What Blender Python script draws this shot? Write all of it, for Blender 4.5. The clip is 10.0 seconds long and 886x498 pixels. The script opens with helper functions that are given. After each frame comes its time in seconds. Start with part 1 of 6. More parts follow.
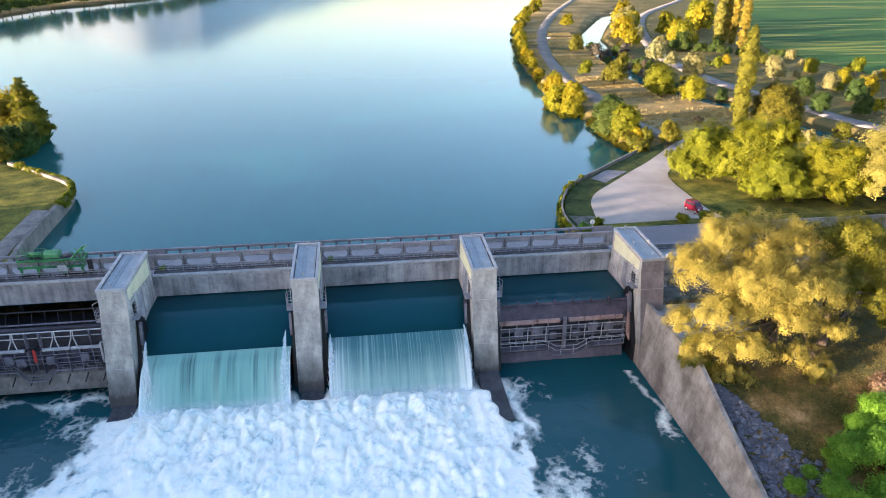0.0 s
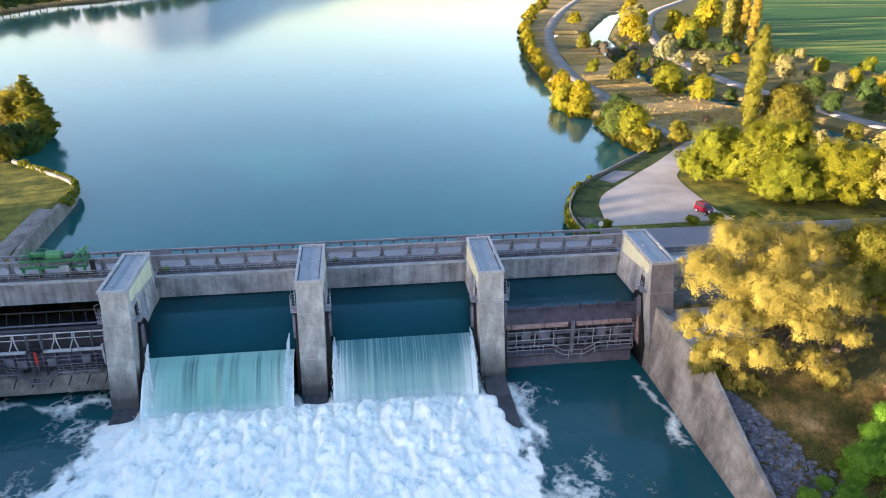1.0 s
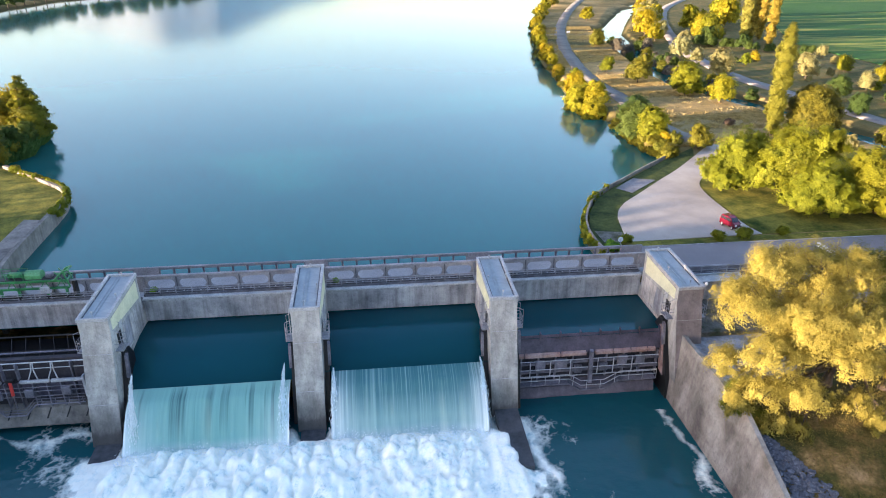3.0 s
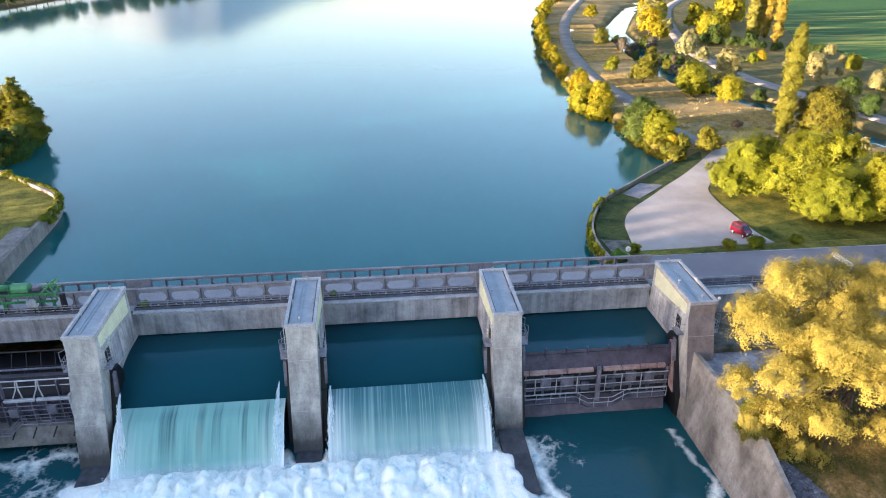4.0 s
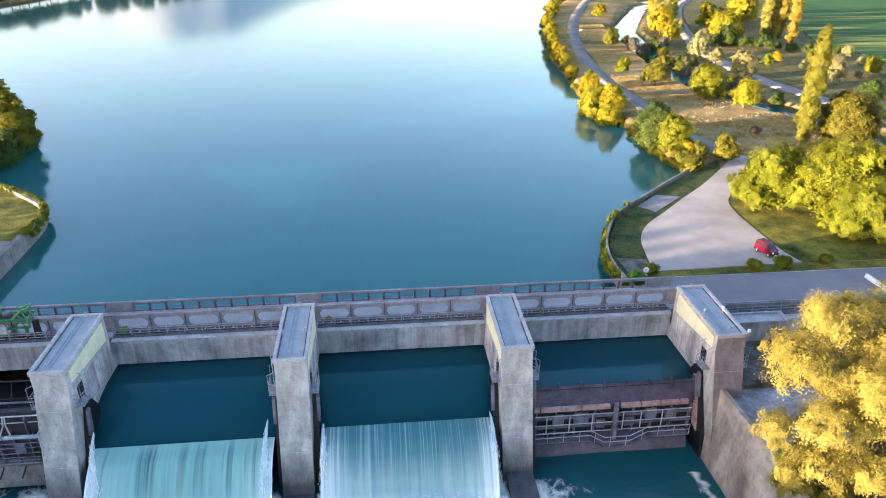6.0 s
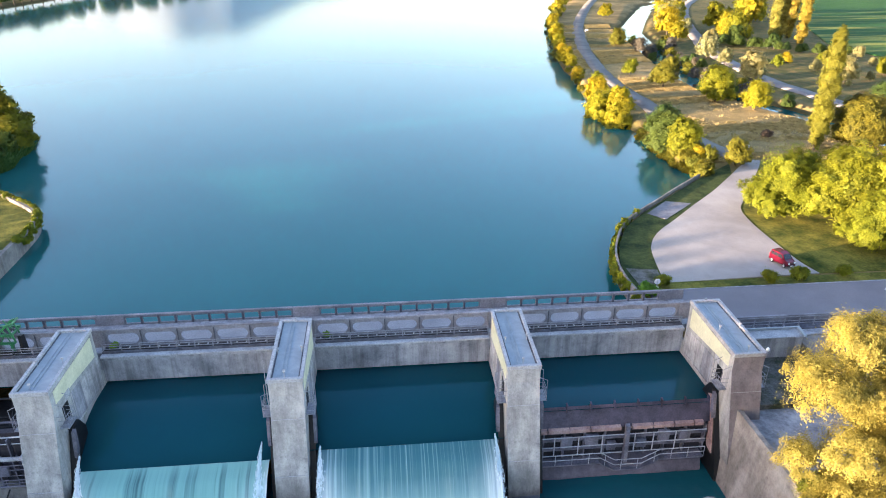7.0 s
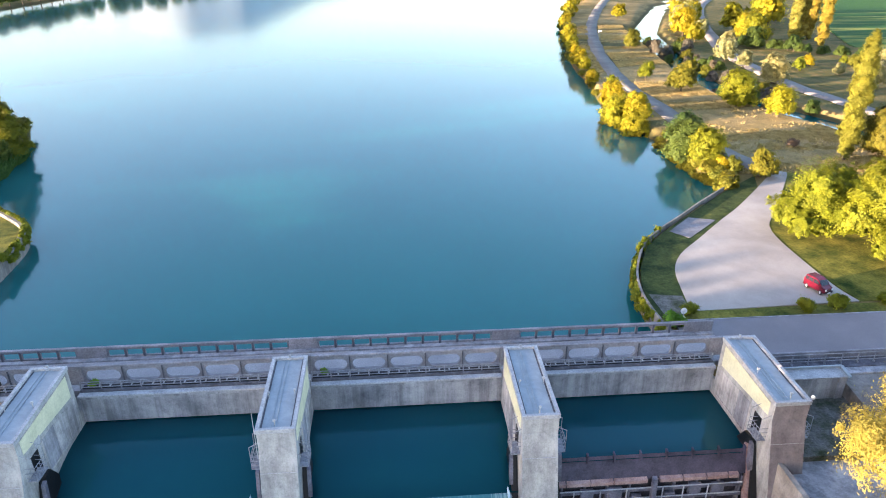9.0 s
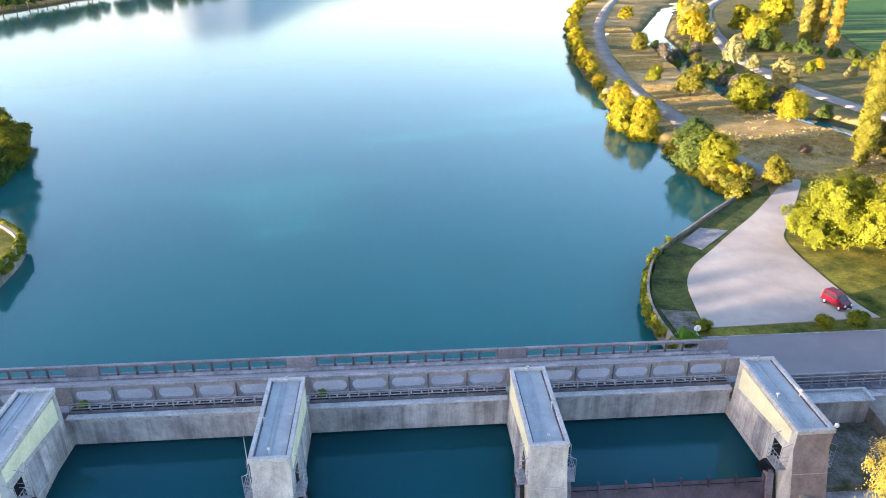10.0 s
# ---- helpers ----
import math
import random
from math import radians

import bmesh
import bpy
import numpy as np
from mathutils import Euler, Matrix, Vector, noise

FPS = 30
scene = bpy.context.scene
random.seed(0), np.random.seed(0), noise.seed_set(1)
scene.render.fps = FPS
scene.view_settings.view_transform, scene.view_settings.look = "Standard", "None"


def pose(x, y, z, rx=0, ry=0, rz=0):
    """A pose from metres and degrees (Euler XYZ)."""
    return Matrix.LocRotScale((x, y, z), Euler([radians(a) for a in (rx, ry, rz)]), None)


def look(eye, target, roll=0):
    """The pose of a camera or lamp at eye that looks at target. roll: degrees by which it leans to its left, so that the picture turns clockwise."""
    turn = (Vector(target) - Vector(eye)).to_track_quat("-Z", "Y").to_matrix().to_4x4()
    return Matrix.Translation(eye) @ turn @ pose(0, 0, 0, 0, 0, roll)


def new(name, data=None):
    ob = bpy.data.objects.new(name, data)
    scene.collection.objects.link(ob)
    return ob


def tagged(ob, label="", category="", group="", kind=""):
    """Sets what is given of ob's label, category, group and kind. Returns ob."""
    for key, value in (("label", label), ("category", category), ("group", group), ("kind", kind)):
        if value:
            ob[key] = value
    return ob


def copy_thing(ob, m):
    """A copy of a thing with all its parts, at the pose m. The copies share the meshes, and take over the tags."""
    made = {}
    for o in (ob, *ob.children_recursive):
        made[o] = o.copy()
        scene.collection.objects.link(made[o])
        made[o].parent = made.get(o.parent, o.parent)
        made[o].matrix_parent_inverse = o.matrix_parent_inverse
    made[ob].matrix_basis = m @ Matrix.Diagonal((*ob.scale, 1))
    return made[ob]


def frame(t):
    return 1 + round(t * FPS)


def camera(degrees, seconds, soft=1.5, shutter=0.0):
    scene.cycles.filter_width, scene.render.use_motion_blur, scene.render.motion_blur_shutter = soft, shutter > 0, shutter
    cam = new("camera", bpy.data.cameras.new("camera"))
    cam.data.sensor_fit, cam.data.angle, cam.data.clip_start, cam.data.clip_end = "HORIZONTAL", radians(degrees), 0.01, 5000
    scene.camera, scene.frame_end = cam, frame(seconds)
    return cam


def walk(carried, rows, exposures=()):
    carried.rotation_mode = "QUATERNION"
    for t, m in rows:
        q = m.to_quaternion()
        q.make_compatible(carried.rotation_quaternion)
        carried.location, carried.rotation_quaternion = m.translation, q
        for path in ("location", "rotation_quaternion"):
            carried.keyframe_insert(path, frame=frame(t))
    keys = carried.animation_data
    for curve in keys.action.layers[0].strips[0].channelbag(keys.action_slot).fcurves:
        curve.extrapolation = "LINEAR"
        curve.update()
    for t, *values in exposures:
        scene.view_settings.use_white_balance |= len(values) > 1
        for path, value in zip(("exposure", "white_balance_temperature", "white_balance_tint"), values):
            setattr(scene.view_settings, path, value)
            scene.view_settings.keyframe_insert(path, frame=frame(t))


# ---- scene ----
cam = camera(67.9, 10.0, 1.0)
PATH = [
    (0, (23.543, -55.685, 26.99), (23.791, -53.872, 26.183), 0.1),
    (0.5, (23.482, -55.384, 26.999), (23.721, -53.57, 26.191), -0.1),
    (1, (23.583, -54.579, 26.979), (23.815, -52.767, 26.166), 0.2),
    (1.5, (23.817, -53.237, 27.081), (24.036, -51.425, 26.265), -0.0),
    (2, (24.043, -51.828, 27.165), (24.255, -50.016, 26.344), -0.0),
    (2.5, (24.168, -50.454, 27.192), (24.376, -48.644, 26.367), 0.1),
    (4, (24.703, -46.398, 27.525), (24.9, -44.592, 26.689), 0.0),
    (4.5, (24.876, -45.097, 27.557), (25.068, -43.292, 26.718), 0.1),
    (5, (25.065, -43.748, 27.582), (25.253, -41.944, 26.741), 0.1),
    (5.5, (25.19, -42.494, 27.596), (25.375, -40.689, 26.754), 0.1),
    (7, (25.709, -38.629, 27.525), (25.877, -36.823, 26.682), -0.0),
    (7.5, (25.9, -37.341, 27.529), (26.058, -35.534, 26.686), -0.1),
    (8, (26.037, -36.023, 27.557), (26.189, -34.216, 26.713), -0.1),
    (8.5, (26.139, -34.728, 27.612), (26.285, -32.921, 26.767), -0.0),
    (9, (26.238, -33.396, 27.718), (26.378, -31.589, 26.872), -0.1),
    (9.5, (26.319, -32.074, 27.728), (26.454, -30.267, 26.882), -0.0),
    (10, (26.537, -31.052, 27.808), (26.661, -29.242, 26.967), -0.2),
]
walk(cam, [(t, look(eye, target, roll)) for t, eye, target, roll in PATH], [(0, 2.79, 6950, 29), (10, 3.15, 6950, 29)])

# ---- light ----
SUN_AZ, SUN_EL = 253.5, 5.2          # compass degrees from +y over +x, degrees above the horizon
world = bpy.data.worlds.new("world")
scene.world = world
world.use_nodes = True
wn = world.node_tree.nodes
sky = wn.new("ShaderNodeTexSky")
sky.sky_type = "NISHITA"
sky.sun_disc = False
sky.sun_elevation = radians(SUN_EL)
sky.sun_rotation = radians(SUN_AZ)
sky.air_density, sky.dust_density, sky.ozone_density = 1.0, 1.2, 2.3
world.node_tree.links.new(sky.outputs[0], wn["Background"].inputs[0])
wn["Background"].inputs[1].default_value = 0.15
sun = new("sun", bpy.data.lights.new("sun", "SUN"))
sun.data.energy, sun.data.angle, sun.data.color = 4.0, radians(0.6), (1.0, 0.87, 0.64)
SUN_DIR = Vector((math.sin(radians(SUN_AZ)) * math.cos(radians(SUN_EL)), math.cos(radians(SUN_AZ)) * math.cos(radians(SUN_EL)), math.sin(radians(SUN_EL))))
sun.matrix_world = look(SUN_DIR * 300, (0, 0, 0))

# ---- levels ----
WU, WD = -5.1, -10.9                   # water above and below the barrage
LAND = -3.5                            # road, car park, meadows
BAY, PW = 17.0, 2.4                    # pier spacing and width


# ---- materials ----
def shader(name):
    m = bpy.data.materials.new(name)
    m.use_nodes = True
    nt = m.node_tree
    return m, nt, nt.nodes, nt.links, nt.nodes["Principled BSDF"]


def noise_node(nt, scale, detail=4.0, rough=0.6, stretch=(1, 1, 1), coords="Object"):
    tc = nt.nodes.new("ShaderNodeTexCoord")
    mp = nt.nodes.new("ShaderNodeMapping")
    mp.inputs["Scale"].default_value = stretch
    n = nt.nodes.new("ShaderNodeTexNoise")
    n.inputs["Scale"].default_value = scale
    n.inputs["Detail"].default_value = detail
    n.inputs["Roughness"].default_value = rough
    nt.links.new(tc.outputs[coords], mp.inputs[0])
    nt.links.new(mp.outputs[0], n.inputs["Vector"])
    return n.outputs["Fac"]


def ramp_node(nt, fac, stops):
    r = nt.nodes.new("ShaderNodeValToRGB")
    els = r.color_ramp.elements
    while len(els) < len(stops):
        els.new(0.5)
    for e, (p, c) in zip(els, stops):
        e.position = p
        e.color = (*c, 1)
    nt.links.new(fac, r.inputs[0])
    return r.outputs[0]


def mix_node(nt, fac, a, b, blend="MIX"):
    m = nt.nodes.new("ShaderNodeMix")
    m.data_type, m.blend_type = "RGBA", blend
    for key, val in ((0, fac), (6, a), (7, b)):
        if hasattr(val, "is_linked"):
            nt.links.new(val, m.inputs[key])
        elif key == 0:
            m.inputs[0].default_value = val
        else:
            m.inputs[key].default_value = (*val, 1)
    return m.outputs[2]


def math_node(nt, op, a, b=0.0, c=0.0, clamp=False):
    m = nt.nodes.new("ShaderNodeMath")
    m.operation, m.use_clamp = op, clamp
    for k, v in enumerate((a, b, c)):
        if hasattr(v, "is_linked"):
            nt.links.new(v, m.inputs[k])
        else:
            m.inputs[k].default_value = v
    return m.outputs[0]


def bump_node(nt, bsdf, height, strength=0.3, dist=0.05):
    b = nt.nodes.new("ShaderNodeBump")
    b.inputs["Strength"].default_value = strength
    b.inputs["Distance"].default_value = dist
    nt.links.new(height, b.inputs["Height"])
    nt.links.new(b.outputs[0], bsdf.inputs["Normal"])


def surface(name, dark, light, big=0.3, fine=6.0, rough=0.8, metal=0.0, bump=0.25, dist=0.03, stretch=(1, 1, 1), grain=0.35, vary=0.0):
    """Two-scale mottled surface."""
    m, nt, nodes, links, bsdf = shader(name)
    a = noise_node(nt, big, 5, 0.6, stretch)
    f = noise_node(nt, fine, 4, 0.65)
    col = ramp_node(nt, a, [(0.32, dark), (0.68, light)])
    speck = ramp_node(nt, f, [(0.3, (1 - grain,) * 3), (0.7, (1 + grain * 0.4,) * 3)])
    col = mix_node(nt, 1.0, col, speck, "MULTIPLY")
    if vary:
        oi = nodes.new("ShaderNodeObjectInfo")
        v = ramp_node(nt, oi.outputs["Random"], [(0, (1 - vary,) * 3), (1, (1 + vary,) * 3)])
        col = mix_node(nt, 1.0, col, v, "MULTIPLY")
    links.new(col, bsdf.inputs["Base Color"])
    bsdf.inputs["Roughness"].default_value = rough
    if rough > 0.88:
        bsdf.inputs["Specular IOR Level"].default_value = 0.15
    bsdf.inputs["Metallic"].default_value = metal
    if bump:
        bump_node(nt, bsdf, f, bump, dist)
    return m


def concrete(name, dark, light, wet=None, streak=0.42, run=(1.5, 1.5, 0.11)):
    """Weathered board-marked concrete with runs of dirt; wet: level below which it is stained dark."""
    m, nt, nodes, links, bsdf = shader(name)
    a = noise_node(nt, 0.35, 6, 0.65)
    runs = noise_node(nt, 1.1, 5, 0.7, run)
    f = noise_node(nt, 9, 4, 0.7)
    col = ramp_node(nt, a, [(0.34, dark), (0.62, light)])
    blot = ramp_node(nt, noise_node(nt, 1.6, 7, 0.72), [(0.34, (0.66, 0.65, 0.67)), (0.45, (0.95, 0.94, 0.94)), (0.62, (1.10, 1.09, 1.07))])
    col = mix_node(nt, 0.8, col, blot, "MULTIPLY")
    dirt = ramp_node(nt, runs, [(0.36, (0.55, 0.54, 0.54)), (0.56, (1.0, 1.0, 1.0)), (0.72, (1.14, 1.13, 1.1))])
    col = mix_node(nt, streak, col, dirt, "MULTIPLY")
    speck = ramp_node(nt, f, [(0.32, (0.80, 0.80, 0.80)), (0.5, (1.0, 1.0, 1.0)), (0.7, (1.10, 1.10, 1.10))])
    col = mix_node(nt, 0.8, col, speck, "MULTIPLY")
    if wet is not None:
        g = nodes.new("ShaderNodeNewGeometry")
        sep = nodes.new("ShaderNodeSeparateXYZ")
        links.new(g.outputs["Position"], sep.inputs[0])
        h = math_node(nt, "ADD", sep.outputs[2], math_node(nt, "MULTIPLY", runs, 1.3))
        for low, high, amount in ((wet - 0.5, wet + 1.3, 0.6), (wet - 1.55, wet - 1.0, 0.72)):
            k = nodes.new("ShaderNodeMapRange")
            k.inputs["From Min"].default_value, k.inputs["From Max"].default_value = low, high
            k.inputs["To Min"].default_value, k.inputs["To Max"].default_value = amount, 0.0
            links.new(h, k.inputs[0])
            col = mix_node(nt, k.outputs[0], col, (0.035, 0.033, 0.032))
    links.new(col, bsdf.inputs["Base Color"])
    bsdf.inputs["Roughness"].default_value = 0.85
    bump_node(nt, bsdf, math_node(nt, "ADD", f, math_node(nt, "MULTIPLY", runs, streak)), 0.3, 0.03)
    return m


def leafy(name, dark, light, through_light=0.35, warm=(1.12, 1.0, 0.8)):
    m, nt, nodes, links, bsdf = shader(name)
    geo = nodes.new("ShaderNodeNewGeometry")
    oi = nodes.new("ShaderNodeObjectInfo")
    clump = noise_node(nt, 1.0, 3, 0.65)
    fac = math_node(nt, "ADD", math_node(nt, "MULTIPLY", geo.outputs["Random Per Island"], 0.16), math_node(nt, "MULTIPLY_ADD", clump, 1.4, -0.22))
    col = ramp_node(nt, fac, [(0.2, dark), (0.85, light)])
    tint = ramp_node(nt, oi.outputs["Random"], [(0, (0.86, 0.97, 1.0)), (1, warm)])
    col = mix_node(nt, 1.0, col, tint, "MULTIPLY")
    links.new(col, bsdf.inputs["Base Color"])
    bsdf.inputs["Roughness"].default_value = 0.6
    bsdf.inputs["Specular IOR Level"].default_value = 0.12
    tr = nodes.new("ShaderNodeBsdfTranslucent")
    links.new(col, tr.inputs["Color"])
    mx = nodes.new("ShaderNodeMixShader")
    mx.inputs[0].default_value = through_light
    links.new(bsdf.outputs[0], mx.inputs[1])
    links.new(tr.outputs[0], mx.inputs[2])
    links.new(mx.outputs[0], nodes["Material Output"].inputs["Surface"])
    return m


M_CONC = concrete("pier_concrete", (0.268, 0.27, 0.255), (0.465, 0.462, 0.43), wet=-7.75, streak=0.6)
M_BEAM = concrete("bridge_concrete", (0.186, 0.194, 0.212), (0.38, 0.386, 0.402), streak=0.85)
M_WALL = concrete("wall_concrete", (0.155, 0.132, 0.110), (0.36, 0.33, 0.29), wet=-10.75, streak=0.85, run=(0.42, 0.42, 0.09))
M_SILL = concrete("algae_stained_concrete", (0.065, 0.058, 0.075), (0.14, 0.125, 0.15))
M_QUAY = concrete("quay_concrete", (0.11, 0.102, 0.092), (0.25, 0.23, 0.205), streak=0.6)
M_WETC = concrete("wet_dark_concrete", (0.030, 0.036, 0.042), (0.085, 0.092, 0.10))
M_SLAB = concrete("old_slab_concrete", (0.12, 0.118, 0.125), (0.22, 0.215, 0.225))
M_PARA = surface("parapet_concrete", (0.145, 0.142, 0.155), (0.30, 0.295, 0.312), 0.5, 7, vary=0.12)
M_ROOF = surface("roof_sheet", (0.22, 0.265, 0.285), (0.33, 0.375, 0.39), 0.5, 3, 0.6, 0.0, 0.06, 0.02, grain=0.12)
M_PALEC = concrete("limewashed_concrete", (0.30, 0.29, 0.28), (0.60, 0.58, 0.55), streak=0.9)
M_RIM = surface("roof_rim", (0.30, 0.31, 0.315), (0.47, 0.475, 0.475), 0.9, 8, 0.7)
M_CREAM = surface("cream_panel", (0.55, 0.55, 0.36), (0.70, 0.68, 0.47), 0.8, 6, 0.6, 0, 0.1, 0.02, grain=0.15)
M_WHITE = surface("white_paint", (0.62, 0.62, 0.60), (0.80, 0.80, 0.78), 1.5, 9, 0.5, 0, 0.05, 0.01, grain=0.15)
M_STEEL = surface("gate_steel", (0.034, 0.031, 0.048), (0.10, 0.088, 0.126), 0.7, 8, 0.55, 0.3, 0.2, 0.02)
M_STEELP = surface("gate_steel_pale", (0.09, 0.092, 0.115), (0.25, 0.24, 0.285), 0.8, 8, 0.5, 0.3, 0.15, 0.02)
M_RUST = surface("rusty_steel", (0.27, 0.15, 0.13), (0.50, 0.35, 0.31), 0.9, 8, 0.7, 0.2)
M_DARKGREY = surface("dark_blue_grey", (0.05, 0.052, 0.064), (0.15, 0.15, 0.172), 1.2, 7, 0.8, 0.1, 0.4, 0.03)
# gate steel again, with the shade behind girders and rails in its colour
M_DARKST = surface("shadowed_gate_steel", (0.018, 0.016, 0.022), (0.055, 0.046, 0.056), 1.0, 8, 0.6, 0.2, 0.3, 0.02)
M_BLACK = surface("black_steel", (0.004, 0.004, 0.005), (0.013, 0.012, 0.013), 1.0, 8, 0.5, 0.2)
M_GALV = surface("galvanised_steel", (0.36, 0.37, 0.39), (0.56, 0.57, 0.59), 1.5, 12, 0.5, 0.3, 0.05, 0.01)
M_RAIL = surface("weathered_railing_steel", (0.20, 0.205, 0.23), (0.36, 0.365, 0.39), 1.5, 12, 0.55, 0.2, 0.05, 0.01)
M_GREEN = surface("green_machine_paint", (0.006, 0.11, 0.045), (0.02, 0.27, 0.085), 1.0, 8, 0.4, 0.0, 0.1, 0.01)
M_MINT = surface("pale_green_paint", (0.03, 0.20, 0.08), (0.08, 0.33, 0.14), 1.0, 8, 0.4, 0.0, 0.1, 0.01)
M_RED = surface("red_paint", (0.40, 0.02, 0.02), (0.55, 0.04, 0.03), 1.0, 8, 0.4)
M_ASPH = surface("pale_asphalt", (0.16, 0.155, 0.165), (0.23, 0.22, 0.225), 0.12, 12, 0.9, 0, 0.3, 0.02, grain=0.2)
M_LOT = surface("gravelled_car_park", (0.28, 0.25, 0.225), (0.42, 0.378, 0.335), 0.16, 14, 0.95, 0, 0.3, 0.02, grain=0.2)
M_DARKROAD = surface("worn_road", (0.17, 0.155, 0.14), (0.26, 0.24, 0.21), 0.2, 10, 0.95, 0, 0.3, 0.02)
M_YARD = surface("weedy_gravel", (0.05, 0.06, 0.03), (0.19, 0.18, 0.17), 0.7, 6, 0.95, 0, 0.6, 0.06, grain=0.5)
M_ROADB = surface("bridge_road_concrete", (0.28, 0.275, 0.28), (0.39, 0.38, 0.38), 0.3, 10, 0.9, 0, 0.2, 0.02)
M_TRACK = surface("gravel_track", (0.20, 0.18, 0.17), (0.30, 0.27, 0.25), 0.2, 10, 0.95, 0, 0.3, 0.02)
M_ROCK = surface("grey_rock", (0.055, 0.06, 0.075), (0.15, 0.155, 0.185), 1.2, 9, 0.85, 0, 0.6, 0.05, vary=0.25)
M_BARK = surface("bark", (0.06, 0.045, 0.033), (0.16, 0.12, 0.09), 2.0, 14, 0.95, 0, 0.8, 0.04, (1, 1, 0.3))
M_WILLOW = leafy("willow_leaf", (0.125, 0.12, 0.028), (0.405, 0.36, 0.092), 0.48)
M_LIME = leafy("lime_leaf", (0.085, 0.10, 0.009), (0.285, 0.285, 0.021), 0.45, (1.05, 1.0, 0.9))
M_GOLD = leafy("golden_leaf", (0.17, 0.145, 0.008), (0.47, 0.40, 0.03), 0.5)
M_POPLAR = leafy("poplar_leaf", (0.095, 0.092, 0.012), (0.32, 0.275, 0.036), 0.45, (1.0, 1.0, 0.9))
M_POPGOLD = leafy("golden_poplar_leaf", (0.16, 0.13, 0.02), (0.40, 0.34, 0.07), 0.45)
M_OLIVE = leafy("olive_leaf", (0.06, 0.07, 0.01), (0.23, 0.215, 0.026), 0.42)
M_EGG = leafy("gold_tipped_leaf", (0.046, 0.050, 0.009), (0.21, 0.18, 0.022), 0.4)
M_PALE = leafy("pale_leaf", (0.175, 0.16, 0.065), (0.41, 0.37, 0.16), 0.45, (1.02, 1.0, 0.9))
M_WITHER = leafy("withered_leaf", (0.09, 0.058, 0.04), (0.24, 0.16, 0.11), 0.3)
M_FRESH = leafy("fresh_green_leaf", (0.045, 0.14, 0.014), (0.19, 0.38, 0.045), 0.45)
M_GREYB = leafy("bare_twigs", (0.045, 0.043, 0.036), (0.15, 0.135, 0.11), 0.25)
M_STRAW = leafy("dry_grass", (0.22, 0.155, 0.06), (0.58, 0.42, 0.19), 0.45)
M_BANKG = leafy("bank_grass", (0.055, 0.058, 0.014), (0.24, 0.175, 0.055), 0.35)
M_LAWNG = leafy("lawn_grass", (0.035, 0.06, 0.008), (0.18, 0.165, 0.024), 0.3)
M_DARKG = leafy("dark_green_leaf", (0.026, 0.050, 0.014), (0.098, 0.148, 0.033), 0.4)
M_REED = leafy("reed_leaf", (0.03, 0.085, 0.028), (0.13, 0.22, 0.06), 0.4)
M_CONIFER = leafy("conifer_needles", (0.045, 0.07, 0.010), (0.24, 0.23, 0.022), 0.35)
M_IVY = leafy("ivy_leaf", (0.045, 0.08, 0.008), (0.25, 0.25, 0.02), 0.3)


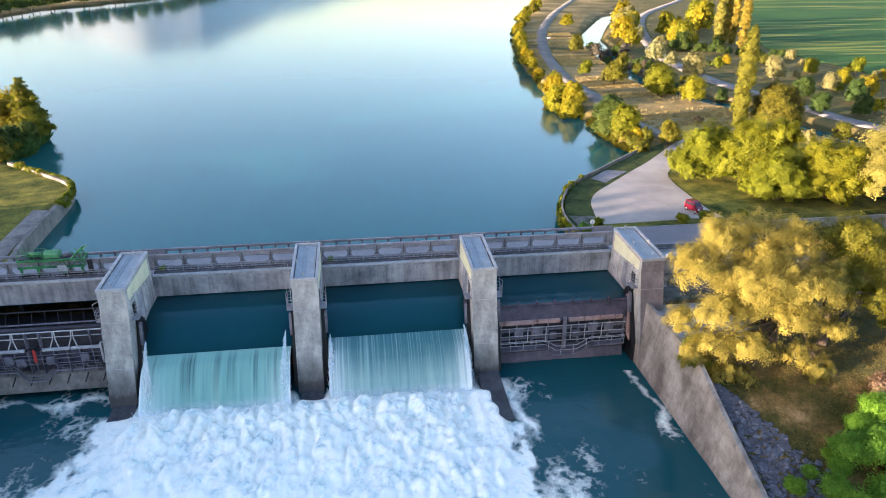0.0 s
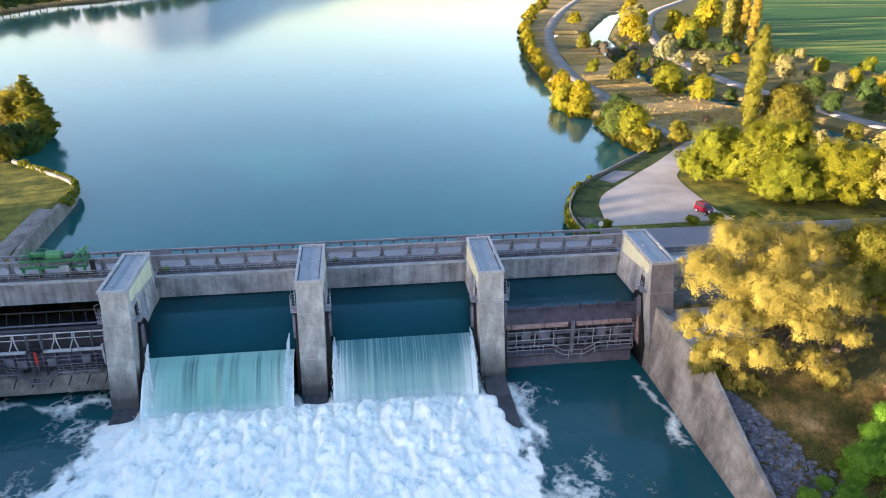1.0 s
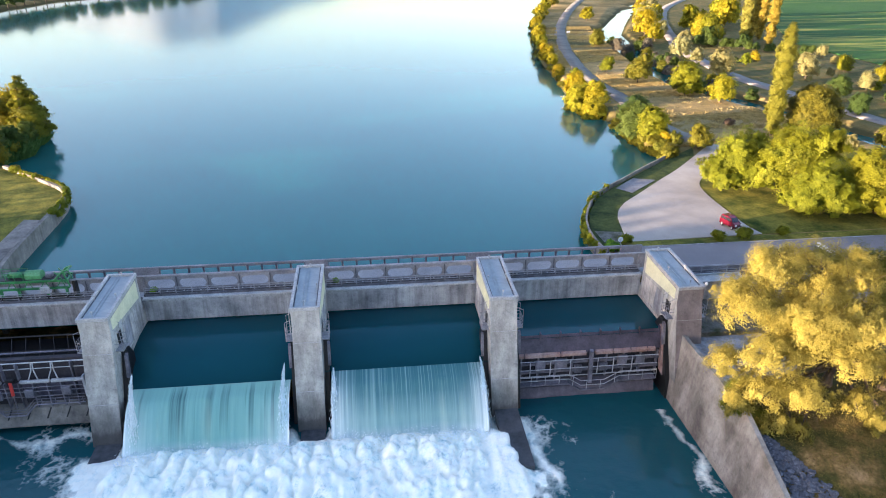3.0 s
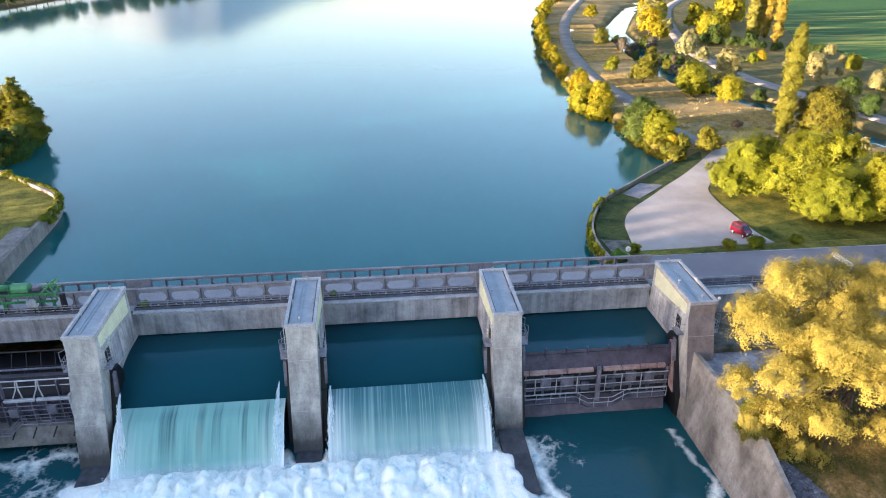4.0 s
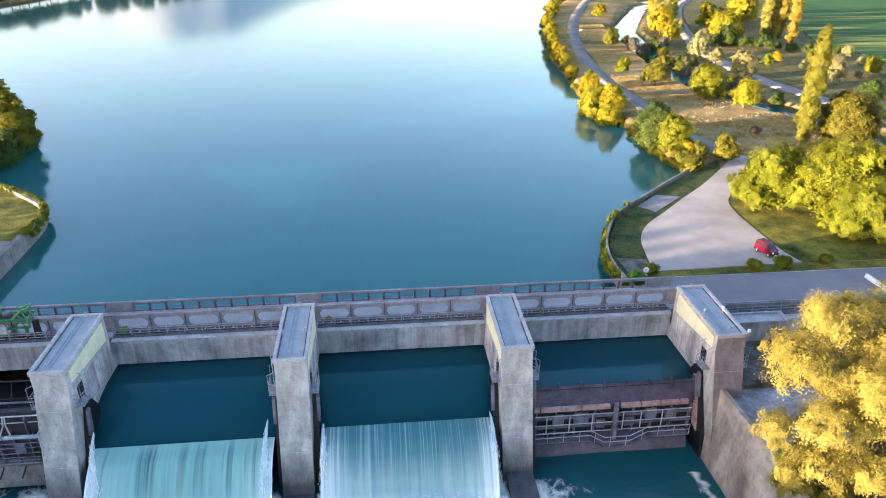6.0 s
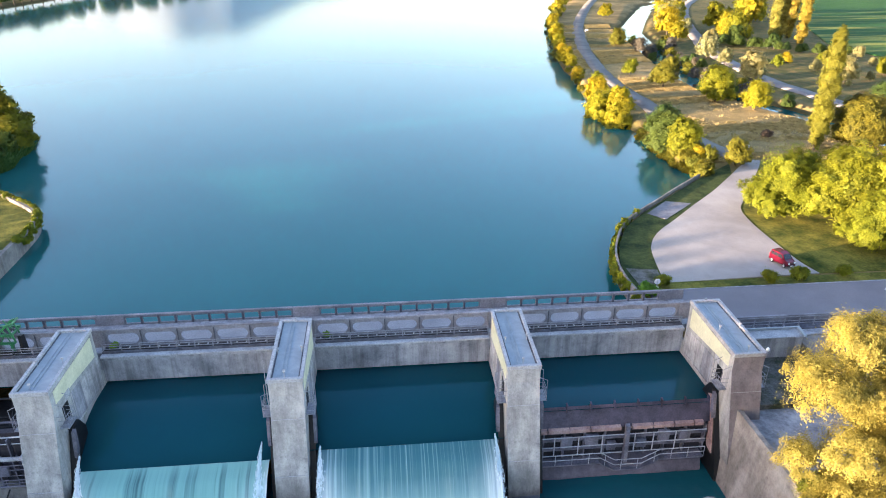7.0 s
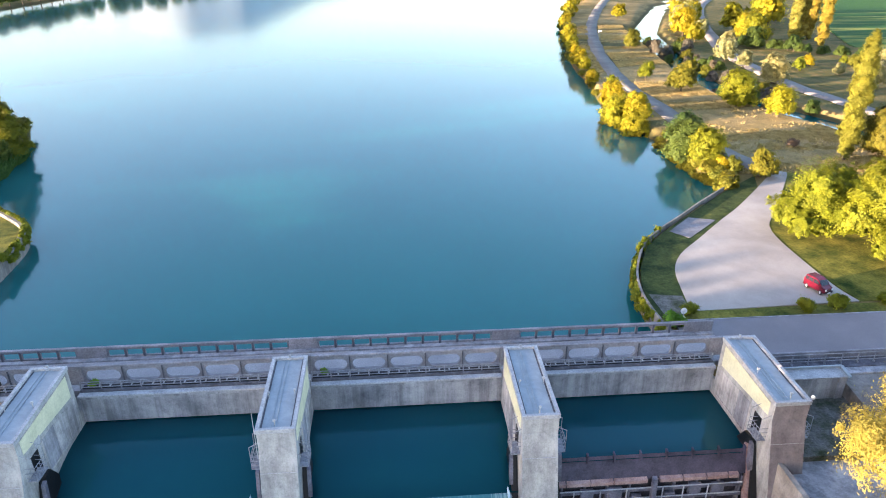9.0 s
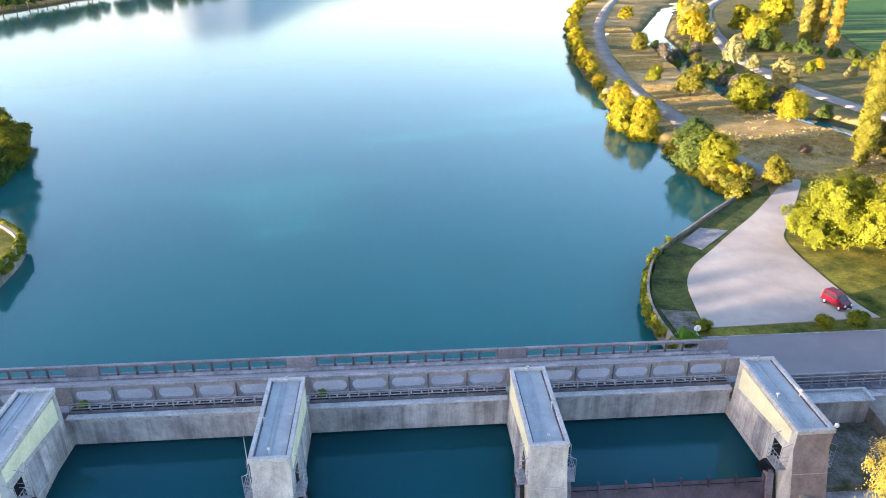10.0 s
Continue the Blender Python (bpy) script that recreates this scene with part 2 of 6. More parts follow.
def ground_material():
    """Meadow: dry straw, green turf and bare earth in patches."""
    m, nt, nodes, links, bsdf = shader("meadow_ground")
    a = noise_node(nt, 0.035, 5, 0.6)
    b = noise_node(nt, 0.35, 5, 0.65)
    f = noise_node(nt, 4.0, 5, 0.7)
    col = ramp_node(nt, a, [(0.36, (0.075, 0.075, 0.024)), (0.47, (0.22, 0.155, 0.058)), (0.60, (0.38, 0.265, 0.115))])
    col = mix_node(nt, ramp_node(nt, b, [(0.42, (0, 0, 0)), (0.7, (0.7, 0.7, 0.7))]), col, (0.12, 0.10, 0.035))
    sp = ramp_node(nt, f, [(0.3, (0.6, 0.6, 0.6)), (0.7, (1.25, 1.25, 1.25))])
    col = mix_node(nt, 1.0, col, sp, "MULTIPLY")
    # greener rough grass beyond the drainage channel
    at = nodes.new("ShaderNodeAttribute")
    at.attribute_name = "green"
    rough_grass = ramp_node(nt, b, [(0.35, (0.045, 0.062, 0.016)), (0.5, (0.085, 0.085, 0.026)), (0.64, (0.20, 0.135, 0.05))])
    col = mix_node(nt, math_node(nt, "MULTIPLY", at.outputs["Fac"], 0.85), col, mix_node(nt, 1.0, rough_grass, sp, "MULTIPLY"))
    # dark wet mud and roots close to the water
    g = nodes.new("ShaderNodeNewGeometry")
    sep = nodes.new("ShaderNodeSeparateXYZ")
    links.new(g.outputs["Position"], sep.inputs[0])
    band = nodes.new("ShaderNodeMapRange")
    band.inputs["From Min"].default_value, band.inputs["From Max"].default_value = -4.5, -3.9
    band.inputs["To Min"].default_value, band.inputs["To Max"].default_value = 0.85, 0.0
    links.new(math_node(nt, "ADD", sep.outputs[2], math_node(nt, "MULTIPLY_ADD", b, 1.2, -0.6)), band.inputs[0])
    deep = nodes.new("ShaderNodeMapRange")
    deep.inputs["From Min"].default_value, deep.inputs["From Max"].default_value = -5.6, -5.0
    links.new(sep.outputs[2], deep.inputs[0])
    # bare orange-brown earth and moss on the slope below the barrage
    slope = ramp_node(nt, noise_node(nt, 0.28, 6, 0.68), [(0.36, (0.038, 0.048, 0.012)), (0.48, (0.10, 0.078, 0.022)), (0.56, (0.20, 0.125, 0.042)), (0.66, (0.36, 0.22, 0.10))])
    col = mix_node(nt, deep.outputs[0], mix_node(nt, 1.0, slope, sp, "MULTIPLY"), col)
    col = mix_node(nt, math_node(nt, "MULTIPLY", band.outputs[0], deep.outputs[0]), col, (0.055, 0.055, 0.022))
    links.new(col, bsdf.inputs["Base Color"])
    bsdf.inputs["Roughness"].default_value = 0.95
    bsdf.inputs["Specular IOR Level"].default_value = 0.12
    bump_node(nt, bsdf, f, 0.8, 0.15)
    return m


# distance haze is mixed into this pale colour
M_HILL = surface("haze_tinted_hill", (0.38, 0.45, 0.45), (0.44, 0.51, 0.51), 0.004, 0.02, 1.0, 0, 0)
M_GROUND = ground_material()
# quay lawn: greener turf, darkened so that its colour carries the shade
M_TURF_SHADE = surface("shade_darkened_turf", (0.016, 0.036, 0.010), (0.085, 0.105, 0.026), 0.5, 5, 0.95, 0, 0.8, 0.08, grain=0.5)
M_TURF = surface("turf", (0.022, 0.048, 0.006), (0.25, 0.22, 0.04), 0.33, 5, 0.95, 0, 0.8, 0.08, grain=0.5)


def field_material():
    """Drilled crop: green rows, with stripes of low sunlight painted yellow between."""
    m, nt, nodes, links, bsdf = shader("crop_field")
    big = noise_node(nt, 0.012, 4, 0.6)
    rows = noise_node(nt, 1.0, 3, 0.6, (0.010, 0.12, 0.1))
    fine = noise_node(nt, 1.4, 4, 0.65)
    col = ramp_node(nt, big, [(0.35, (0.012, 0.074, 0.018)), (0.65, (0.036, 0.115, 0.022))])
    # sunlit stripes, put into the colour as yellow bands
    band = ramp_node(nt, rows, [(0.54, (0, 0, 0)), (0.64, (0.75, 0.75, 0.75))])
    col = mix_node(nt, band, col, (0.30, 0.29, 0.06))
    col = mix_node(nt, 1.0, col, ramp_node(nt, fine, [(0.3, (0.7, 0.7, 0.7)), (0.7, (1.2, 1.2, 1.2))]), "MULTIPLY")
    links.new(col, bsdf.inputs["Base Color"])
    bsdf.inputs["Roughness"].default_value = 0.95
    bsdf.inputs["Specular IOR Level"].default_value = 0.12
    bump_node(nt, bsdf, math_node(nt, "MULTIPLY_ADD", rows, 2.0, fine), 0.8, 0.3)
    return m


M_FIELD = field_material()


def water_material(name, deep, ripple, scale, foam=False, ior=1.333, tint=(1, 1, 1)):
    m, nt, nodes, links, bsdf = shader(name)
    broad = noise_node(nt, 0.02, 4, 0.5, (1, 0.5, 1))
    rip = noise_node(nt, scale, 4, 0.6, (1.0, 1.6, 1))
    col = ramp_node(nt, broad, [(0.3, deep), (0.7, tuple(c * 1.18 for c in deep))])
    bsdf.inputs["IOR"].default_value = ior
    bsdf.inputs["Specular Tint"].default_value = (*tint, 1)
    bsdf.inputs["Roughness"].default_value = 0.05 if foam else 0.085
    if foam:
        at = nodes.new("ShaderNodeAttribute")
        at.attribute_name = "foam"
        n1 = noise_node(nt, 0.75, 7, 0.62)
        ridge = math_node(nt, "SUBTRACT", 1.0, math_node(nt, "ABSOLUTE", math_node(nt, "MULTIPLY_ADD", n1, 2.0, -1.0)))
        ridge = math_node(nt, "POWER", ridge, 2.2)
        n2 = noise_node(nt, 0.16, 4, 0.6, (1.0, 0.7, 1.0))
        v = math_node(nt, "MULTIPLY", ridge, math_node(nt, "MULTIPLY_ADD", n2, 1.5, -0.50))
        v = math_node(nt, "MULTIPLY_ADD", at.outputs["Fac"], 0.95, v)
        k = ramp_node(nt, v, [(0.42, (0, 0, 0)), (0.56, (0.5, 0.5, 0.5)), (0.74, (1, 1, 1))])
        white = ramp_node(nt, noise_node(nt, 0.7, 9, 0.76), [(0.34, (0.42, 0.60, 0.58)), (0.43, (0.82, 0.90, 0.82)), (0.53, (1.0, 1.0, 0.88))])
        col = mix_node(nt, k, col, white)
        rr = nodes.new("ShaderNodeMapRange")
        rr.inputs["To Min"].default_value, rr.inputs["To Max"].default_value = 0.06, 0.85
        links.new(k, rr.inputs[0])
        links.new(rr.outputs[0], bsdf.inputs["Roughness"])
        froth = math_node(nt, "MULTIPLY", noise_node(nt, 1.3, 9, 0.72), k)
        rip = math_node(nt, "MULTIPLY_ADD", froth, 4.0, rip)
        bsdf.subsurface_method = "BURLEY"
        links.new(k, bsdf.inputs["Subsurface Weight"])
        bsdf.inputs["Subsurface Radius"].default_value = (0.8, 1.0, 1.0)
        bsdf.inputs["Subsurface Scale"].default_value = 0.10
    links.new(col, bsdf.inputs["Base Color"])
    bump_node(nt, bsdf, rip, ripple, 0.05)
    if not foam:
        bsdf.subsurface_method = "BURLEY"
        bsdf.inputs["Subsurface Weight"].default_value = 1.0
        bsdf.inputs["Subsurface Radius"].default_value = (0.6, 1.0, 1.0)
        bsdf.inputs["Subsurface Scale"].default_value = 10.0
    return m


M_LAKE = water_material("lake_water", (0.0002, 0.102, 0.102), 0.05, 0.6, ior=1.39, tint=(0.16, 0.86, 1.0))
# darker than the lake: shade and mirrored bridge are put into the colour
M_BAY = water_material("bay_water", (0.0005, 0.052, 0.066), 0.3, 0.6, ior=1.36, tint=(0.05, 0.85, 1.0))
M_TAIL = water_material("tail_water", (0.001, 0.064, 0.073), 0.9, 0.8, foam=True)
M_POND = water_material("channel_water", (0.02, 0.04, 0.04), 0.03, 1.0)


def falling_material(name, clear, milk, strands):
    """Falling sheet: clear streaks from the lip that dissolve in milky water; strands: fine white threads or a few dark gaps."""
    m, nt, nodes, links, bsdf = shader(name)
    fine = noise_node(nt, 1.0, 5, 0.65, (5.0 if strands else 3.2, 0.02, 0.03))
    gaps = noise_node(nt, 1.0, 3, 0.75, (0.75, 0.02, 0.04))
    at = nodes.new("ShaderNodeAttribute")
    at.attribute_name = "fall"
    ms = nodes.new("ShaderNodeAttribute")
    ms.attribute_name = "mist"
    if strands:
        k = ramp_node(nt, fine, [(0.49, (1, 1, 1)), (0.70, (0.0, 0.0, 0.0))])
        fade = ramp_node(nt, at.outputs["Fac"], [(0.0, (1, 1, 1)), (0.30, (0.85, 0.85, 0.85)), (0.62, (0.25, 0.25, 0.25)), (1.0, (0, 0, 0))])
    else:
        k = ramp_node(nt, gaps, [(0.54, (0, 0, 0)), (0.59, (0.8, 0.8, 0.8)), (0.64, (1, 1, 1))])
        k = mix_node(nt, 1.0, k, ramp_node(nt, fine, [(0.36, (1, 1, 1)), (0.66, (0.25, 0.25, 0.25))]), "MULTIPLY")
        k = mix_node(nt, 0.2, k, ramp_node(nt, fine, [(0.40, (0.7, 0.7, 0.7)), (0.56, (0.0, 0.0, 0.0))]))
        fade = ramp_node(nt, at.outputs["Fac"], [(0.0, (0.3, 0.3, 0.3)), (0.10, (0.95, 0.95, 0.95)), (0.40, (0.8, 0.8, 0.8)), (0.75, (0.2, 0.2, 0.2)), (1.0, (0.05, 0.05, 0.05))])
    mask = mix_node(nt, 1.0, k, fade, "MULTIPLY")
    col = mix_node(nt, mask, milk, clear)
    wisp = math_node(nt, "MULTIPLY", ms.outputs["Fac"], math_node(nt, "MULTIPLY_ADD", fine, 1.6, -0.1), clamp=True)
    col = mix_node(nt, wisp, col, (0.86, 0.90, 0.89))
    links.new(col, bsdf.inputs["Base Color"])
    bsdf.inputs["Roughness"].default_value = 0.3
    bsdf.inputs["IOR"].default_value = 1.333
    bump_node(nt, bsdf, fine, 0.35, 0.08)
    return m


M_FALL_A = falling_material("falling_water_teal", (0.006, 0.06, 0.075), (0.165, 0.41, 0.365), False)
M_FALL_B = falling_material("falling_water_milky", (0.02, 0.14, 0.16), (0.24, 0.43, 0.41), True)
M_SPRAY = leafy("white_spray", (0.78, 0.85, 0.86), (0.94, 0.96, 0.96), 0.5, (1.0, 1.0, 1.0))


# ---- mesh helpers ----
def mesh_of(name, verts, faces, material=None, smooth=False):
    me = bpy.data.meshes.new(name)
    me.from_pydata(verts, [], faces)
    if material:
        me.materials.append(material)
    if smooth:
        me.polygons.foreach_set("use_smooth", [True] * len(me.polygons))
    me.update()
    return me


def part(name, bm, material, parent=None, label="", smooth=False):
    """One bmesh (or mesh) as one object under a thing or part."""
    if isinstance(bm, bpy.types.Mesh):
        me = bm
    else:
        bmesh.ops.recalc_face_normals(bm, faces=bm.faces)
        me = bpy.data.meshes.new(name)
        bm.to_mesh(me)
        bm.free()
        me.materials.append(material)
        if smooth:
            me.polygons.foreach_set("use_smooth", [True] * len(me.polygons))
    ob = new(name, me)
    if parent is not None:
        ob.parent = parent
    if label:
        ob["label"] = label
    return ob


def thing(name, label, category, group="", kind="", at=(0, 0, 0)):
    ob = new(name)
    ob.location = at
    ob.empty_display_size = 0.3
    return tagged(ob, label, category, group, kind)


def box(bm, x0, x1, y0, y1, z0, z1, bevel=0.0):
    r = bmesh.ops.create_cube(bm, size=1.0, matrix=Matrix.Translation(((x0 + x1) / 2, (y0 + y1) / 2, (z0 + z1) / 2)) @ Matrix.Diagonal((abs(x1 - x0), abs(y1 - y0), abs(z1 - z0), 1)))
    if bevel:
        es = list({e for v in r["verts"] for e in v.link_edges})
        bmesh.ops.bevel(bm, geom=es, offset=bevel, segments=1, affect="EDGES")
    return bm


def boxes(*bs, bevel=0.0):
    bm = bmesh.new()
    for b in bs:
        box(bm, *b, bevel=bevel)
    return bm


def prism_yz(bm, poly, x0, x1):
    """A profile in (y, z) drawn out along x."""
    a = [bm.verts.new((x0, y, z)) for y, z in poly]
    b = [bm.verts.new((x1, y, z)) for y, z in poly]
    bm.faces.new(a)
    bm.faces.new(b[::-1])
    for i in range(len(poly)):
        j = (i + 1) % len(poly)
        bm.faces.new((a[j], a[i], b[i], b[j]))
    return bm


def prism_xy(bm, poly, z0, z1):
    a = [bm.verts.new((x, y, z0)) for x, y in poly]
    b = [bm.verts.new((x, y, z1)) for x, y in poly]
    bm.faces.new(a[::-1])
    bm.faces.new(b)
    for i in range(len(poly)):
        j = (i + 1) % len(poly)
        bm.faces.new((a[i], a[j], b[j], b[i]))
    return bm


def tube(bm, p0, p1, r0, r1=None, n=6):
    p0, p1 = Vector(p0), Vector(p1)
    r1 = r0 if r1 is None else r1
    q = (p1 - p0).to_track_quat("Z", "Y")
    rings = []
    for p, r in ((p0, r0), (p1, r1)):
        rings.append([bm.verts.new(p + q @ Vector((r * math.cos(6.28318 * k / n), r * math.sin(6.28318 * k / n), 0))) for k in range(n)])
    for k in range(n):
        bm.faces.new((rings[0][k], rings[0][(k + 1) % n], rings[1][(k + 1) % n], rings[1][k]))
    bm.faces.new(rings[0][::-1])
    bm.faces.new(rings[1])
    return bm


def path_tube(bm, pts, r, n=6):
    for a, b in zip(pts[:-1], pts[1:]):
        tube(bm, a, b, r, r, n)
    return bm


def smooth_line(pts, step=1.5):
    """Catmull-Rom through plan points."""
    p = [Vector(q) for q in pts]
    p = [2 * p[0] - p[1]] + p + [2 * p[-1] - p[-2]]
    out = []
    for i in range(1, len(p) - 2):
        k = max(2, int((p[i + 1] - p[i]).length / step))
        for j in range(k):
            t = j / k
            out.append(0.5 * ((2 * p[i]) + (p[i + 1] - p[i - 1]) * t + (2 * p[i - 1] - 5 * p[i] + 4 * p[i + 1] - p[i + 2]) * t * t + (3 * p[i] - p[i - 1] - 3 * p[i + 1] + p[i + 2]) * t ** 3))
    out.append(p[-2])
    return out


def ribbon(name, pts, width, z0, z1, material, kind="structure", label="", category=""):
    """A road or strip along plan points, with thickness."""
    line = smooth_line(pts, 3.0)
    vs, fs = [], []
    for i, p in enumerate(line):
        d = (line[min(i + 1, len(line) - 1)] - line[max(i - 1, 0)]).normalized()
        w = (width[0] + (width[1] - width[0]) * i / (len(line) - 1)) / 2 if isinstance(width, tuple) else width / 2
        w *= 1 + 0.06 * math.sin(i * 1.7) + 0.05 * math.sin(i * 0.61)
        s = Vector((-d.y, d.x)) * w
        vs += [(*(p + s), z0), (*(p + s), z1), (*(p - s), z1), (*(p - s), z0)]
    for i in range(len(line) - 1):
        a, b = 4 * i, 4 * i + 4
        fs += [(a + 1, a, b, b + 1), (a + 2, a + 1, b + 1, b + 2), (a + 3, a + 2, b + 2, b + 3)]
    return tagged(new(name, mesh_of(name, vs, fs, material, True)), label, category, kind=kind)


def vnoise(x, y, seed=0):
    """Smooth value noise on arrays, 0 to 1."""
    x, y = np.asarray(x, float), np.asarray(y, float)
    xi, yi = np.floor(x).astype(np.int64), np.floor(y).astype(np.int64)
    fx, fy = x - xi, y - yi
    fx, fy = fx * fx * (3 - 2 * fx), fy * fy * (3 - 2 * fy)

    def h(a, b):
        k = (a * 374761393 + b * 668265263 + seed * 144665) & 0x7FFFFFFF
        k = ((k ^ (k >> 13)) * 1274126177) & 0x7FFFFFFF
        return ((k ^ (k >> 16)) & 0xFFFF) / 65535.0
    return (h(xi, yi) * (1 - fx) + h(xi + 1, yi) * fx) * (1 - fy) + (h(xi, yi + 1) * (1 - fx) + h(xi + 1, yi + 1) * fx) * fy


def fbm(x, y, seed=0, octaves=4):
    t, a, s = 0.0, 0.5, 0.0
    for k in range(octaves):
        t = t + a * vnoise(np.asarray(x) * 2 ** k, np.asarray(y) * 2 ** k, seed + k)
        s += a
        a *= 0.5
    return t / s


# ---- the lie of the land ----
SHORE_R = [(-200, 50.7), (13.8, 50.7), (14.2, 50.0), (15.4, 49.7), (19.3, 49.6), (23, 50.1), (27, 51.4), (32.2, 54.0), (36.2, 57.4), (40, 61.4), (44.4, 65.9), (49.6, 71.6), (54, 73.4), (60, 72.0), (67, 72.6), (79, 73.2), (89, 72.6), (98, 70.6), (114, 72.8), (134, 76.2), (147, 77), (175, 81), (226, 93), (245, 95.5), (290, 110), (314, 114), (379, 141), (422, 147), (498, 174), (700, 260), (1200, 420), (4000, 900)]
SHORE_L = [(-200, -14.6), (13.8, -14.6), (14, -14.2), (21, -15.1), (35, -16.2), (40, -16.9), (43, -18.2), (46, -21), (51, -26.5), (55.5, -31.7), (60, -35.5), (63, -35.6), (67, -33.4), (78, -35.2), (90, -39.8), (101, -45), (125, -75), (200, -140), (300, -172), (359, -171), (398, -169), (462, -168), (536, -144), (620, -125), (900, -110), (1500, -60), (4000, 100)]
CHANNEL = [(230, 440), (171, 331), (148, 280), (125, 228), (115, 179), (105.6, 131), (104.8, 110), (108.8, 96), (111.5, 86), (114, 66), (118, 52), (128, 30), (150, 5), (200, -30)]
ROAD_CANAL = [(215, 520), (151, 364), (111, 251), (92.3, 180), (84.8, 140), (82, 118), (81.6, 97), (79.6, 70), (80.7, 62), (82, 57)]
ROAD_FAR = [(330, 550), (284, 473), (207, 355), (168, 275), (140, 200), (128, 161), (121.8, 122), (122.2, 105), (123.7, 80), (126, 62), (134, 40), (160, 15)]


def shore(table, y):
    return np.interp(y, [a for a, _ in table], [b for _, b in table])


def line_distance(x, y, pts):
    best = np.full(np.shape(x), 1e9)
    for (ax, ay), (bx, by) in zip(pts[:-1], pts[1:]):
        dx, dy = bx - ax, by - ay
        t = np.clip(((x - ax) * dx + (y - ay) * dy) / (dx * dx + dy * dy), 0, 1)
        best = np.minimum(best, np.hypot(x - ax - t * dx, y - ay - t * dy))
    return best


def wing_top(y):
    """Height of the wing wall's top below the barrage."""
    return np.interp(y, [-60, -32, -23.3, -17.8, -11.5, 3], [-13, -10.9, -8.15, -6.55, -4.5, -4.5])


def land_height(x, y):
    right, left = x - shore(SHORE_R, y), shore(SHORE_L, y) - x
    d = np.maximum(right, left)
    rough = (fbm(x * 0.05, y * 0.05, 5) - 0.5) * 0.5 + (fbm(x * 0.4, y * 0.4, 9) - 0.5) * 0.16
    walled = (y < 51) | ((left > right) & (y < 58))
    near_road = np.minimum(line_distance(x, y, ROAD_CANAL), line_distance(x, y, ROAD_FAR))
    rough = rough * np.clip((near_road - 4) / 6, 0.0, 1)
    land = LAND + np.where(walled, -0.04, rough * np.clip((d - 2) / 8, 0, 1) - 0.03)
    up = np.where(walled, np.where(d > 0.30, land, -9.0), np.where(d > 0, np.minimum(land, -5.5 + d * 1.6), -5.7 + np.maximum(d, -4) * 0.8))
    c = line_distance(x, y, CHANNEL)
    wide = np.interp(y, [0, 170, 225, 260, 330], [0.0, 0.0, 1.3, 0.6, 0.0])
    cut = np.interp(c - wide, [0, 2.2, 5.0, 8], [-7.0, -6.2, -4.2, 0])
    up = np.where((right > 8), np.minimum(up, cut), up)
    top = wing_top(y) - np.interp(y, [-26, -15, -9, 3], [0.35, 0.5, 1.2, 1.3]) + (fbm(x * 0.3, y * 0.3, 3) - 0.5) * 0.6 * np.clip((right - 2) / 3, 0, 1)
    slope = top + np.clip((right - 6) * 0.10, -0.2, 3.0)
    slope = np.minimum(slope, LAND - 0.2)
    down = np.where(right > 1.0, slope, np.where(left > 0.45, LAND, -15.0))
    ground = np.where(y > 7.2, up, down)
    return ground


def axis(a, b, step, far, growth=1.18):
    mid = list(np.arange(a, b + 1e-6, step))
    out, s = [], step
    p = b
    while p < far:
        s *= growth
        p += s
        out.append(p)
    lo, s, p = [], step, a
    while p > -far:
        s *= growth
        p -= s
        lo.append(p)
    return np.array(lo[::-1] + mid + out)


def build_ground():
    xs, ys = axis(-40, 130, 0.6, 4200), axis(-36, 60, 0.6, 60, 1.12)
    ys = np.concatenate([[-4200, -2000, -900, -400, -180, -90, -55], np.arange(-36, 60, 0.6), np.arange(60, 260, 1.3), 260 + np.cumsum(2.0 * 1.1 ** np.arange(56))])
    gx, gy = np.meshgrid(xs, ys)
    gz = land_height(gx, gy)
    n, m = gx.shape
    idx = np.arange(n * m).reshape(n, m)
    quads = np.stack([idx[:-1, :-1], idx[:-1, 1:], idx[1:, 1:], idx[1:, :-1]], -1).reshape(-1, 4)
    me = mesh_of("ground", np.stack([gx, gy, gz], -1).reshape(-1, 3).tolist(), quads.tolist(), M_GROUND, True)
    line = sorted((y, x) for x, y in CHANNEL)
    green = np.clip((gx - np.interp(gy, [a for a, _ in line], [b for _, b in line]) - 4) / 5 + (fbm(gx * 0.08, gy * 0.08, 17) - 0.5), 0, 1) * (gy > 20)
    green = np.where((gy < 6) & (gx > 50), 1.0, green)
    me.attributes.new("green", "FLOAT", "POINT").data.foreach_set("value", green.reshape(-1))
    return tagged(new("ground", me), "dry straw-coloured meadow and green turf along the river", "ground", kind="structure")


build_ground()


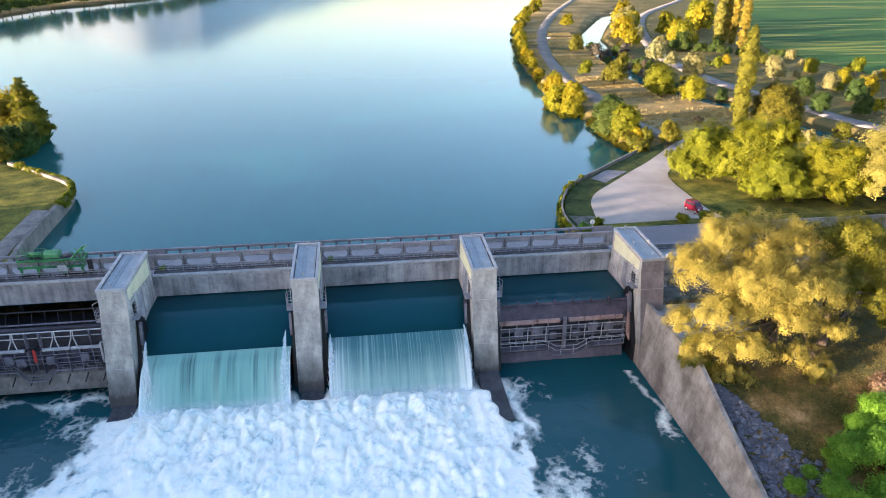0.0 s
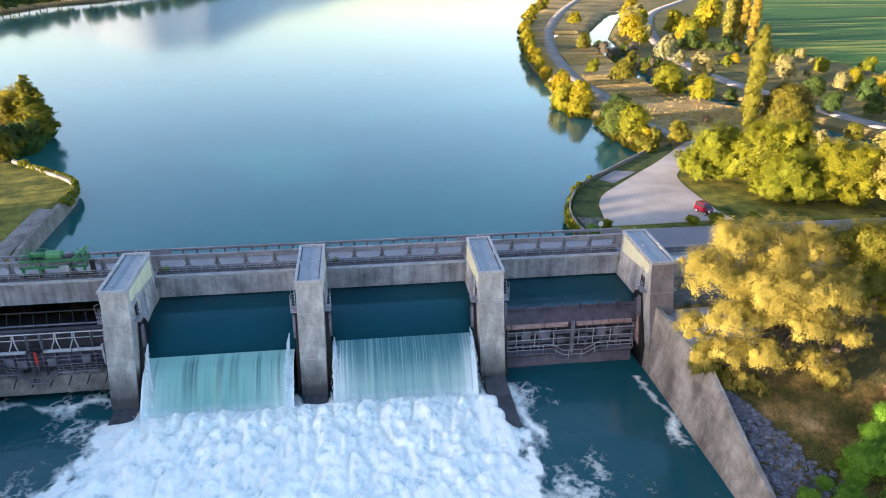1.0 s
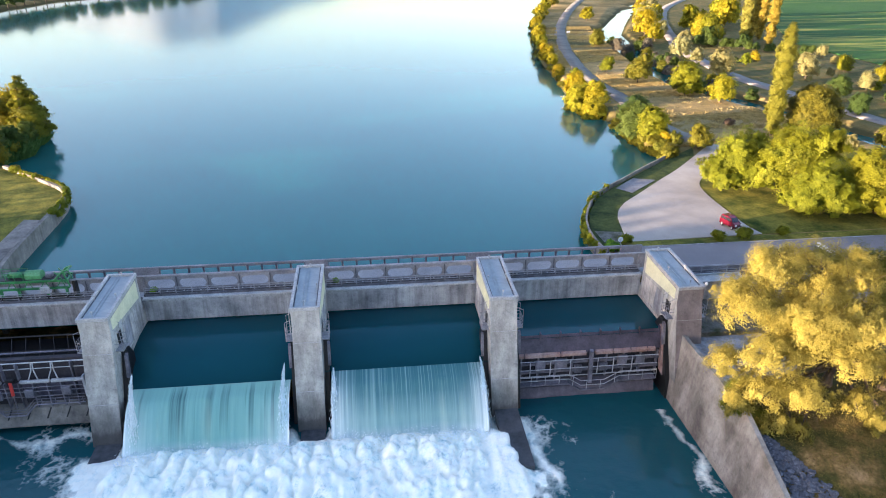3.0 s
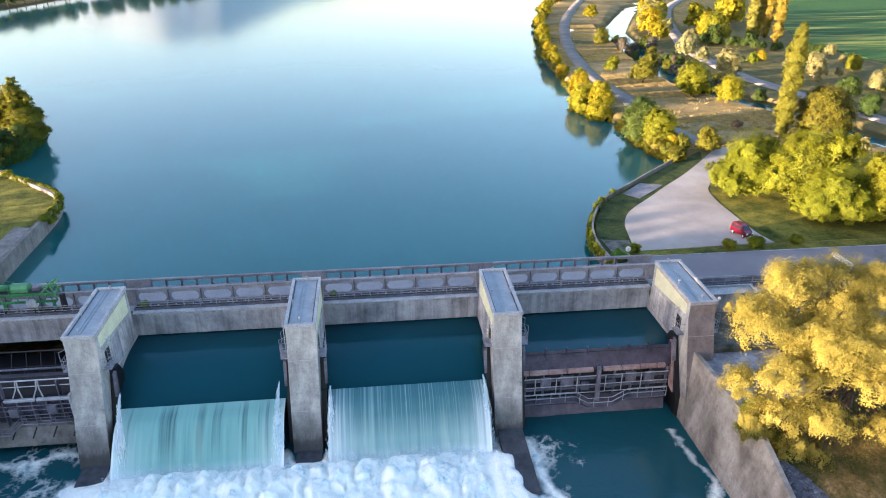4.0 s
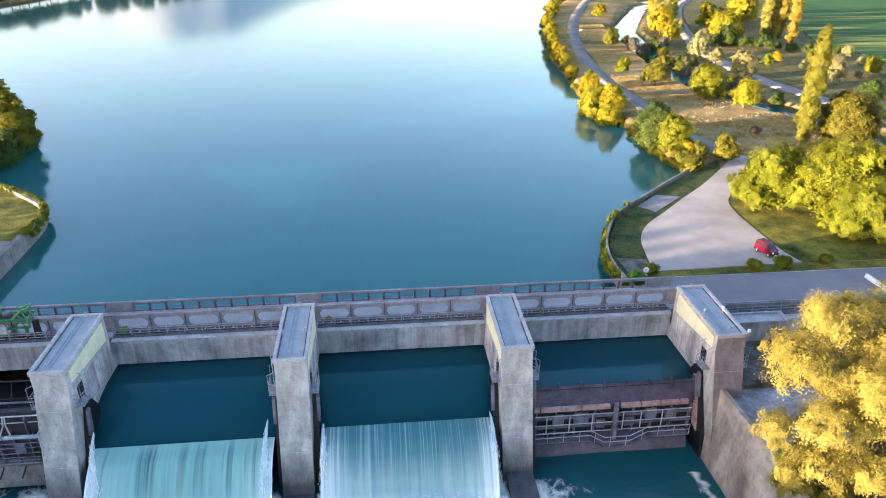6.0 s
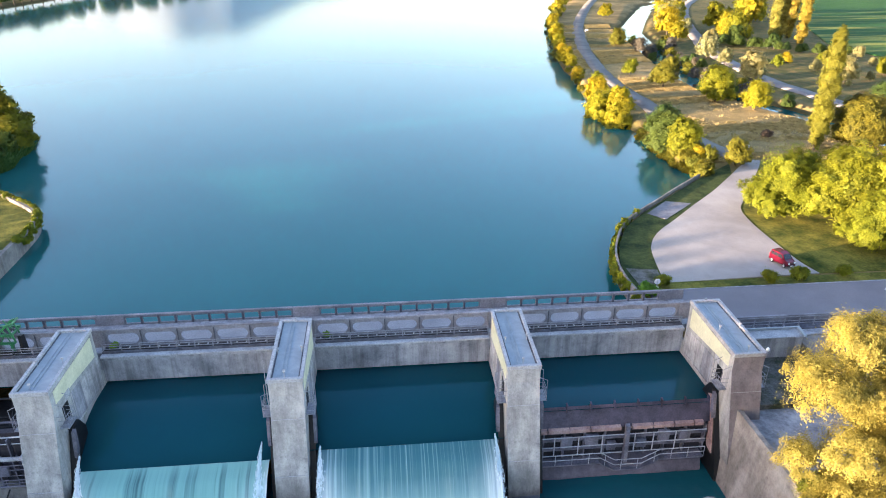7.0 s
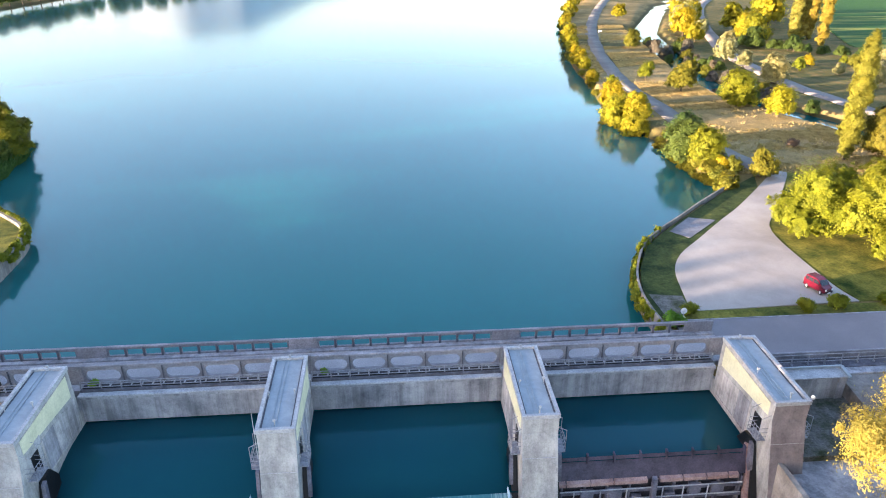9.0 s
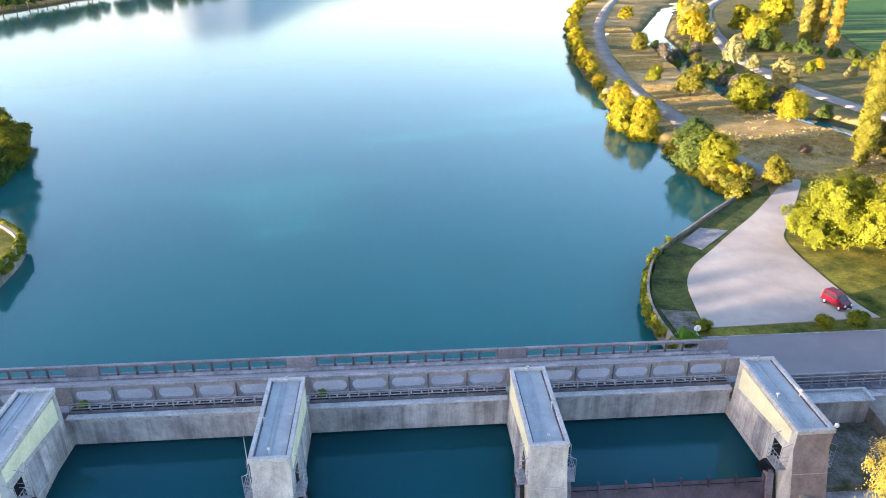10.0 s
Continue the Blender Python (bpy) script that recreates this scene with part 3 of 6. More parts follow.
def build_hills():
    """Blue-grey ridge far beyond the reservoir, pale with painted haze."""
    az = np.radians(np.linspace(-60, 60, 160))
    deg = np.degrees(az)
    crest = np.interp(deg, [-60, -34, -25, -20, -16, -11, -6, 0, 10, 30, 60], [5.0, 4.2, 4.2, 5.4, 6.5, 6.1, 4.2, 2.6, 1.8, 2.2, 2.5])
    crest = crest + (fbm(deg * 0.35, deg * 0, 33) - 0.5) * 0.35
    vs, fs = [], []
    rows = 9
    for r in range(rows):
        k = r / (rows - 1)
        dist = 2600 + 1300 * k
        h = 3900 * np.tan(np.radians(crest)) * k ** 0.9
        vs += [(20 + dist * math.sin(a), dist * math.cos(a), -8 + z) for a, z in zip(az, h)]
    n = len(az)
    for r in range(rows - 1):
        fs += [(r * n + i, r * n + i + 1, (r + 1) * n + i + 1, (r + 1) * n + i) for i in range(n - 1)]
    tagged(new("backdrop_hills", mesh_of("backdrop_hills", vs, fs, M_HILL, True)), "blue-grey ridge far beyond the reservoir, haze put into its colour", "hills", kind="structure")


build_hills()

# ---- water ----
def sheet(name, x0, x1, y0, y1, z, material, label):
    me = mesh_of(name, [(x0, y0, z), (x1, y0, z), (x1, y1, z), (x0, y1, z)], [(0, 1, 2, 3)], material)
    return tagged(new(name, me), label, "water", kind="structure")


sheet("water_reservoir", -700, 900, 8.0, 3600, WU, M_LAKE, "still blue-green reservoir mirroring a pale sky")
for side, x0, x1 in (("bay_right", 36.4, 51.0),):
    sheet("water_" + side, x0, x1, 1.0, 8.0, WU, M_BAY, "still water behind a closed gate, bridge shade put into its colour")


def nappe(name, x0, x1, crest, material, label, teeth):
    """Water drawn down to a lowered gate and falling from its lip."""
    prof = [(8.0, WU), (5.5, WU - 0.02), (4.0, WU - 0.12 * (WU - crest)), (2.6, WU - 0.30 * (WU - crest)), (1.4, WU - 0.55 * (WU - crest)), (0.6, WU - 0.80 * (WU - crest)), (0.0, crest)]
    nx = 120
    xs = np.linspace(x0 - 0.6, x1 + 0.6, nx)
    vs, fs = [], []
    for y, z in prof:
        vs += [(x, y, z + 0.03 * (vnoise(x * 1.3, y, 4) - 0.5)) for x in xs]
    for r in range(len(prof) - 1):
        fs += [(r * nx + i, (r + 1) * nx + i, (r + 1) * nx + i + 1, r * nx + i + 1) for i in range(nx - 1)]
    tagged(new(name + "_approach", mesh_of(name, vs, fs, M_BAY, True)), "smooth water drawn towards the gate lip, bridge shade put into its colour", "water", kind="structure")
    xs = np.linspace(x0, x1, nx)
    vs, fs, fall, mist = [], [], [], []
    rows = 26
    for r in range(rows):
        k = r / (rows - 1)
        for x in xs:
            e = min(x - x0, x1 - x)
            lump = (vnoise(x * 1.1, 0.4, teeth) - 0.5) * 0.5 * min(1, k * 4) + (vnoise(x * 4, k * 2, teeth + 3) - 0.5) * 0.14 * min(1, k * 3)
            y = -(0.25 + 4.3 * k ** 0.66) * min(1, k * 8 + 0.0) + lump - (0.5 * math.exp(-e * 1.4) * k)
            vs.append((x, y, crest + (WD - 0.4 - crest) * k ** 1.15))
            fall.append(k)
            mist.append(min(1.0, 0.95 * math.exp(-e / (0.5 + 0.9 * k)) * min(1, 0.2 + k * 3) + 0.9 * max(0, k - 0.74) / 0.26))
    for r in range(rows - 1):
        fs += [(r * nx + i, (r + 1) * nx + i, (r + 1) * nx + i + 1, r * nx + i + 1) for i in range(nx - 1)]
    me = mesh_of(name, vs, fs, material, True)
    me.attributes.new("fall", "FLOAT", "POINT").data.foreach_set("value", fall)
    me.attributes.new("mist", "FLOAT", "POINT").data.foreach_set("value", mist)
    tagged(new(name, me), label, "waterfall", group="falling water", kind="structure")


nappe("waterfall_teal", 3.0, 16.4, -7.15, M_FALL_A, "wide teal curtain of water falling over a lowered gate", 31)
nappe("waterfall_milky", 20.0, 33.4, -6.55, M_FALL_B, "milky white-stranded curtain of water over a lowered gate", 47)


def build_tailwater():
    xs = np.concatenate([[-300, -150, -80, -50], np.arange(-32, 52, 0.2), [53, 60, 90, 200]])
    ys = np.concatenate([[-900, -400, -200, -110, -70, -50], np.arange(-36, -8, 0.25), np.arange(-8, 2.6, 0.16)])
    gx, gy = np.meshgrid(xs, ys)
    # how much white water: below the two open bays, spreading downstream
    along = np.clip((-1.2 - gy) / 3.0, 0, 1)
    half = 15.6 + np.clip(-gy - 4, 0, 40) * np.where(gx > 18.2, 0.15, 0.33)
    off = np.abs(gx - 18.2) - half + ((fbm(gx * 0.25, gy * 0.25, 14) - 0.5) * 7 + (fbm(gx * 0.9, gy * 0.7, 15) - 0.5) * 5) * np.clip((-2 - gy) / 5, 0.1, 1)
    body = np.clip(1 - off / 2.6, 0, 1)
    # the wet plinths below the piers stay clear
    for px, y_end in ((1.2, -4.4), (18.2, -4.0), (35.3, -8.6)):
        clear = np.clip((1.9 - np.abs(gx - px)) / 0.9, 0, 1) * np.clip((gy - y_end) / 1.2 + 0.5, 0, 1)
        body = body * (1 - clear)
    crest = np.clip(0.15 - off / 3.2, 0, 1)
    crest = crest * crest * (3 - 2 * crest) * along * np.clip(body * 1.5, 0, 1)
    body = body * body * (3 - 2 * body) * along
    fringe = np.exp(-np.clip(off, 0, 99) / 5.0) * 0.52 * along
    wallside = np.exp(-np.abs(gx - 50.1 + (fbm(gx * 0, gy * 0.35, 19) - 0.35) * 2.2) / 0.75) * 0.5 * (gy < -3) * np.clip((gy + 16) / 5, 0, 1)
    gate1 = np.exp(-np.abs(gy + 1.2 + np.sin(gx * 0.9) * 0.6) / 0.9) * 0.45 * (gx < 0.5)
    lee = np.exp(-np.abs(gx - 36.6 - np.clip(-5 - gy, 0, 9) * 0.22 + (fbm(gx * 0.8, gy * 0.8, 29) - 0.5) * 1.2) / 0.4) * 0.5 * np.clip((-2.6 - gy) / 1.5, 0, 1) * np.clip((gy + 13) / 3, 0, 1)
    fade = np.interp(gy, [-40, -22, -10], [-0.25, 0.0, 0.0])
    foam = np.clip(body * 0.85 + fringe + wallside + gate1 + lee + fade * body, 0, 1)
    warp = (fbm(gx * 0.3, gy * 0.3, 55, 3) - 0.5) * 5
    lump2 = fbm(gx * 1.2 + warp * 0.5, gy * 0.9, 70, 4)
    near = np.interp(gy, [-34, -18, -11, -6.6, -5.0, -3.8, -1], [0.22, 0.42, 0.72, 0.95, 0.75, 0.12, 0.0])
    heads = np.abs(2 * fbm(gx * 0.78 + warp * 0.14, gy * 0.40 + warp * 0.1, 61, 3) - 1)
    knobs = np.abs(2 * fbm(gx * 1.9 + warp * 0.2, gy * 1.2 - warp * 0.2, 66, 3) - 1)
    billow = np.sqrt(np.clip(heads * 1.6, 0, 1)) * 1.1 + 0.55 * np.sqrt(np.clip(knobs * 1.5, 0, 1)) * (0.4 + heads)
    gz = WD + (0.18 * body + 0.82 * crest) * near * (billow + 0.5 * lump2 + 0.35 * np.abs(2 * fbm(gx * 3.1, gy * 2.6, 77, 3) - 1) - 0.3) + (fbm(gx * 0.35, gy * 0.35, 80, 4) - 0.5) * 0.25
    # white water washes over one flank of the long plinth and creams along its lee
    edge = 34.5 + np.clip(-4.4 - gy, 0, 5) * 0.30 + (fbm(gx * 0.7, gy * 0.7, 23) - 0.5) * 1.5
    over = np.clip((edge - gx) / 0.5, 0, 1) * np.clip((gx - 32.4) / 1.2, 0, 1) * np.clip((-3.8 - gy) / 1.5, 0, 1) * np.clip((gy + 13) / 4, 0, 1)
    gz = np.maximum(gz, WD + over * (0.55 + 0.35 * lump2))
    foam = np.clip(foam + over, 0, 1)
    n, m = gx.shape
    idx = np.arange(n * m).reshape(n, m)
    quads = np.stack([idx[:-1, :-1], idx[:-1, 1:], idx[1:, 1:], idx[1:, :-1]], -1).reshape(-1, 4)
    me = mesh_of("water_tail", np.stack([gx, gy, gz], -1).reshape(-1, 3).tolist(), quads.tolist(), M_TAIL, True)
    me.attributes.new("foam", "FLOAT", "POINT").data.foreach_set("value", foam.reshape(-1))
    tagged(new("water_tail", me), "deep teal tailwater churned to white foam below the open gates", "water", kind="structure")


build_tailwater()
mid = [(x, y) for x, y in CHANNEL]
ribbon("water_channel", mid, 15.0, -5.62, -5.55, M_POND, label="narrow drainage channel of still water", category="water")


# ---- barrage: piers ----
def cage(parent, x, side):
    """Small caged service balcony on a pier's flank."""
    c = part("balcony", boxes((x, x + side * 0.65, 0.15, 1.45, -3.36, -3.28)), M_RAIL, parent, "galvanised caged service balcony")
    bm = bmesh.new()
    for z in (-3.0, -2.65, -2.3):
        path_tube(bm, [(x, 0.15, z), (x + side * 0.62, 0.15, z), (x + side * 0.62, 1.45, z), (x, 1.45, z)], 0.022, 5)
    for y in (0.15, 0.48, 0.8, 1.12, 1.45):
        tube(bm, (x + side * 0.62, y, -3.3), (x + side * 0.62, y, -2.3), 0.02, n=5)
    for y in (0.15, 1.45):
        path_tube(bm, [(x + side * 0.62, y, -2.3), (x + side * 0.62, y, -1.5), (x, y, -1.2)], 0.022, 5)
    part("guard_rail", bm, M_RAIL, c)


def pier(name, x, label):
    p = thing(name, label, "pier", group="barrage piers", at=(x, 0, 0))
    prof = [(0.0, -0.3), (0.0, -1.5), (-2.6, WD), (-3.3, -15.0), (14.2, -15.0), (14.2, -3.75), (7.7, -3.75), (7.6, -0.05)]
    bm = prism_yz(bmesh.new(), prof, 0.0, PW)
    part("shaft", bm, M_CONC, p)
    # sloping roof behind a low rim
    roof = bmesh.new()
    prism_yz(roof, [(0.18, -0.28), (7.45, 0.02), (7.45, 0.10), (0.18, -0.20)], 0.18, PW - 0.18)
    roof_ob = part("roof", roof, M_ROOF, p, "blue-grey sheet roof")
    rim = bmesh.new()
    for a, b in ((-0.06, 0.18), (PW - 0.18, PW + 0.06)):
        prism_yz(rim, [(-0.06, -0.30), (7.66, 0.0), (7.66, 0.30), (-0.06, 0.0)], a, b)
    prism_yz(rim, [(-0.06, -0.30), (0.18, -0.30), (0.18, 0.0), (-0.06, 0.0)], 0.18, PW - 0.18)
    prism_yz(rim, [(7.42, 0.0), (7.66, 0.0), (7.66, 0.30), (7.42, 0.28)], 0.18, PW - 0.18)
    part("roof_rim", rim, M_RIM, p)
    for a, b in ((0.18, 0.30), (PW - 0.30, PW - 0.18)):
        part("gutter", prism_yz(bmesh.new(), [(0.2, -0.195), (7.4, 0.102), (7.4, 0.112), (0.2, -0.185)], a, b), M_DARKGREY, roof_ob, "dark roof gutter")
    ribs = bmesh.new()
    for xx in (0.85, 1.12):
        prism_yz(ribs, [(0.2, -0.2), (7.4, 0.095), (7.4, 0.15), (0.2, -0.145)], xx, xx + 0.05)
    part("roof_seam", ribs, M_ROOF, roof_ob)
    for xx, yy in ((1.15, 0.35), (0.35, 3.2), (2.05, 3.4), (1.2, 7.5)):
        bm = tube(bmesh.new(), (xx, yy, -0.1), (xx, yy, 0.42), 0.03, n=6)
        box(bm, xx - 0.08, xx + 0.08, yy - 0.06, yy + 0.06, 0.36, 0.50)
        part("lamp_post", bm, M_RIM, roof_ob)
    for side, xs in ((-1, 0.0), (1, PW)):
        o = side * 0.03
        a, b = sorted((xs - side * 0.02, xs + o))
        bm = bmesh.new()
        prism_yz(bm, [(0.55, -1.45), (7.1, -2.0), (7.1, -0.22), (0.55, -0.45)], a, b)
        part("cream_panel", bm, M_CREAM, p, "cream painted cladding panel")
        for y0, y1, z0, z1 in ((2.6, 4.2, -4.6, -2.1), (4.4, 5.6, -4.6, -2.25), (5.8, 7.2, -4.6, -2.3)):
            part("flank_panel", boxes((a, b, y0, y1, z0, z1)), M_PALEC if y0 > 3 else M_BEAM, p)
        f0, f1 = sorted((xs - side * 0.02, xs + side * 0.055))
        for y0, y1, z0, z1 in ((2.52, 2.62, -4.7, -2.05), (4.22, 4.38, -4.7, -2.15), (5.62, 5.78, -4.7, -2.2), (7.2, 7.32, -4.7, -2.25), (2.62, 7.2, -4.78, -4.64)):
            part("flank_frame", boxes((f0, f1, y0, y1, z0, z1)), M_PALEC, p, "whitish stained frame strip")
        n0, n1 = sorted((xs - side * 0.02, xs + side * 0.025))
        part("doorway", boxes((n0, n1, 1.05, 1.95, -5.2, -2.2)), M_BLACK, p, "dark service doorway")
        part("door_plate", boxes((n0, n1 + 0.01, 1.8, 2.5, -2.1, -1.5)), M_RIM, p, "pale plate above the doorway")
        cage(p, xs, side)
        # gate arm guard along the flank
        g0, g1 = sorted((xs + side * 0.02, xs + side * 0.45))
        bm = bmesh.new()
        prism_yz(bm, [(1.2, -3.9), (1.9, -3.9), (2.6, -5.0), (2.4, -7.5), (1.2, -12), (-1.8, -12), (-1.0, -9.0), (0.3, -6.0)], g0, g1)
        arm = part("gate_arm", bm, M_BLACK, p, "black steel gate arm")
        e0, e1 = sorted((xs + side * 0.36, xs + side * 0.60))
        bm = prism_yz(bmesh.new(), [(0.65, -4.1), (0.95, -4.0), (0.75, -5.6), (0.35, -6.2), (0.2, -6.0)], e0, e1)
        part("seal_plate", bm, M_STEELP, arm, "worn grey seal plate")
    prism = bmesh.new()
    drop = 0.0 if x == 2 * BAY else 0.62
    prism_yz(prism, [(-2.2, -10.1 - drop), (-4.5, -10.25 - drop), (-9.2, -10.55 - drop), (-9.3, -15.0), (-2.2, -15.0)], 0.25, PW - 0.05)
    part("tail_plinth", prism, M_WETC, p, "low wet concrete plinth")
    for z in (-3.2, -7.4):
        yy = -2.6 * (-1.5 - z) / 9.4
        part("construction_joint", boxes((0.0, PW, yy - 0.015, yy + 0.1, z, z + 0.05)), M_RIM, p)
    return p


M_FACE = concrete("brown_stained_concrete", (0.155, 0.132, 0.135), (0.265, 0.235, 0.235), wet=-7.75)
for i in range(4):
    pr = pier("pier", i * BAY, "tall grey concrete barrage pier with a blue-grey roof and cream panels")
part("front_facing", prism_yz(bmesh.new(), [(-0.02, -0.32), (-0.02, -1.5), (-2.62, WD), (-2.5, WD), (0.1, -1.5), (0.1, -0.32)], 0.01, PW - 0.01), M_FACE, pr, "brown-stained concrete front")
bm = tube(bmesh.new(), (16.82, 0.3, -2.6), (16.82, 0.3, 1.4), 0.035, 0.02)
tagged(part("antenna_mast", bm, M_GALV), "thin galvanised mast fixed beside a pier roof", "mast")

# ---- barrage: bridge ----
SPANS = [(-14.6, 0.0), (PW, BAY), (BAY + PW, 2 * BAY), (2 * BAY + PW, 3 * BAY)]
for k, (a, b) in enumerate(SPANS):
    bm = prism_yz(bmesh.new(), [(8.0, -5.0), (8.0, -2.95), (7.85, -2.9), (7.85, -2.6), (9.3, -2.6), (9.3, -5.0)], a, b)
    tagged(part("bridge_beam_%d" % (k + 1), bm, M_BEAM), "weathered grey concrete bridge beam with a projecting ledge", "beam", kind="structure")
for k, (a, b) in enumerate(SPANS):
    # dark strips added as the shaded gap between ledge and parapet
    tr = boxes((a + 0.05, b - 0.05, 8.35, 8.55, -2.6, -2.42), (a + 0.05, b - 0.05, 8.55, 9.28, -2.6, -2.56), (a + 0.05, b - 0.05, 8.80, 8.92, -2.56, -2.44), (a + 0.05, b - 0.05, 9.08, 9.2, -2.56, -2.40))
    tagged(part("ledge_coping_%d" % (k + 1), boxes((a, b, 7.83, 8.33, -2.72, -2.575), bevel=0.02), M_RIM), "pale worn coping along the beam ledge", "coping", kind="structure")
    tagged(part("cable_trough_%d" % (k + 1), tr, M_DARKGREY), "dark strips painting the shaded gap behind the railing", "trough", kind="structure")
bm = prism_yz(bmesh.new(), [(9.3, -3.7), (9.3, -3.1), (10.0, -3.1), (10.0, -3.22), (13.2, -3.22), (13.2, -3.05), (14.0, -3.05), (14.0, -3.7)], -18, 53.4)
tagged(part("bridge_deck", bm, M_BEAM), "grey concrete bridge deck with raised kerbs", "deck", kind="structure")
tagged(part("bridge_road", boxes((-18, 53.4, 10.0, 13.2, -3.216, -3.19)), M_ROADB), "pale worn concrete roadway on the bridge", "road", kind="structure")
bm = boxes((-18, 51.4, 13.45, 13.95, -5.0, -3.7))
tagged(part("bridge_back_beam", bm, M_BEAM), "concrete edge beam over the reservoir", "beam", kind="structure")


def holed_panel(w, h, t, inset_x, inset_z, corner, n=5):
    """Slab panel in the xz plane, pierced by an opening with rounded corners."""
    hx, hz = w / 2 - inset_x, h / 2 - inset_z
    r = min(corner, hx, hz)
    inner, outer = [], []
    for q in range(4):
        for k in range(n):
            a = math.pi / 2 * (q + (k + 0.5) / n)
            c, d = math.cos(a), math.sin(a)
            x, z = c * r + math.copysign(hx - r, c), d * r + math.copysign(hz - r, d)
            f = max(abs(x) / (w / 2), abs(z) / (h / 2))
            inner.append((x, z + h / 2))
            outer.append((x / f, z / f + h / 2))
    n *= 4
    vs = [(x, y, z) for y in (0, t) for ring in (outer, inner) for x, z in ring]
    fs = []
    for k in range(n):
        j = (k + 1) % n
        fs += [(k, j, n + j, n + k), (2 * n + j, 2 * n + k, 3 * n + k, 3 * n + j), (n + k, n + j, 3 * n + j, 3 * n + k), (j, k, 2 * n + k, 2 * n + j)]
    return mesh_of("panel", vs, fs, M_PARA)


def parapet(name, y, z, h, per_bay, label, t=0.22, iz=0.26, ix=0.22, corner=0.5, post=0.05):
    p = thing(name, label, "parapet", at=(0, y, z))
    w = (BAY - PW) / per_bay
    body = h - 0.16
    me = holed_panel(w - 0.05, body, t, ix, iz, corner)
    post_me = bpy.data.meshes.new("post")
    bm = boxes((-post, post, -0.05, t + 0.05, 0, body), bevel=0.015)
    bm.to_mesh(post_me)
    bm.free()
    post_me.materials.append(M_DARKGREY)
    for a, b in SPANS:
        for k in range(per_bay):
            ob = new("panel", me)
            ob.parent, ob.location = p, (a + (k + 0.5) * w, 0, 0)
            if k:
                po = new("post", post_me)
                po.parent, po.location = p, (a + k * w, 0, 0)
        part("coping", boxes((a, b, -0.06, t + 0.06, body, h), bevel=0.02), M_PARA, p)
    for i in range(4):
        x = i * BAY
        part("solid_panel", boxes((x + 0.02, x + PW - 0.02, -0.03, t + 0.03, 0, h), bevel=0.02), M_PARA, p)
    return p


front_parapet = parapet("front_parapet", 9.4, -2.6, 1.65, 5, "tall grey concrete parapet pierced by rounded openings", 0.22, 0.27, 0.17)
back_parapet = parapet("back_parapet", 13.65, -3.08, 1.02, 10, "low grey concrete parapet with square openings over the reservoir", 0.16, 0.13, 0.07, 0.13, 0.09)


def bridge_railing(x0, x1, y, z, h=0.75, step=1.4):
    p = thing("railing", "galvanised three-bar steel railing along the bridge ledge", "railing", group="bridge railings", at=(x0, y, z))
    L = x1 - x0
    for q in (0.3, 0.55, h):
        part("rail", tube(bmesh.new(), (0, 0, q), (L, 0, q), 0.032, n=6), M_RAIL, p)
    n = max(2, int(L / step))
    me = None
    for k in range(n + 1):
        xx = 0.05 + (L - 0.1) * k / n
        if me is None:
            bm = boxes((-0.04, 0.04, -0.03, 0.03, 0, h), (-0.07, 0.07, -0.1, 0.05, 0, 0.12))
            o = part("post", bm, M_RAIL, p)
            me = o.data
        else:
            o = part("post", me, None, p)
        o.location = (xx, 0, 0)


for a, b in SPANS:
    bridge_railing(a, b, 8.6, -2.6)
    # black fill deepens the painted shade of that gap; pale brackets dot it
    duct = thing("cable_duct", "black strip painting the shaded gap along the ledge, with pale brackets", "duct", group="cable ducts", at=(a, 8.72, -2.6))
    part("channel", boxes((0.05, b - a - 0.05, 0.0, 0.61, 0.01, 0.10)), M_BLACK, duct)
    part("edge_strip", boxes((0.05, b - a - 0.05, 0.50, 0.60, 0.104, 0.15)), M_RIM, duct)
    for k in range(int((b - a) / 0.78)):
        x = 0.45 + k * 0.78
        part("bracket", boxes((x - 0.05, x + 0.05, 0.12, 0.40, 0.10, 0.17)), M_GALV, duct)
bridge_railing(53.5, 76, 8.6, -3.42, 0.95)
tagged(part("road_edge_wall", boxes((53.4, 120, 9.31, 9.55, LAND, LAND + 0.75), bevel=0.03), M_PARA), "low dark concrete wall along the road", "wall", kind="structure")


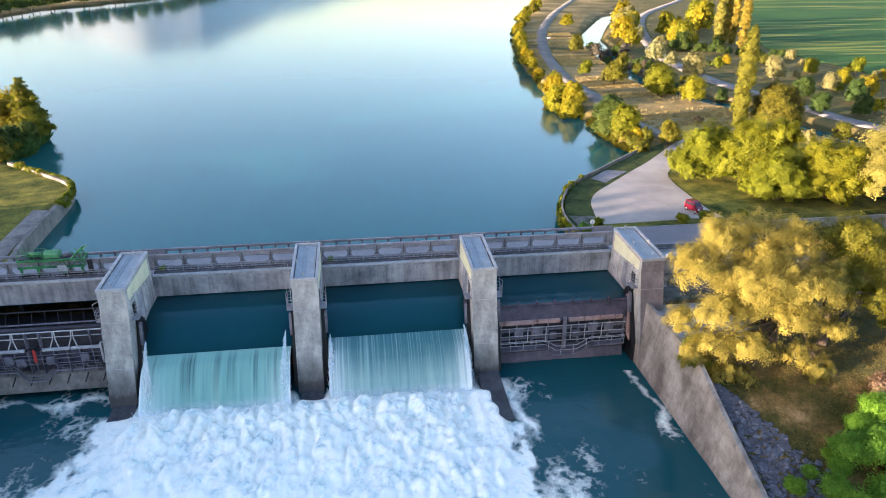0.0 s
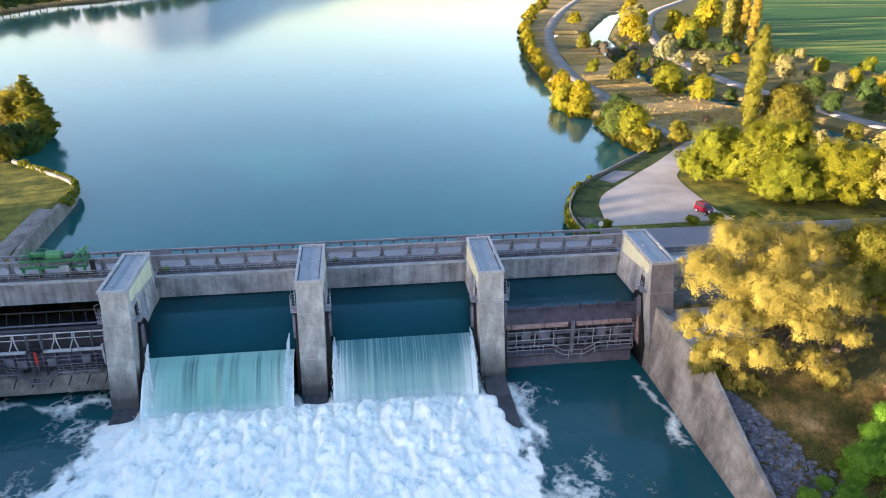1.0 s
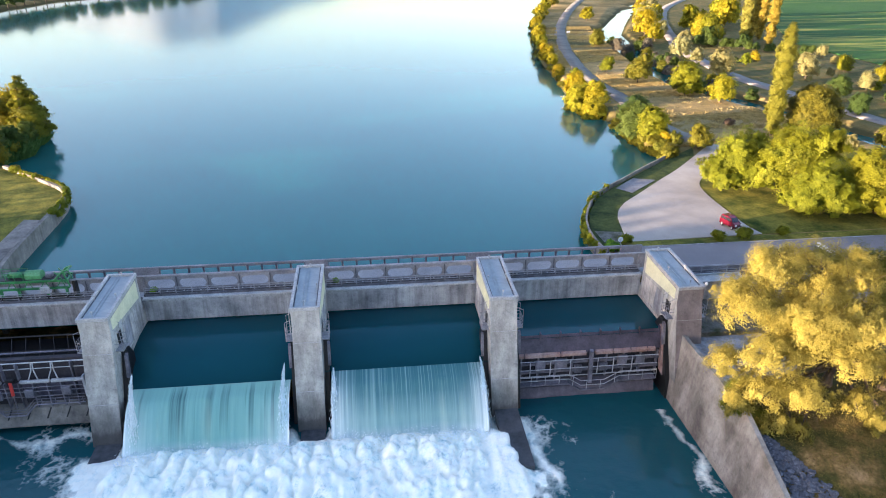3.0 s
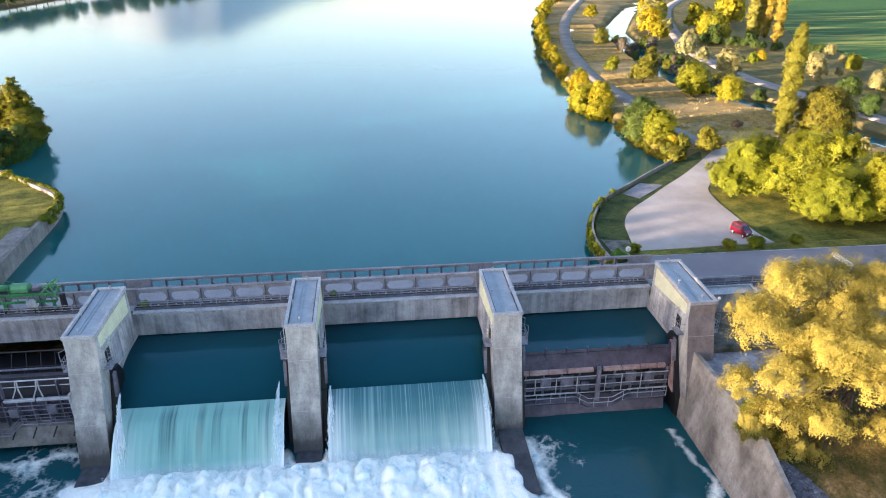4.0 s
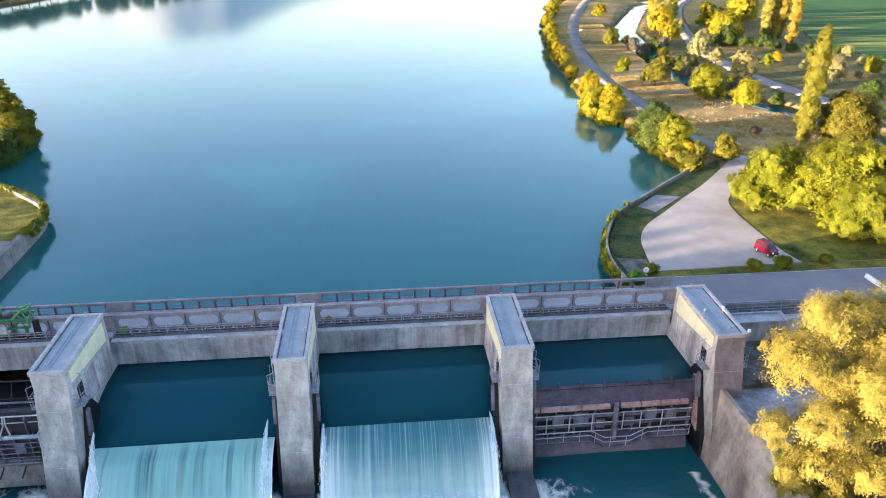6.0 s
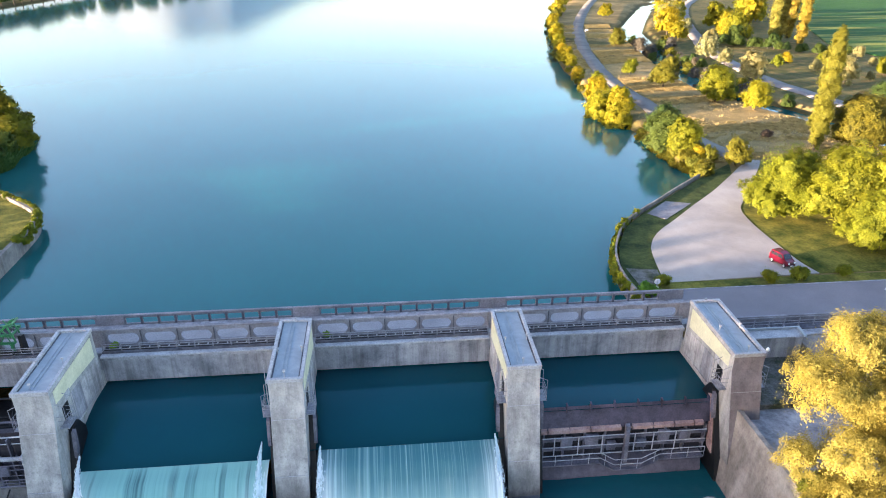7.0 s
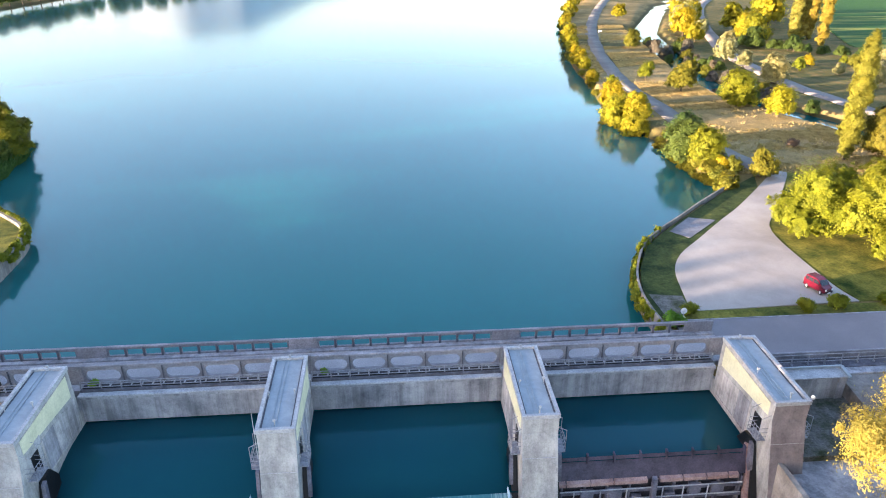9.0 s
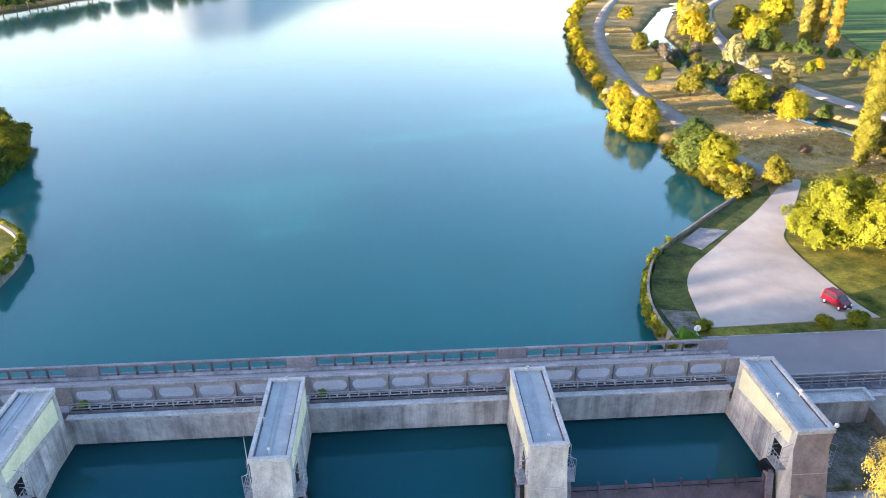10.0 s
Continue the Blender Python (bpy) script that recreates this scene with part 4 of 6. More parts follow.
# ---- gates ----
def closed_gate(x0, x1, label):
    """Sector gate with a braced downstream face and a service walkway dipping in the middle."""
    g = thing("sluice_gate", label, "gate", group="sluice gates", at=(x0, 0, 0))
    W = x1 - x0
    c = W / 2
    skin = prism_yz(bmesh.new(), [(1.15, -4.85), (0.55, -6.6), (0.75, -6.75), (1.0, -8.5), (1.15, -10.5), (1.15, -12.5), (1.6, -12.5), (1.7, -10.5), (1.6, -8.0), (1.4, -5.2)], 0.05, W - 0.05)
    skin_ob = part("skin_plate", skin, M_STEEL, g, "dull purple-grey steel skin plate")
    for u0, u1 in ((0.3, 1.0), (1.1, 2.75), (2.8, 4.4), (4.5, c - 0.45), (c + 0.45, 9.4), (9.5, 11.1), (11.2, 12.7), (12.8, W - 1.1)):
        part("lip_beam", prism_yz(bmesh.new(), [(0.35, -6.80), (0.35, -6.52), (0.62, -6.42), (0.75, -6.80)], u0, u1), M_RUST, g, "rust-stained horizontal beam")
    for k in range(8):
        xx = 0.7 + (W - 1.4) * k / 7
        bm = prism_yz(bmesh.new(), [(1.25, -4.55), (0.98, -4.62), (0.86, -5.25), (1.0, -5.3), (1.2, -5.0)], xx - 0.06, xx + 0.06)
        part("bracket", bm, M_STEEL, g)
    part("back_plate", prism_yz(bmesh.new(), [(0.72, -6.8), (0.86, -8.5), (0.92, -9.6), (1.05, -9.6), (0.98, -8.5), (0.80, -6.8)], 0.15, W - 0.15), M_DARKST, g, "plate behind the girders, darkened for the shade there")
    for k in range(9):
        xx = 0.8 + (W - 1.6) * k / 8
        if abs(xx - c) < 0.4:
            continue
        part("stiffener", boxes((xx - 0.05, xx + 0.05, 0.45, 1.1, -9.4, -6.8)), M_STEELP, g)
    for z in (-7.6, -8.5):
        part("girder", boxes((0.5, W - 0.6, 0.5, 0.72, z - 0.10, z + 0.10)), M_STEELP, g)
    for k, (xx, w, z0, z1) in enumerate(((2.6, 0.9, -8.3, -7.2), (4.6, 1.0, -8.2, -7.1), (6.2, 0.7, -8.7, -7.9), (8.6, 0.8, -8.6, -7.8), (10.4, 0.9, -8.1, -7.1), (12.1, 0.9, -8.2, -7.2))):
        part("casing", boxes((xx - w / 2, xx + w / 2, 0.30, 0.6, z0, z1), bevel=0.03), M_STEELP, g)
    for z, y in ((-7.15, 0.28), (-8.05, 0.26), (-8.85, 0.22)):
        part("cross_rail", tube(bmesh.new(), (0.6, y, z), (W - 0.8, y, z), 0.045, n=5), M_GALV, g)
    for xx, z0, z1 in ((3.5, -8.9, -7.1), (5.4, -8.9, -7.1), (8.0, -8.9, -7.1), (9.5, -8.9, -7.1), (11.3, -8.9, -7.1), (1.6, -8.9, -7.1)):
        part("ladder_post", tube(bmesh.new(), (xx, 0.24, z0), (xx, 0.26, z1), 0.05, n=5), M_GALV, g)
    strut = bmesh.new()
    prism_yz(strut, [(0.1, -6.3), (0.4, -6.2), (0.3, -9.6), (-0.15, -9.6)], c - 0.16, c + 0.16)
    part("centre_strut", strut, M_STEELP, g, "pale vertical strut")
    zz = -9.4
    pts = [(0.3, zz), (c - 2.1, zz), (c - 0.9, zz - 0.8), (c + 1.3, zz - 0.8), (c + 2.7, zz), (W - 1.0, zz)]
    walk_bm = bmesh.new()
    for (ax, az), (bx, bz) in zip(pts[:-1], pts[1:]):
        v = [walk_bm.verts.new(q) for q in ((ax, -0.25, az), (bx, -0.25, bz), (bx, 0.6, bz), (ax, 0.6, az), (ax, -0.25, az - 0.12), (bx, -0.25, bz - 0.12), (bx, 0.6, bz - 0.12), (ax, 0.6, az - 0.12))]
        for f in ((0, 1, 2, 3), (7, 6, 5, 4), (4, 5, 1, 0), (5, 6, 2, 1), (6, 7, 3, 2), (7, 4, 0, 3)):
            walk_bm.faces.new([v[i] for i in f])
    wk = part("walkway", walk_bm, M_STEELP, g, "pale steel walkway dipping in the middle")
    for h in (0.5, 1.0):
        part("handrail", path_tube(bmesh.new(), [(x, -0.25, z + h) for x, z in pts], 0.035, 5), M_GALV, wk)
    xs = [p[0] for p in pts]
    zs = [p[1] for p in pts]
    for k in range(11):
        xx = 0.3 + (W - 1.3) * k / 10
        z = float(np.interp(xx, xs, zs))
        part("post", tube(bmesh.new(), (xx, -0.25, z), (xx, -0.25, z + 1.0), 0.03, n=5), M_GALV, wk)
    part("sill", prism_yz(bmesh.new(), [(0.1, -9.9), (0.9, -9.6), (1.3, -9.6), (1.3, -13), (-0.2, -13), (-0.2, -10.7)], 0.3, W - 1.0), M_SILL, g, "stained concrete sill beam")
    bm = bmesh.new()
    prism_yz(bm, [(0.9, -4.3), (1.5, -4.6), (1.3, -6.4), (0.4, -8.8), (-0.4, -9.0), (0.2, -6.5)], W - 0.55, W - 0.35)
    part("sector_arm", bm, M_RUST, g, "rust-brown sector arm")
    return g


closed_gate(36.4, 51.0, "closed steel sluice gate with braced face and walkway")

# ---- gate of the first bay, raised high above the tailwater ----
def raised_gate(x0, x1):
    g = thing("sluice_gate", "raised steel sluice gate with railings and a red hydraulic ram", "gate", group="sluice gates", at=(x0, 0, 0))
    W = x1 - x0
    part("skin_plate", prism_yz(bmesh.new(), [(1.5, -4.45), (1.15, -6.2), (0.95, -8.6), (1.2, -8.8), (1.6, -8.6), (1.8, -6.4), (2.0, -4.45)], 0.05, W - 0.05), M_DARKST, g, "skin plate with shade put into its dark colour")
    sill = part("sill", prism_yz(bmesh.new(), [(0.35, -8.65), (0.95, -8.45), (0.95, -10.1), (-0.25, -10.1), (-0.25, -9.95)], 0.05, W - 0.05), M_QUAY, g, "stained concrete-grey bottom beam")
    for k in range(9):
        xx = 0.9 + k * 1.6
        bm = bmesh.new()
        v = [bm.verts.new(q) for q in ((xx, 0.33, -8.66), (xx + 0.12, 0.33, -8.66), (xx - 0.18, -0.02, -9.42), (xx - 0.30, -0.02, -9.42), (xx, 0.26, -8.72), (xx + 0.12, 0.26, -8.72), (xx - 0.18, -0.09, -9.48), (xx - 0.30, -0.09, -9.48))]
        for f in ((0, 1, 2, 3), (7, 6, 5, 4), (0, 4, 5, 1), (1, 5, 6, 2), (2, 6, 7, 3), (3, 7, 4, 0)):
            bm.faces.new([v[i] for i in f])
        part("slit", bm, M_BLACK, sill)
    for z, y, r in ((-4.4, 0.9, 0.06), (-4.95, 0.85, 0.04)):
        part("top_rail", tube(bmesh.new(), (0.1, y, z), (W - 0.2, y, z), r, n=6), M_GALV, g)
    for u0, u1 in ((0.1, 3.6), (3.7, 7.1), (8.6, 11.0), (11.1, 13.7)):
        part("main_girder", boxes((u0, u1, 0.38, 0.66, -6.16, -5.90), bevel=0.04), M_GALV, g, "pale box girder")
    for k in range(5):
        xx = (2.9, 4.5, 6.1, 9.7, 11.3)[k]
        for side in (-1, 1):
            part("brace", path_tube(bmesh.new(), [(xx + side * 0.06, 0.9, -4.42), (xx + side * 0.10, 0.75, -5.1), (xx + side * 0.38, 0.5, -5.85)], 0.055, 5), M_GALV, g)
    for xx in (0.3, 1.7, 7.3, 8.5, 12.9):
        part("bracket", boxes((xx - 0.05, xx + 0.05, 0.55, 0.95, -5.9, -4.38)), M_STEELP, g)
    for k in range(13):
        xx = 0.5 + k * 1.13
        part("stiffener", boxes((xx - 0.045, xx + 0.045, 0.42, 1.1, -8.6, -6.16)), M_STEELP, g)
        if k < 12:
            part("skin_panel", boxes((xx + 0.12, xx + 1.0, 0.72, 0.80, -7.62, -6.3), bevel=0.02), M_STEEL, g)
    for z, y in ((-6.55, 0.42), (-6.95, 0.40), (-7.45, 0.38)):
        part("service_pipe", tube(bmesh.new(), (0.2, y, z), (W - 0.5, y, z), 0.04, n=6), M_STEELP, g)
    for xx, z0, z1 in ((2.3, -7.5, -6.9), (5.6, -7.3, -6.5), (6.6, -7.6, -6.8), (9.2, -7.5, -6.7), (12.2, -7.4, -6.6)):
        part("casing", boxes((xx - 0.38, xx + 0.38, 0.22, 0.5, z0, z1), bevel=0.03), M_STEELP, g)
    part("end_post", boxes((13.75, 13.95, 0.1, 0.5, -7.6, -5.5), bevel=0.03), M_GALV, g)
    pts = [(0.3, -7.85), (6.3, -7.85), (7.1, -8.95), (8.75, -8.95), (9.75, -7.9), (13.8, -7.9)]
    wk = part("walkway", path_tube(bmesh.new(), [(x, -0.2, z) for x, z in pts], 0.07, 6), M_STEELP, g)
    for h in (0.28, 0.56):
        part("handrail", path_tube(bmesh.new(), [(x, -0.2, z + h) for x, z in pts], 0.032, 5), M_STEELP, wk)
    for k in range(13):
        xx = 0.4 + k * 1.1
        z = float(np.interp(xx, [p[0] for p in pts], [p[1] for p in pts]))
        part("walkway_post", tube(bmesh.new(), (xx, -0.2, z), (xx, -0.2, z + 0.56), 0.028, n=5), M_STEELP, wk)
    part("hydraulic_ram", tube(bmesh.new(), (8.05, 0.1, -5.7), (8.1, -0.05, -6.95), 0.13, n=10), M_RED, g, "red hydraulic ram")
    part("ram_rod", tube(bmesh.new(), (8.1, -0.05, -6.95), (8.15, -0.1, -8.2), 0.06, n=8), M_STEELP, g)
    part("ram_bracket", boxes((7.75, 8.35, 0.0, 0.5, -5.75, -5.45), bevel=0.03), M_BLACK, g)
    return g


raised_gate(-14.6, 0.0)
bm = bmesh.new()
for z, y in ((-5.3, 6.8), (-5.9, 5.2), (-5.6, 3.6)):
    tube(bm, (-14.6, y, z), (0, y, z), 0.09, n=6)
for k in range(12):
    xx = -14.2 + k * 1.22
    tube(bm, (xx, 6.8, -5.3), (xx + 0.6, 5.2, -5.9), 0.05, n=5)
    tube(bm, (xx + 0.6, 5.2, -5.9), (xx + 1.2, 3.6, -5.6), 0.05, n=5)
tagged(part("service_pipe", tube(bmesh.new(), (-14.6, 3.0, -4.7), (0, 3.0, -4.7), 0.10, n=8), M_STEELP), "pale service pipe across the closed bay", "pipe")
# black sheet added to paint the darkness deep in the bay
tagged(part("stop_log_deck", boxes((-14.6, 0, 2.2, 8.4, -6.9, -6.6)), M_BLACK), "black sheet painting the unlit void deep in the bay", "deck", kind="structure")
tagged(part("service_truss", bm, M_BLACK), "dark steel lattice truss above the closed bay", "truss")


# ---- walls along the water ----
def wall_along(name, pts, thick, z0, top, material, label, inward, smooth=True):
    """Wall following plan points; inward: +1 or -1, side on which its thickness lies."""
    line = smooth_line(pts, 1.0) if smooth else [Vector(p) for p in pts]
    vs, fs = [], []
    for i, p in enumerate(line):
        d = (line[min(i + 1, len(line) - 1)] - line[max(i - 1, 0)]).normalized()
        s = Vector((-d.y, d.x)) * inward * thick
        zt = top(p.y) if callable(top) else top
        q = p + s
        vs += [(p.x, p.y, z0), (p.x, p.y, zt), (q.x, q.y, zt), (q.x, q.y, z0)]
    for i in range(len(line) - 1):
        a, b = 4 * i, 4 * i + 4
        fs += [(a, a + 1, b + 1, b), (a + 1, a + 2, b + 2, b + 1), (a + 2, a + 3, b + 3, b + 2)]
    n = 4 * (len(line) - 1)
    fs += [(3, 2, 1, 0), (n, n + 1, n + 2, n + 3)]
    bm = bmesh.new()
    bm.from_mesh(mesh_of(name, vs, fs))
    return tagged(part(name, bm, material), label, "wall", kind="structure")


QUAY_R = [(y, x) for y, x in SHORE_R if 15 < y < 50]
QUAY_R = [(49.9, 13.9)] + [(x, y) for y, x in QUAY_R]
QUAY_L = [(-13.8, 14.0)] + [(x, y) for y, x in SHORE_L if 20 < y < 56]
wall_along("quay_wall_right", QUAY_R, 0.22, -9, -3.1, M_QUAY, "curved concrete quay wall overgrown with ivy", -1)
wall_along("quay_wall_left", QUAY_L, 0.5, -9, -3.0, M_QUAY, "curved concrete quay wall with a weathered coping", 1)


def build_wing_wall():
    """Battered wall beside the tailwater, its top falling downstream."""
    ys = [1.5, -2.6, -6, -9, -11.5, -13.5, -15.6, -17.8, -20.5, -23.3, -27.5, -32, -46]
    vs, fs = [], []
    for y in ys:
        t = float(wing_top(y))
        f = lambda z: 50.7 + (z + 11) * 0.14
        vs += [(f(-15), y, -15), (f(t), y, t), (f(t) + 0.38, y, t), (f(t) + 0.38, y, -15)]
    for i in range(len(ys) - 1):
        a, b = 4 * i, 4 * i + 4
        fs += [(a, b, b + 1, a + 1), (a + 1, b + 1, b + 2, a + 2), (a + 2, b + 2, b + 3, a + 3)]
    n = 4 * (len(ys) - 1)
    fs += [(0, 1, 2, 3), (n + 3, n + 2, n + 1, n)]
    bm = bmesh.new()
    bm.from_mesh(mesh_of("wing_wall", vs, fs))
    return tagged(part("wing_wall", bm, M_WALL), "stained concrete wing wall falling away beside the tailwater", "wall", kind="structure")


build_wing_wall()

# ---- roads and paved ground ----
ribbon("road_canal", ROAD_CANAL, (5.0, 4.0), LAND - 0.1, LAND + 0.10, M_DARKROAD, label="grey gravel track along the reservoir bank", category="road")
ribbon("road_far", ROAD_FAR, (5.5, 4.5), LAND - 0.1, LAND + 0.12, M_TRACK, label="pale country road beyond the channel", category="road")
road = boxes((50.9, 400, 9.3, 16.0, LAND - 0.3, LAND + 0.10))
tagged(part("road_bank", road, M_ASPH), "pale asphalt road leading off the bridge", "road", kind="structure")
LOT = [(53.4, 17.7), (54.2, 22), (55.2, 26), (57.3, 29.7), (61.2, 33.7), (66, 38.6), (70.6, 43.1), (76, 49), (81.8, 55.4), (84.5, 56), (80, 49), (74.5, 41.2), (71.2, 36.5), (70.2, 32), (69.9, 28), (69.7, 22.6), (69.8, 20.2), (70.2, 18.3)]
lot = prism_xy(bmesh.new(), [(p.x, p.y) for p in smooth_line(LOT, 1.2)], LAND - 0.2, LAND + 0.045)
tagged(part("car_park", lot, M_LOT), "pale gravelled car park beside the quay", "car park", kind="structure")
for name, poly in (("lawn_verge", [(52.2, 16.1), (120, 16.1), (120, 18.3), (52.6, 17.7)]),
                   ("lawn_quay", [(50.25, 16.3), (50.0, 19.3), (50.55, 23), (51.85, 27), (54.4, 32), (57.8, 35.9), (61.8, 39.7), (66.3, 44.0), (72.0, 49.2), (79, 55), (76.5, 49.1), (70.8, 42.8), (61.5, 33.4), (57.6, 29.4), (55.6, 25.8), (54.6, 22), (53.9, 18.0)]),
                   ("lawn_trees", [(70.2, 18.3), (120, 18.3), (120, 50), (95, 52), (84.2, 56), (79.5, 49), (74.0, 41.4), (70.7, 36.8), (69.8, 32), (69.6, 28), (69.8, 22.4), (70.2, 19.2)]),
                   ("lawn_left", [(-60, 14.5), (-14.9, 14.5), (-15.55, 21), (-16.65, 35), (-17.35, 40), (-18.65, 43), (-21.4, 45.7), (-26.85, 50.6), (-32.0, 55), (-60, 60)])):
    z = LAND + (0.012 if name != "lawn_verge" else 0.03)
    tagged(part(name, prism_xy(bmesh.new(), poly, LAND - 0.2, z), M_TURF_SHADE if name == "lawn_quay" else M_TURF), "green turf with the quay's shade put into its colour" if name == "lawn_quay" else "short green and yellowing turf", "lawn", kind="structure")
slab = prism_xy(bmesh.new(), [(58.6, 36.0), (62.6, 40.0), (65.6, 38.9), (60.2, 33.9)], LAND - 0.1, LAND + 0.052)
tagged(part("concrete_slab", slab, M_SLAB), "grey concrete slab set in the quay lawn", "slab", kind="structure")
slab = prism_xy(bmesh.new(), [(-18.5, 14.6), (-15.4, 14.6), (-16.1, 21), (-17.0, 32), (-19.0, 32.4), (-18.3, 22)], LAND - 0.1, LAND + 0.07)
tagged(part("quay_path", slab, M_QUAY), "weathered concrete path along the quay", "path", kind="structure")
tagged(part("retaining_wall", boxes((53.4, 120, 7.2, 9.3, -8, LAND + 0.08)), M_BEAM), "concrete retaining wall below the road", "wall", kind="structure")
tagged(part("service_trench", boxes((53.45, 110, 8.0, 8.35, LAND + 0.05, LAND + 0.16), (53.45, 110, 8.35, 9.05, LAND + 0.05, LAND + 0.10), (53.45, 110, 9.05, 9.28, LAND + 0.05, LAND + 0.2)), M_DARKGREY), "dark rusty cable trench beside the road", "trench", kind="structure")
tagged(part("platform", boxes((51.9, 60.0, -7.0, 0.0, -9, -5.35)), M_BEAM), "grey concrete platform behind the wing wall", "platform", kind="structure")
tagged(part("weedy_yard", boxes((53.41, 61.0, 0.0, 7.2, -9, -4.9)), M_YARD), "dark weedy gravel yard beside the last pier", "yard", kind="structure")
tagged(part("ramp", prism_yz(bmesh.new(), [(-3, -5.0), (7.2, -3.55), (7.2, -9), (-3, -9)], 61.0, 75), M_QUAY), "pale concrete ramp beside the yard", "ramp", kind="structure")
fld = prism_xy(bmesh.new(), [(172, 106), (176, 156), (177, 180), (205, 240), (260, 345), (345, 470), (420, 560), (900, 560), (900, 60), (300, 60)], LAND - 0.3, LAND + 0.22)
tagged(part("crop_field", fld, M_FIELD), "broad dark green crop field", "field", kind="structure")


# ---- trees ----
def leaf_mesh(lobes, clumps, per, leaf, slim, seed, spread=0.22, droop=0.0, material=None, boughs=14, tight=0.07, reach=0.30):
    """Leaves in clumps over the shells of a few lobes (x, y, z, rx, ry, rz); each shell swells into boughs with creases between."""
    rng = np.random.default_rng(seed)
    w = np.array([max(a[3] * a[4], a[3] * a[5]) for a in lobes])
    many = clumps * 3
    pick = rng.choice(len(lobes), many, p=w / w.sum())
    swell = rng.normal(size=(len(lobes), boughs, 3))
    swell /= np.linalg.norm(swell, axis=2)[:, :, None]
    d = rng.normal(size=(many, 3))
    d /= np.linalg.norm(d, axis=1)[:, None]
    d[:, 2] = np.where(d[:, 2] < -0.55, -d[:, 2] * 0.6, d[:, 2])
    near = np.exp(-(1 - np.einsum("nk,nbk->nb", d, swell[pick])) / tight).max(1)
    keep = np.flatnonzero(rng.uniform(size=many) < 0.18 + 0.82 * near)[:clumps]
    pick, d, near = pick[keep], d[keep], near[keep]
    clumps = len(keep)
    L = np.array(lobes)[pick]
    r = rng.uniform(0.55, 1.0, clumps) ** 0.5 * (1.06 - reach + reach * near)
    cen = L[:, :3] + (d * r[:, None] + rng.normal(size=d.shape) * 0.07) * L[:, 3:]
    size = spread * L[:, 3:].mean(1) * rng.uniform(0.6, 1.5, clumps)
    cc = np.repeat(cen, per, 0)
    off = rng.normal(size=(clumps * per, 3)) * np.repeat(size, per)[:, None] * 0.55
    off[:, 2] *= 0.75
    off[:, 2] -= np.abs(rng.normal(size=clumps * per)) * droop
    pos = cc + off
    out = np.repeat(d, per, 0) + rng.normal(size=pos.shape) * 0.25
    out[:, 2] += 0.35
    out /= np.linalg.norm(out, axis=1)[:, None]
    t = np.cross(out, rng.normal(size=pos.shape))
    if droop:
        t = t * 0.6 + np.array([0, 0, -0.5])
        t -= out * (t * out).sum(1)[:, None]
    t /= np.linalg.norm(t, axis=1)[:, None] + 1e-9
    s = np.cross(out, t)
    k = leaf * rng.uniform(0.6, 1.3, len(pos))[:, None]
    v = np.stack([pos - t * k, pos + s * k * slim, pos + t * k, pos - s * k * slim], 1).reshape(-1, 3)
    n = len(pos)
    me = bpy.data.meshes.new("crown")
    me.vertices.add(4 * n)
    me.vertices.foreach_set("co", v.reshape(-1))
    me.loops.add(4 * n)
    me.loops.foreach_set("vertex_index", np.arange(4 * n))
    me.polygons.add(n)
    me.polygons.foreach_set("loop_start", np.arange(0, 4 * n, 4))
    me.polygons.foreach_set("loop_total", np.full(n, 4))
    me.update()
    me.validate()
    me.materials.append(material)
    return me


def trunk_mesh(height, radius, lobes, seed, forks=1.0):
    rng = random.Random(seed)
    bm = bmesh.new()
    pts = [Vector((0, 0, -0.6))]
    n = 5
    for k in range(1, n + 1):
        pts.append(Vector((rng.uniform(-1, 1) * radius * 0.7 * k / n, rng.uniform(-1, 1) * radius * 0.7 * k / n, height * k / n)))
    for k in range(n):
        tube(bm, pts[k], pts[k + 1], radius * (1.25 if k == 0 else 1 - 0.13 * k), radius * (1 - 0.13 * (k + 1)), 8)
    for lx, ly, lz, rx, ry, rz in lobes:
        start = pts[rng.randint(2, n)]
        end = Vector((lx, ly, lz))
        mid = start.lerp(end, 0.5) + Vector((rng.uniform(-0.3, 0.3), rng.uniform(-0.3, 0.3), 0.4))
        tube(bm, start, mid, radius * 0.48 * forks, radius * 0.32 * forks, 6)
        tube(bm, mid, end, radius * 0.32 * forks, radius * 0.1, 5)
        for _ in range(3):
            tip = end + Vector((rng.uniform(-1, 1) * rx, rng.uniform(-1, 1) * ry, rng.uniform(-0.3, 1) * rz)) * 0.7
            tube(bm, mid.lerp(end, rng.uniform(0.2, 0.8)), tip, radius * 0.14, radius * 0.04, 4)
    return bm


def tree(name, label, lobes, trunk_h, trunk_r, clumps, per, leaf, slim, material, seed, spread=0.22, droop=0.0, category="tree", group="", boughs=14, tight=0.07, reach=0.30):
    t = thing(name, label, category, group)
    part("trunk", trunk_mesh(trunk_h, trunk_r, lobes, seed), M_BARK, t)
    part("crown", leaf_mesh(lobes, clumps, per, leaf, slim, seed, spread, droop, material, boughs, tight, reach), None, t)
    return t


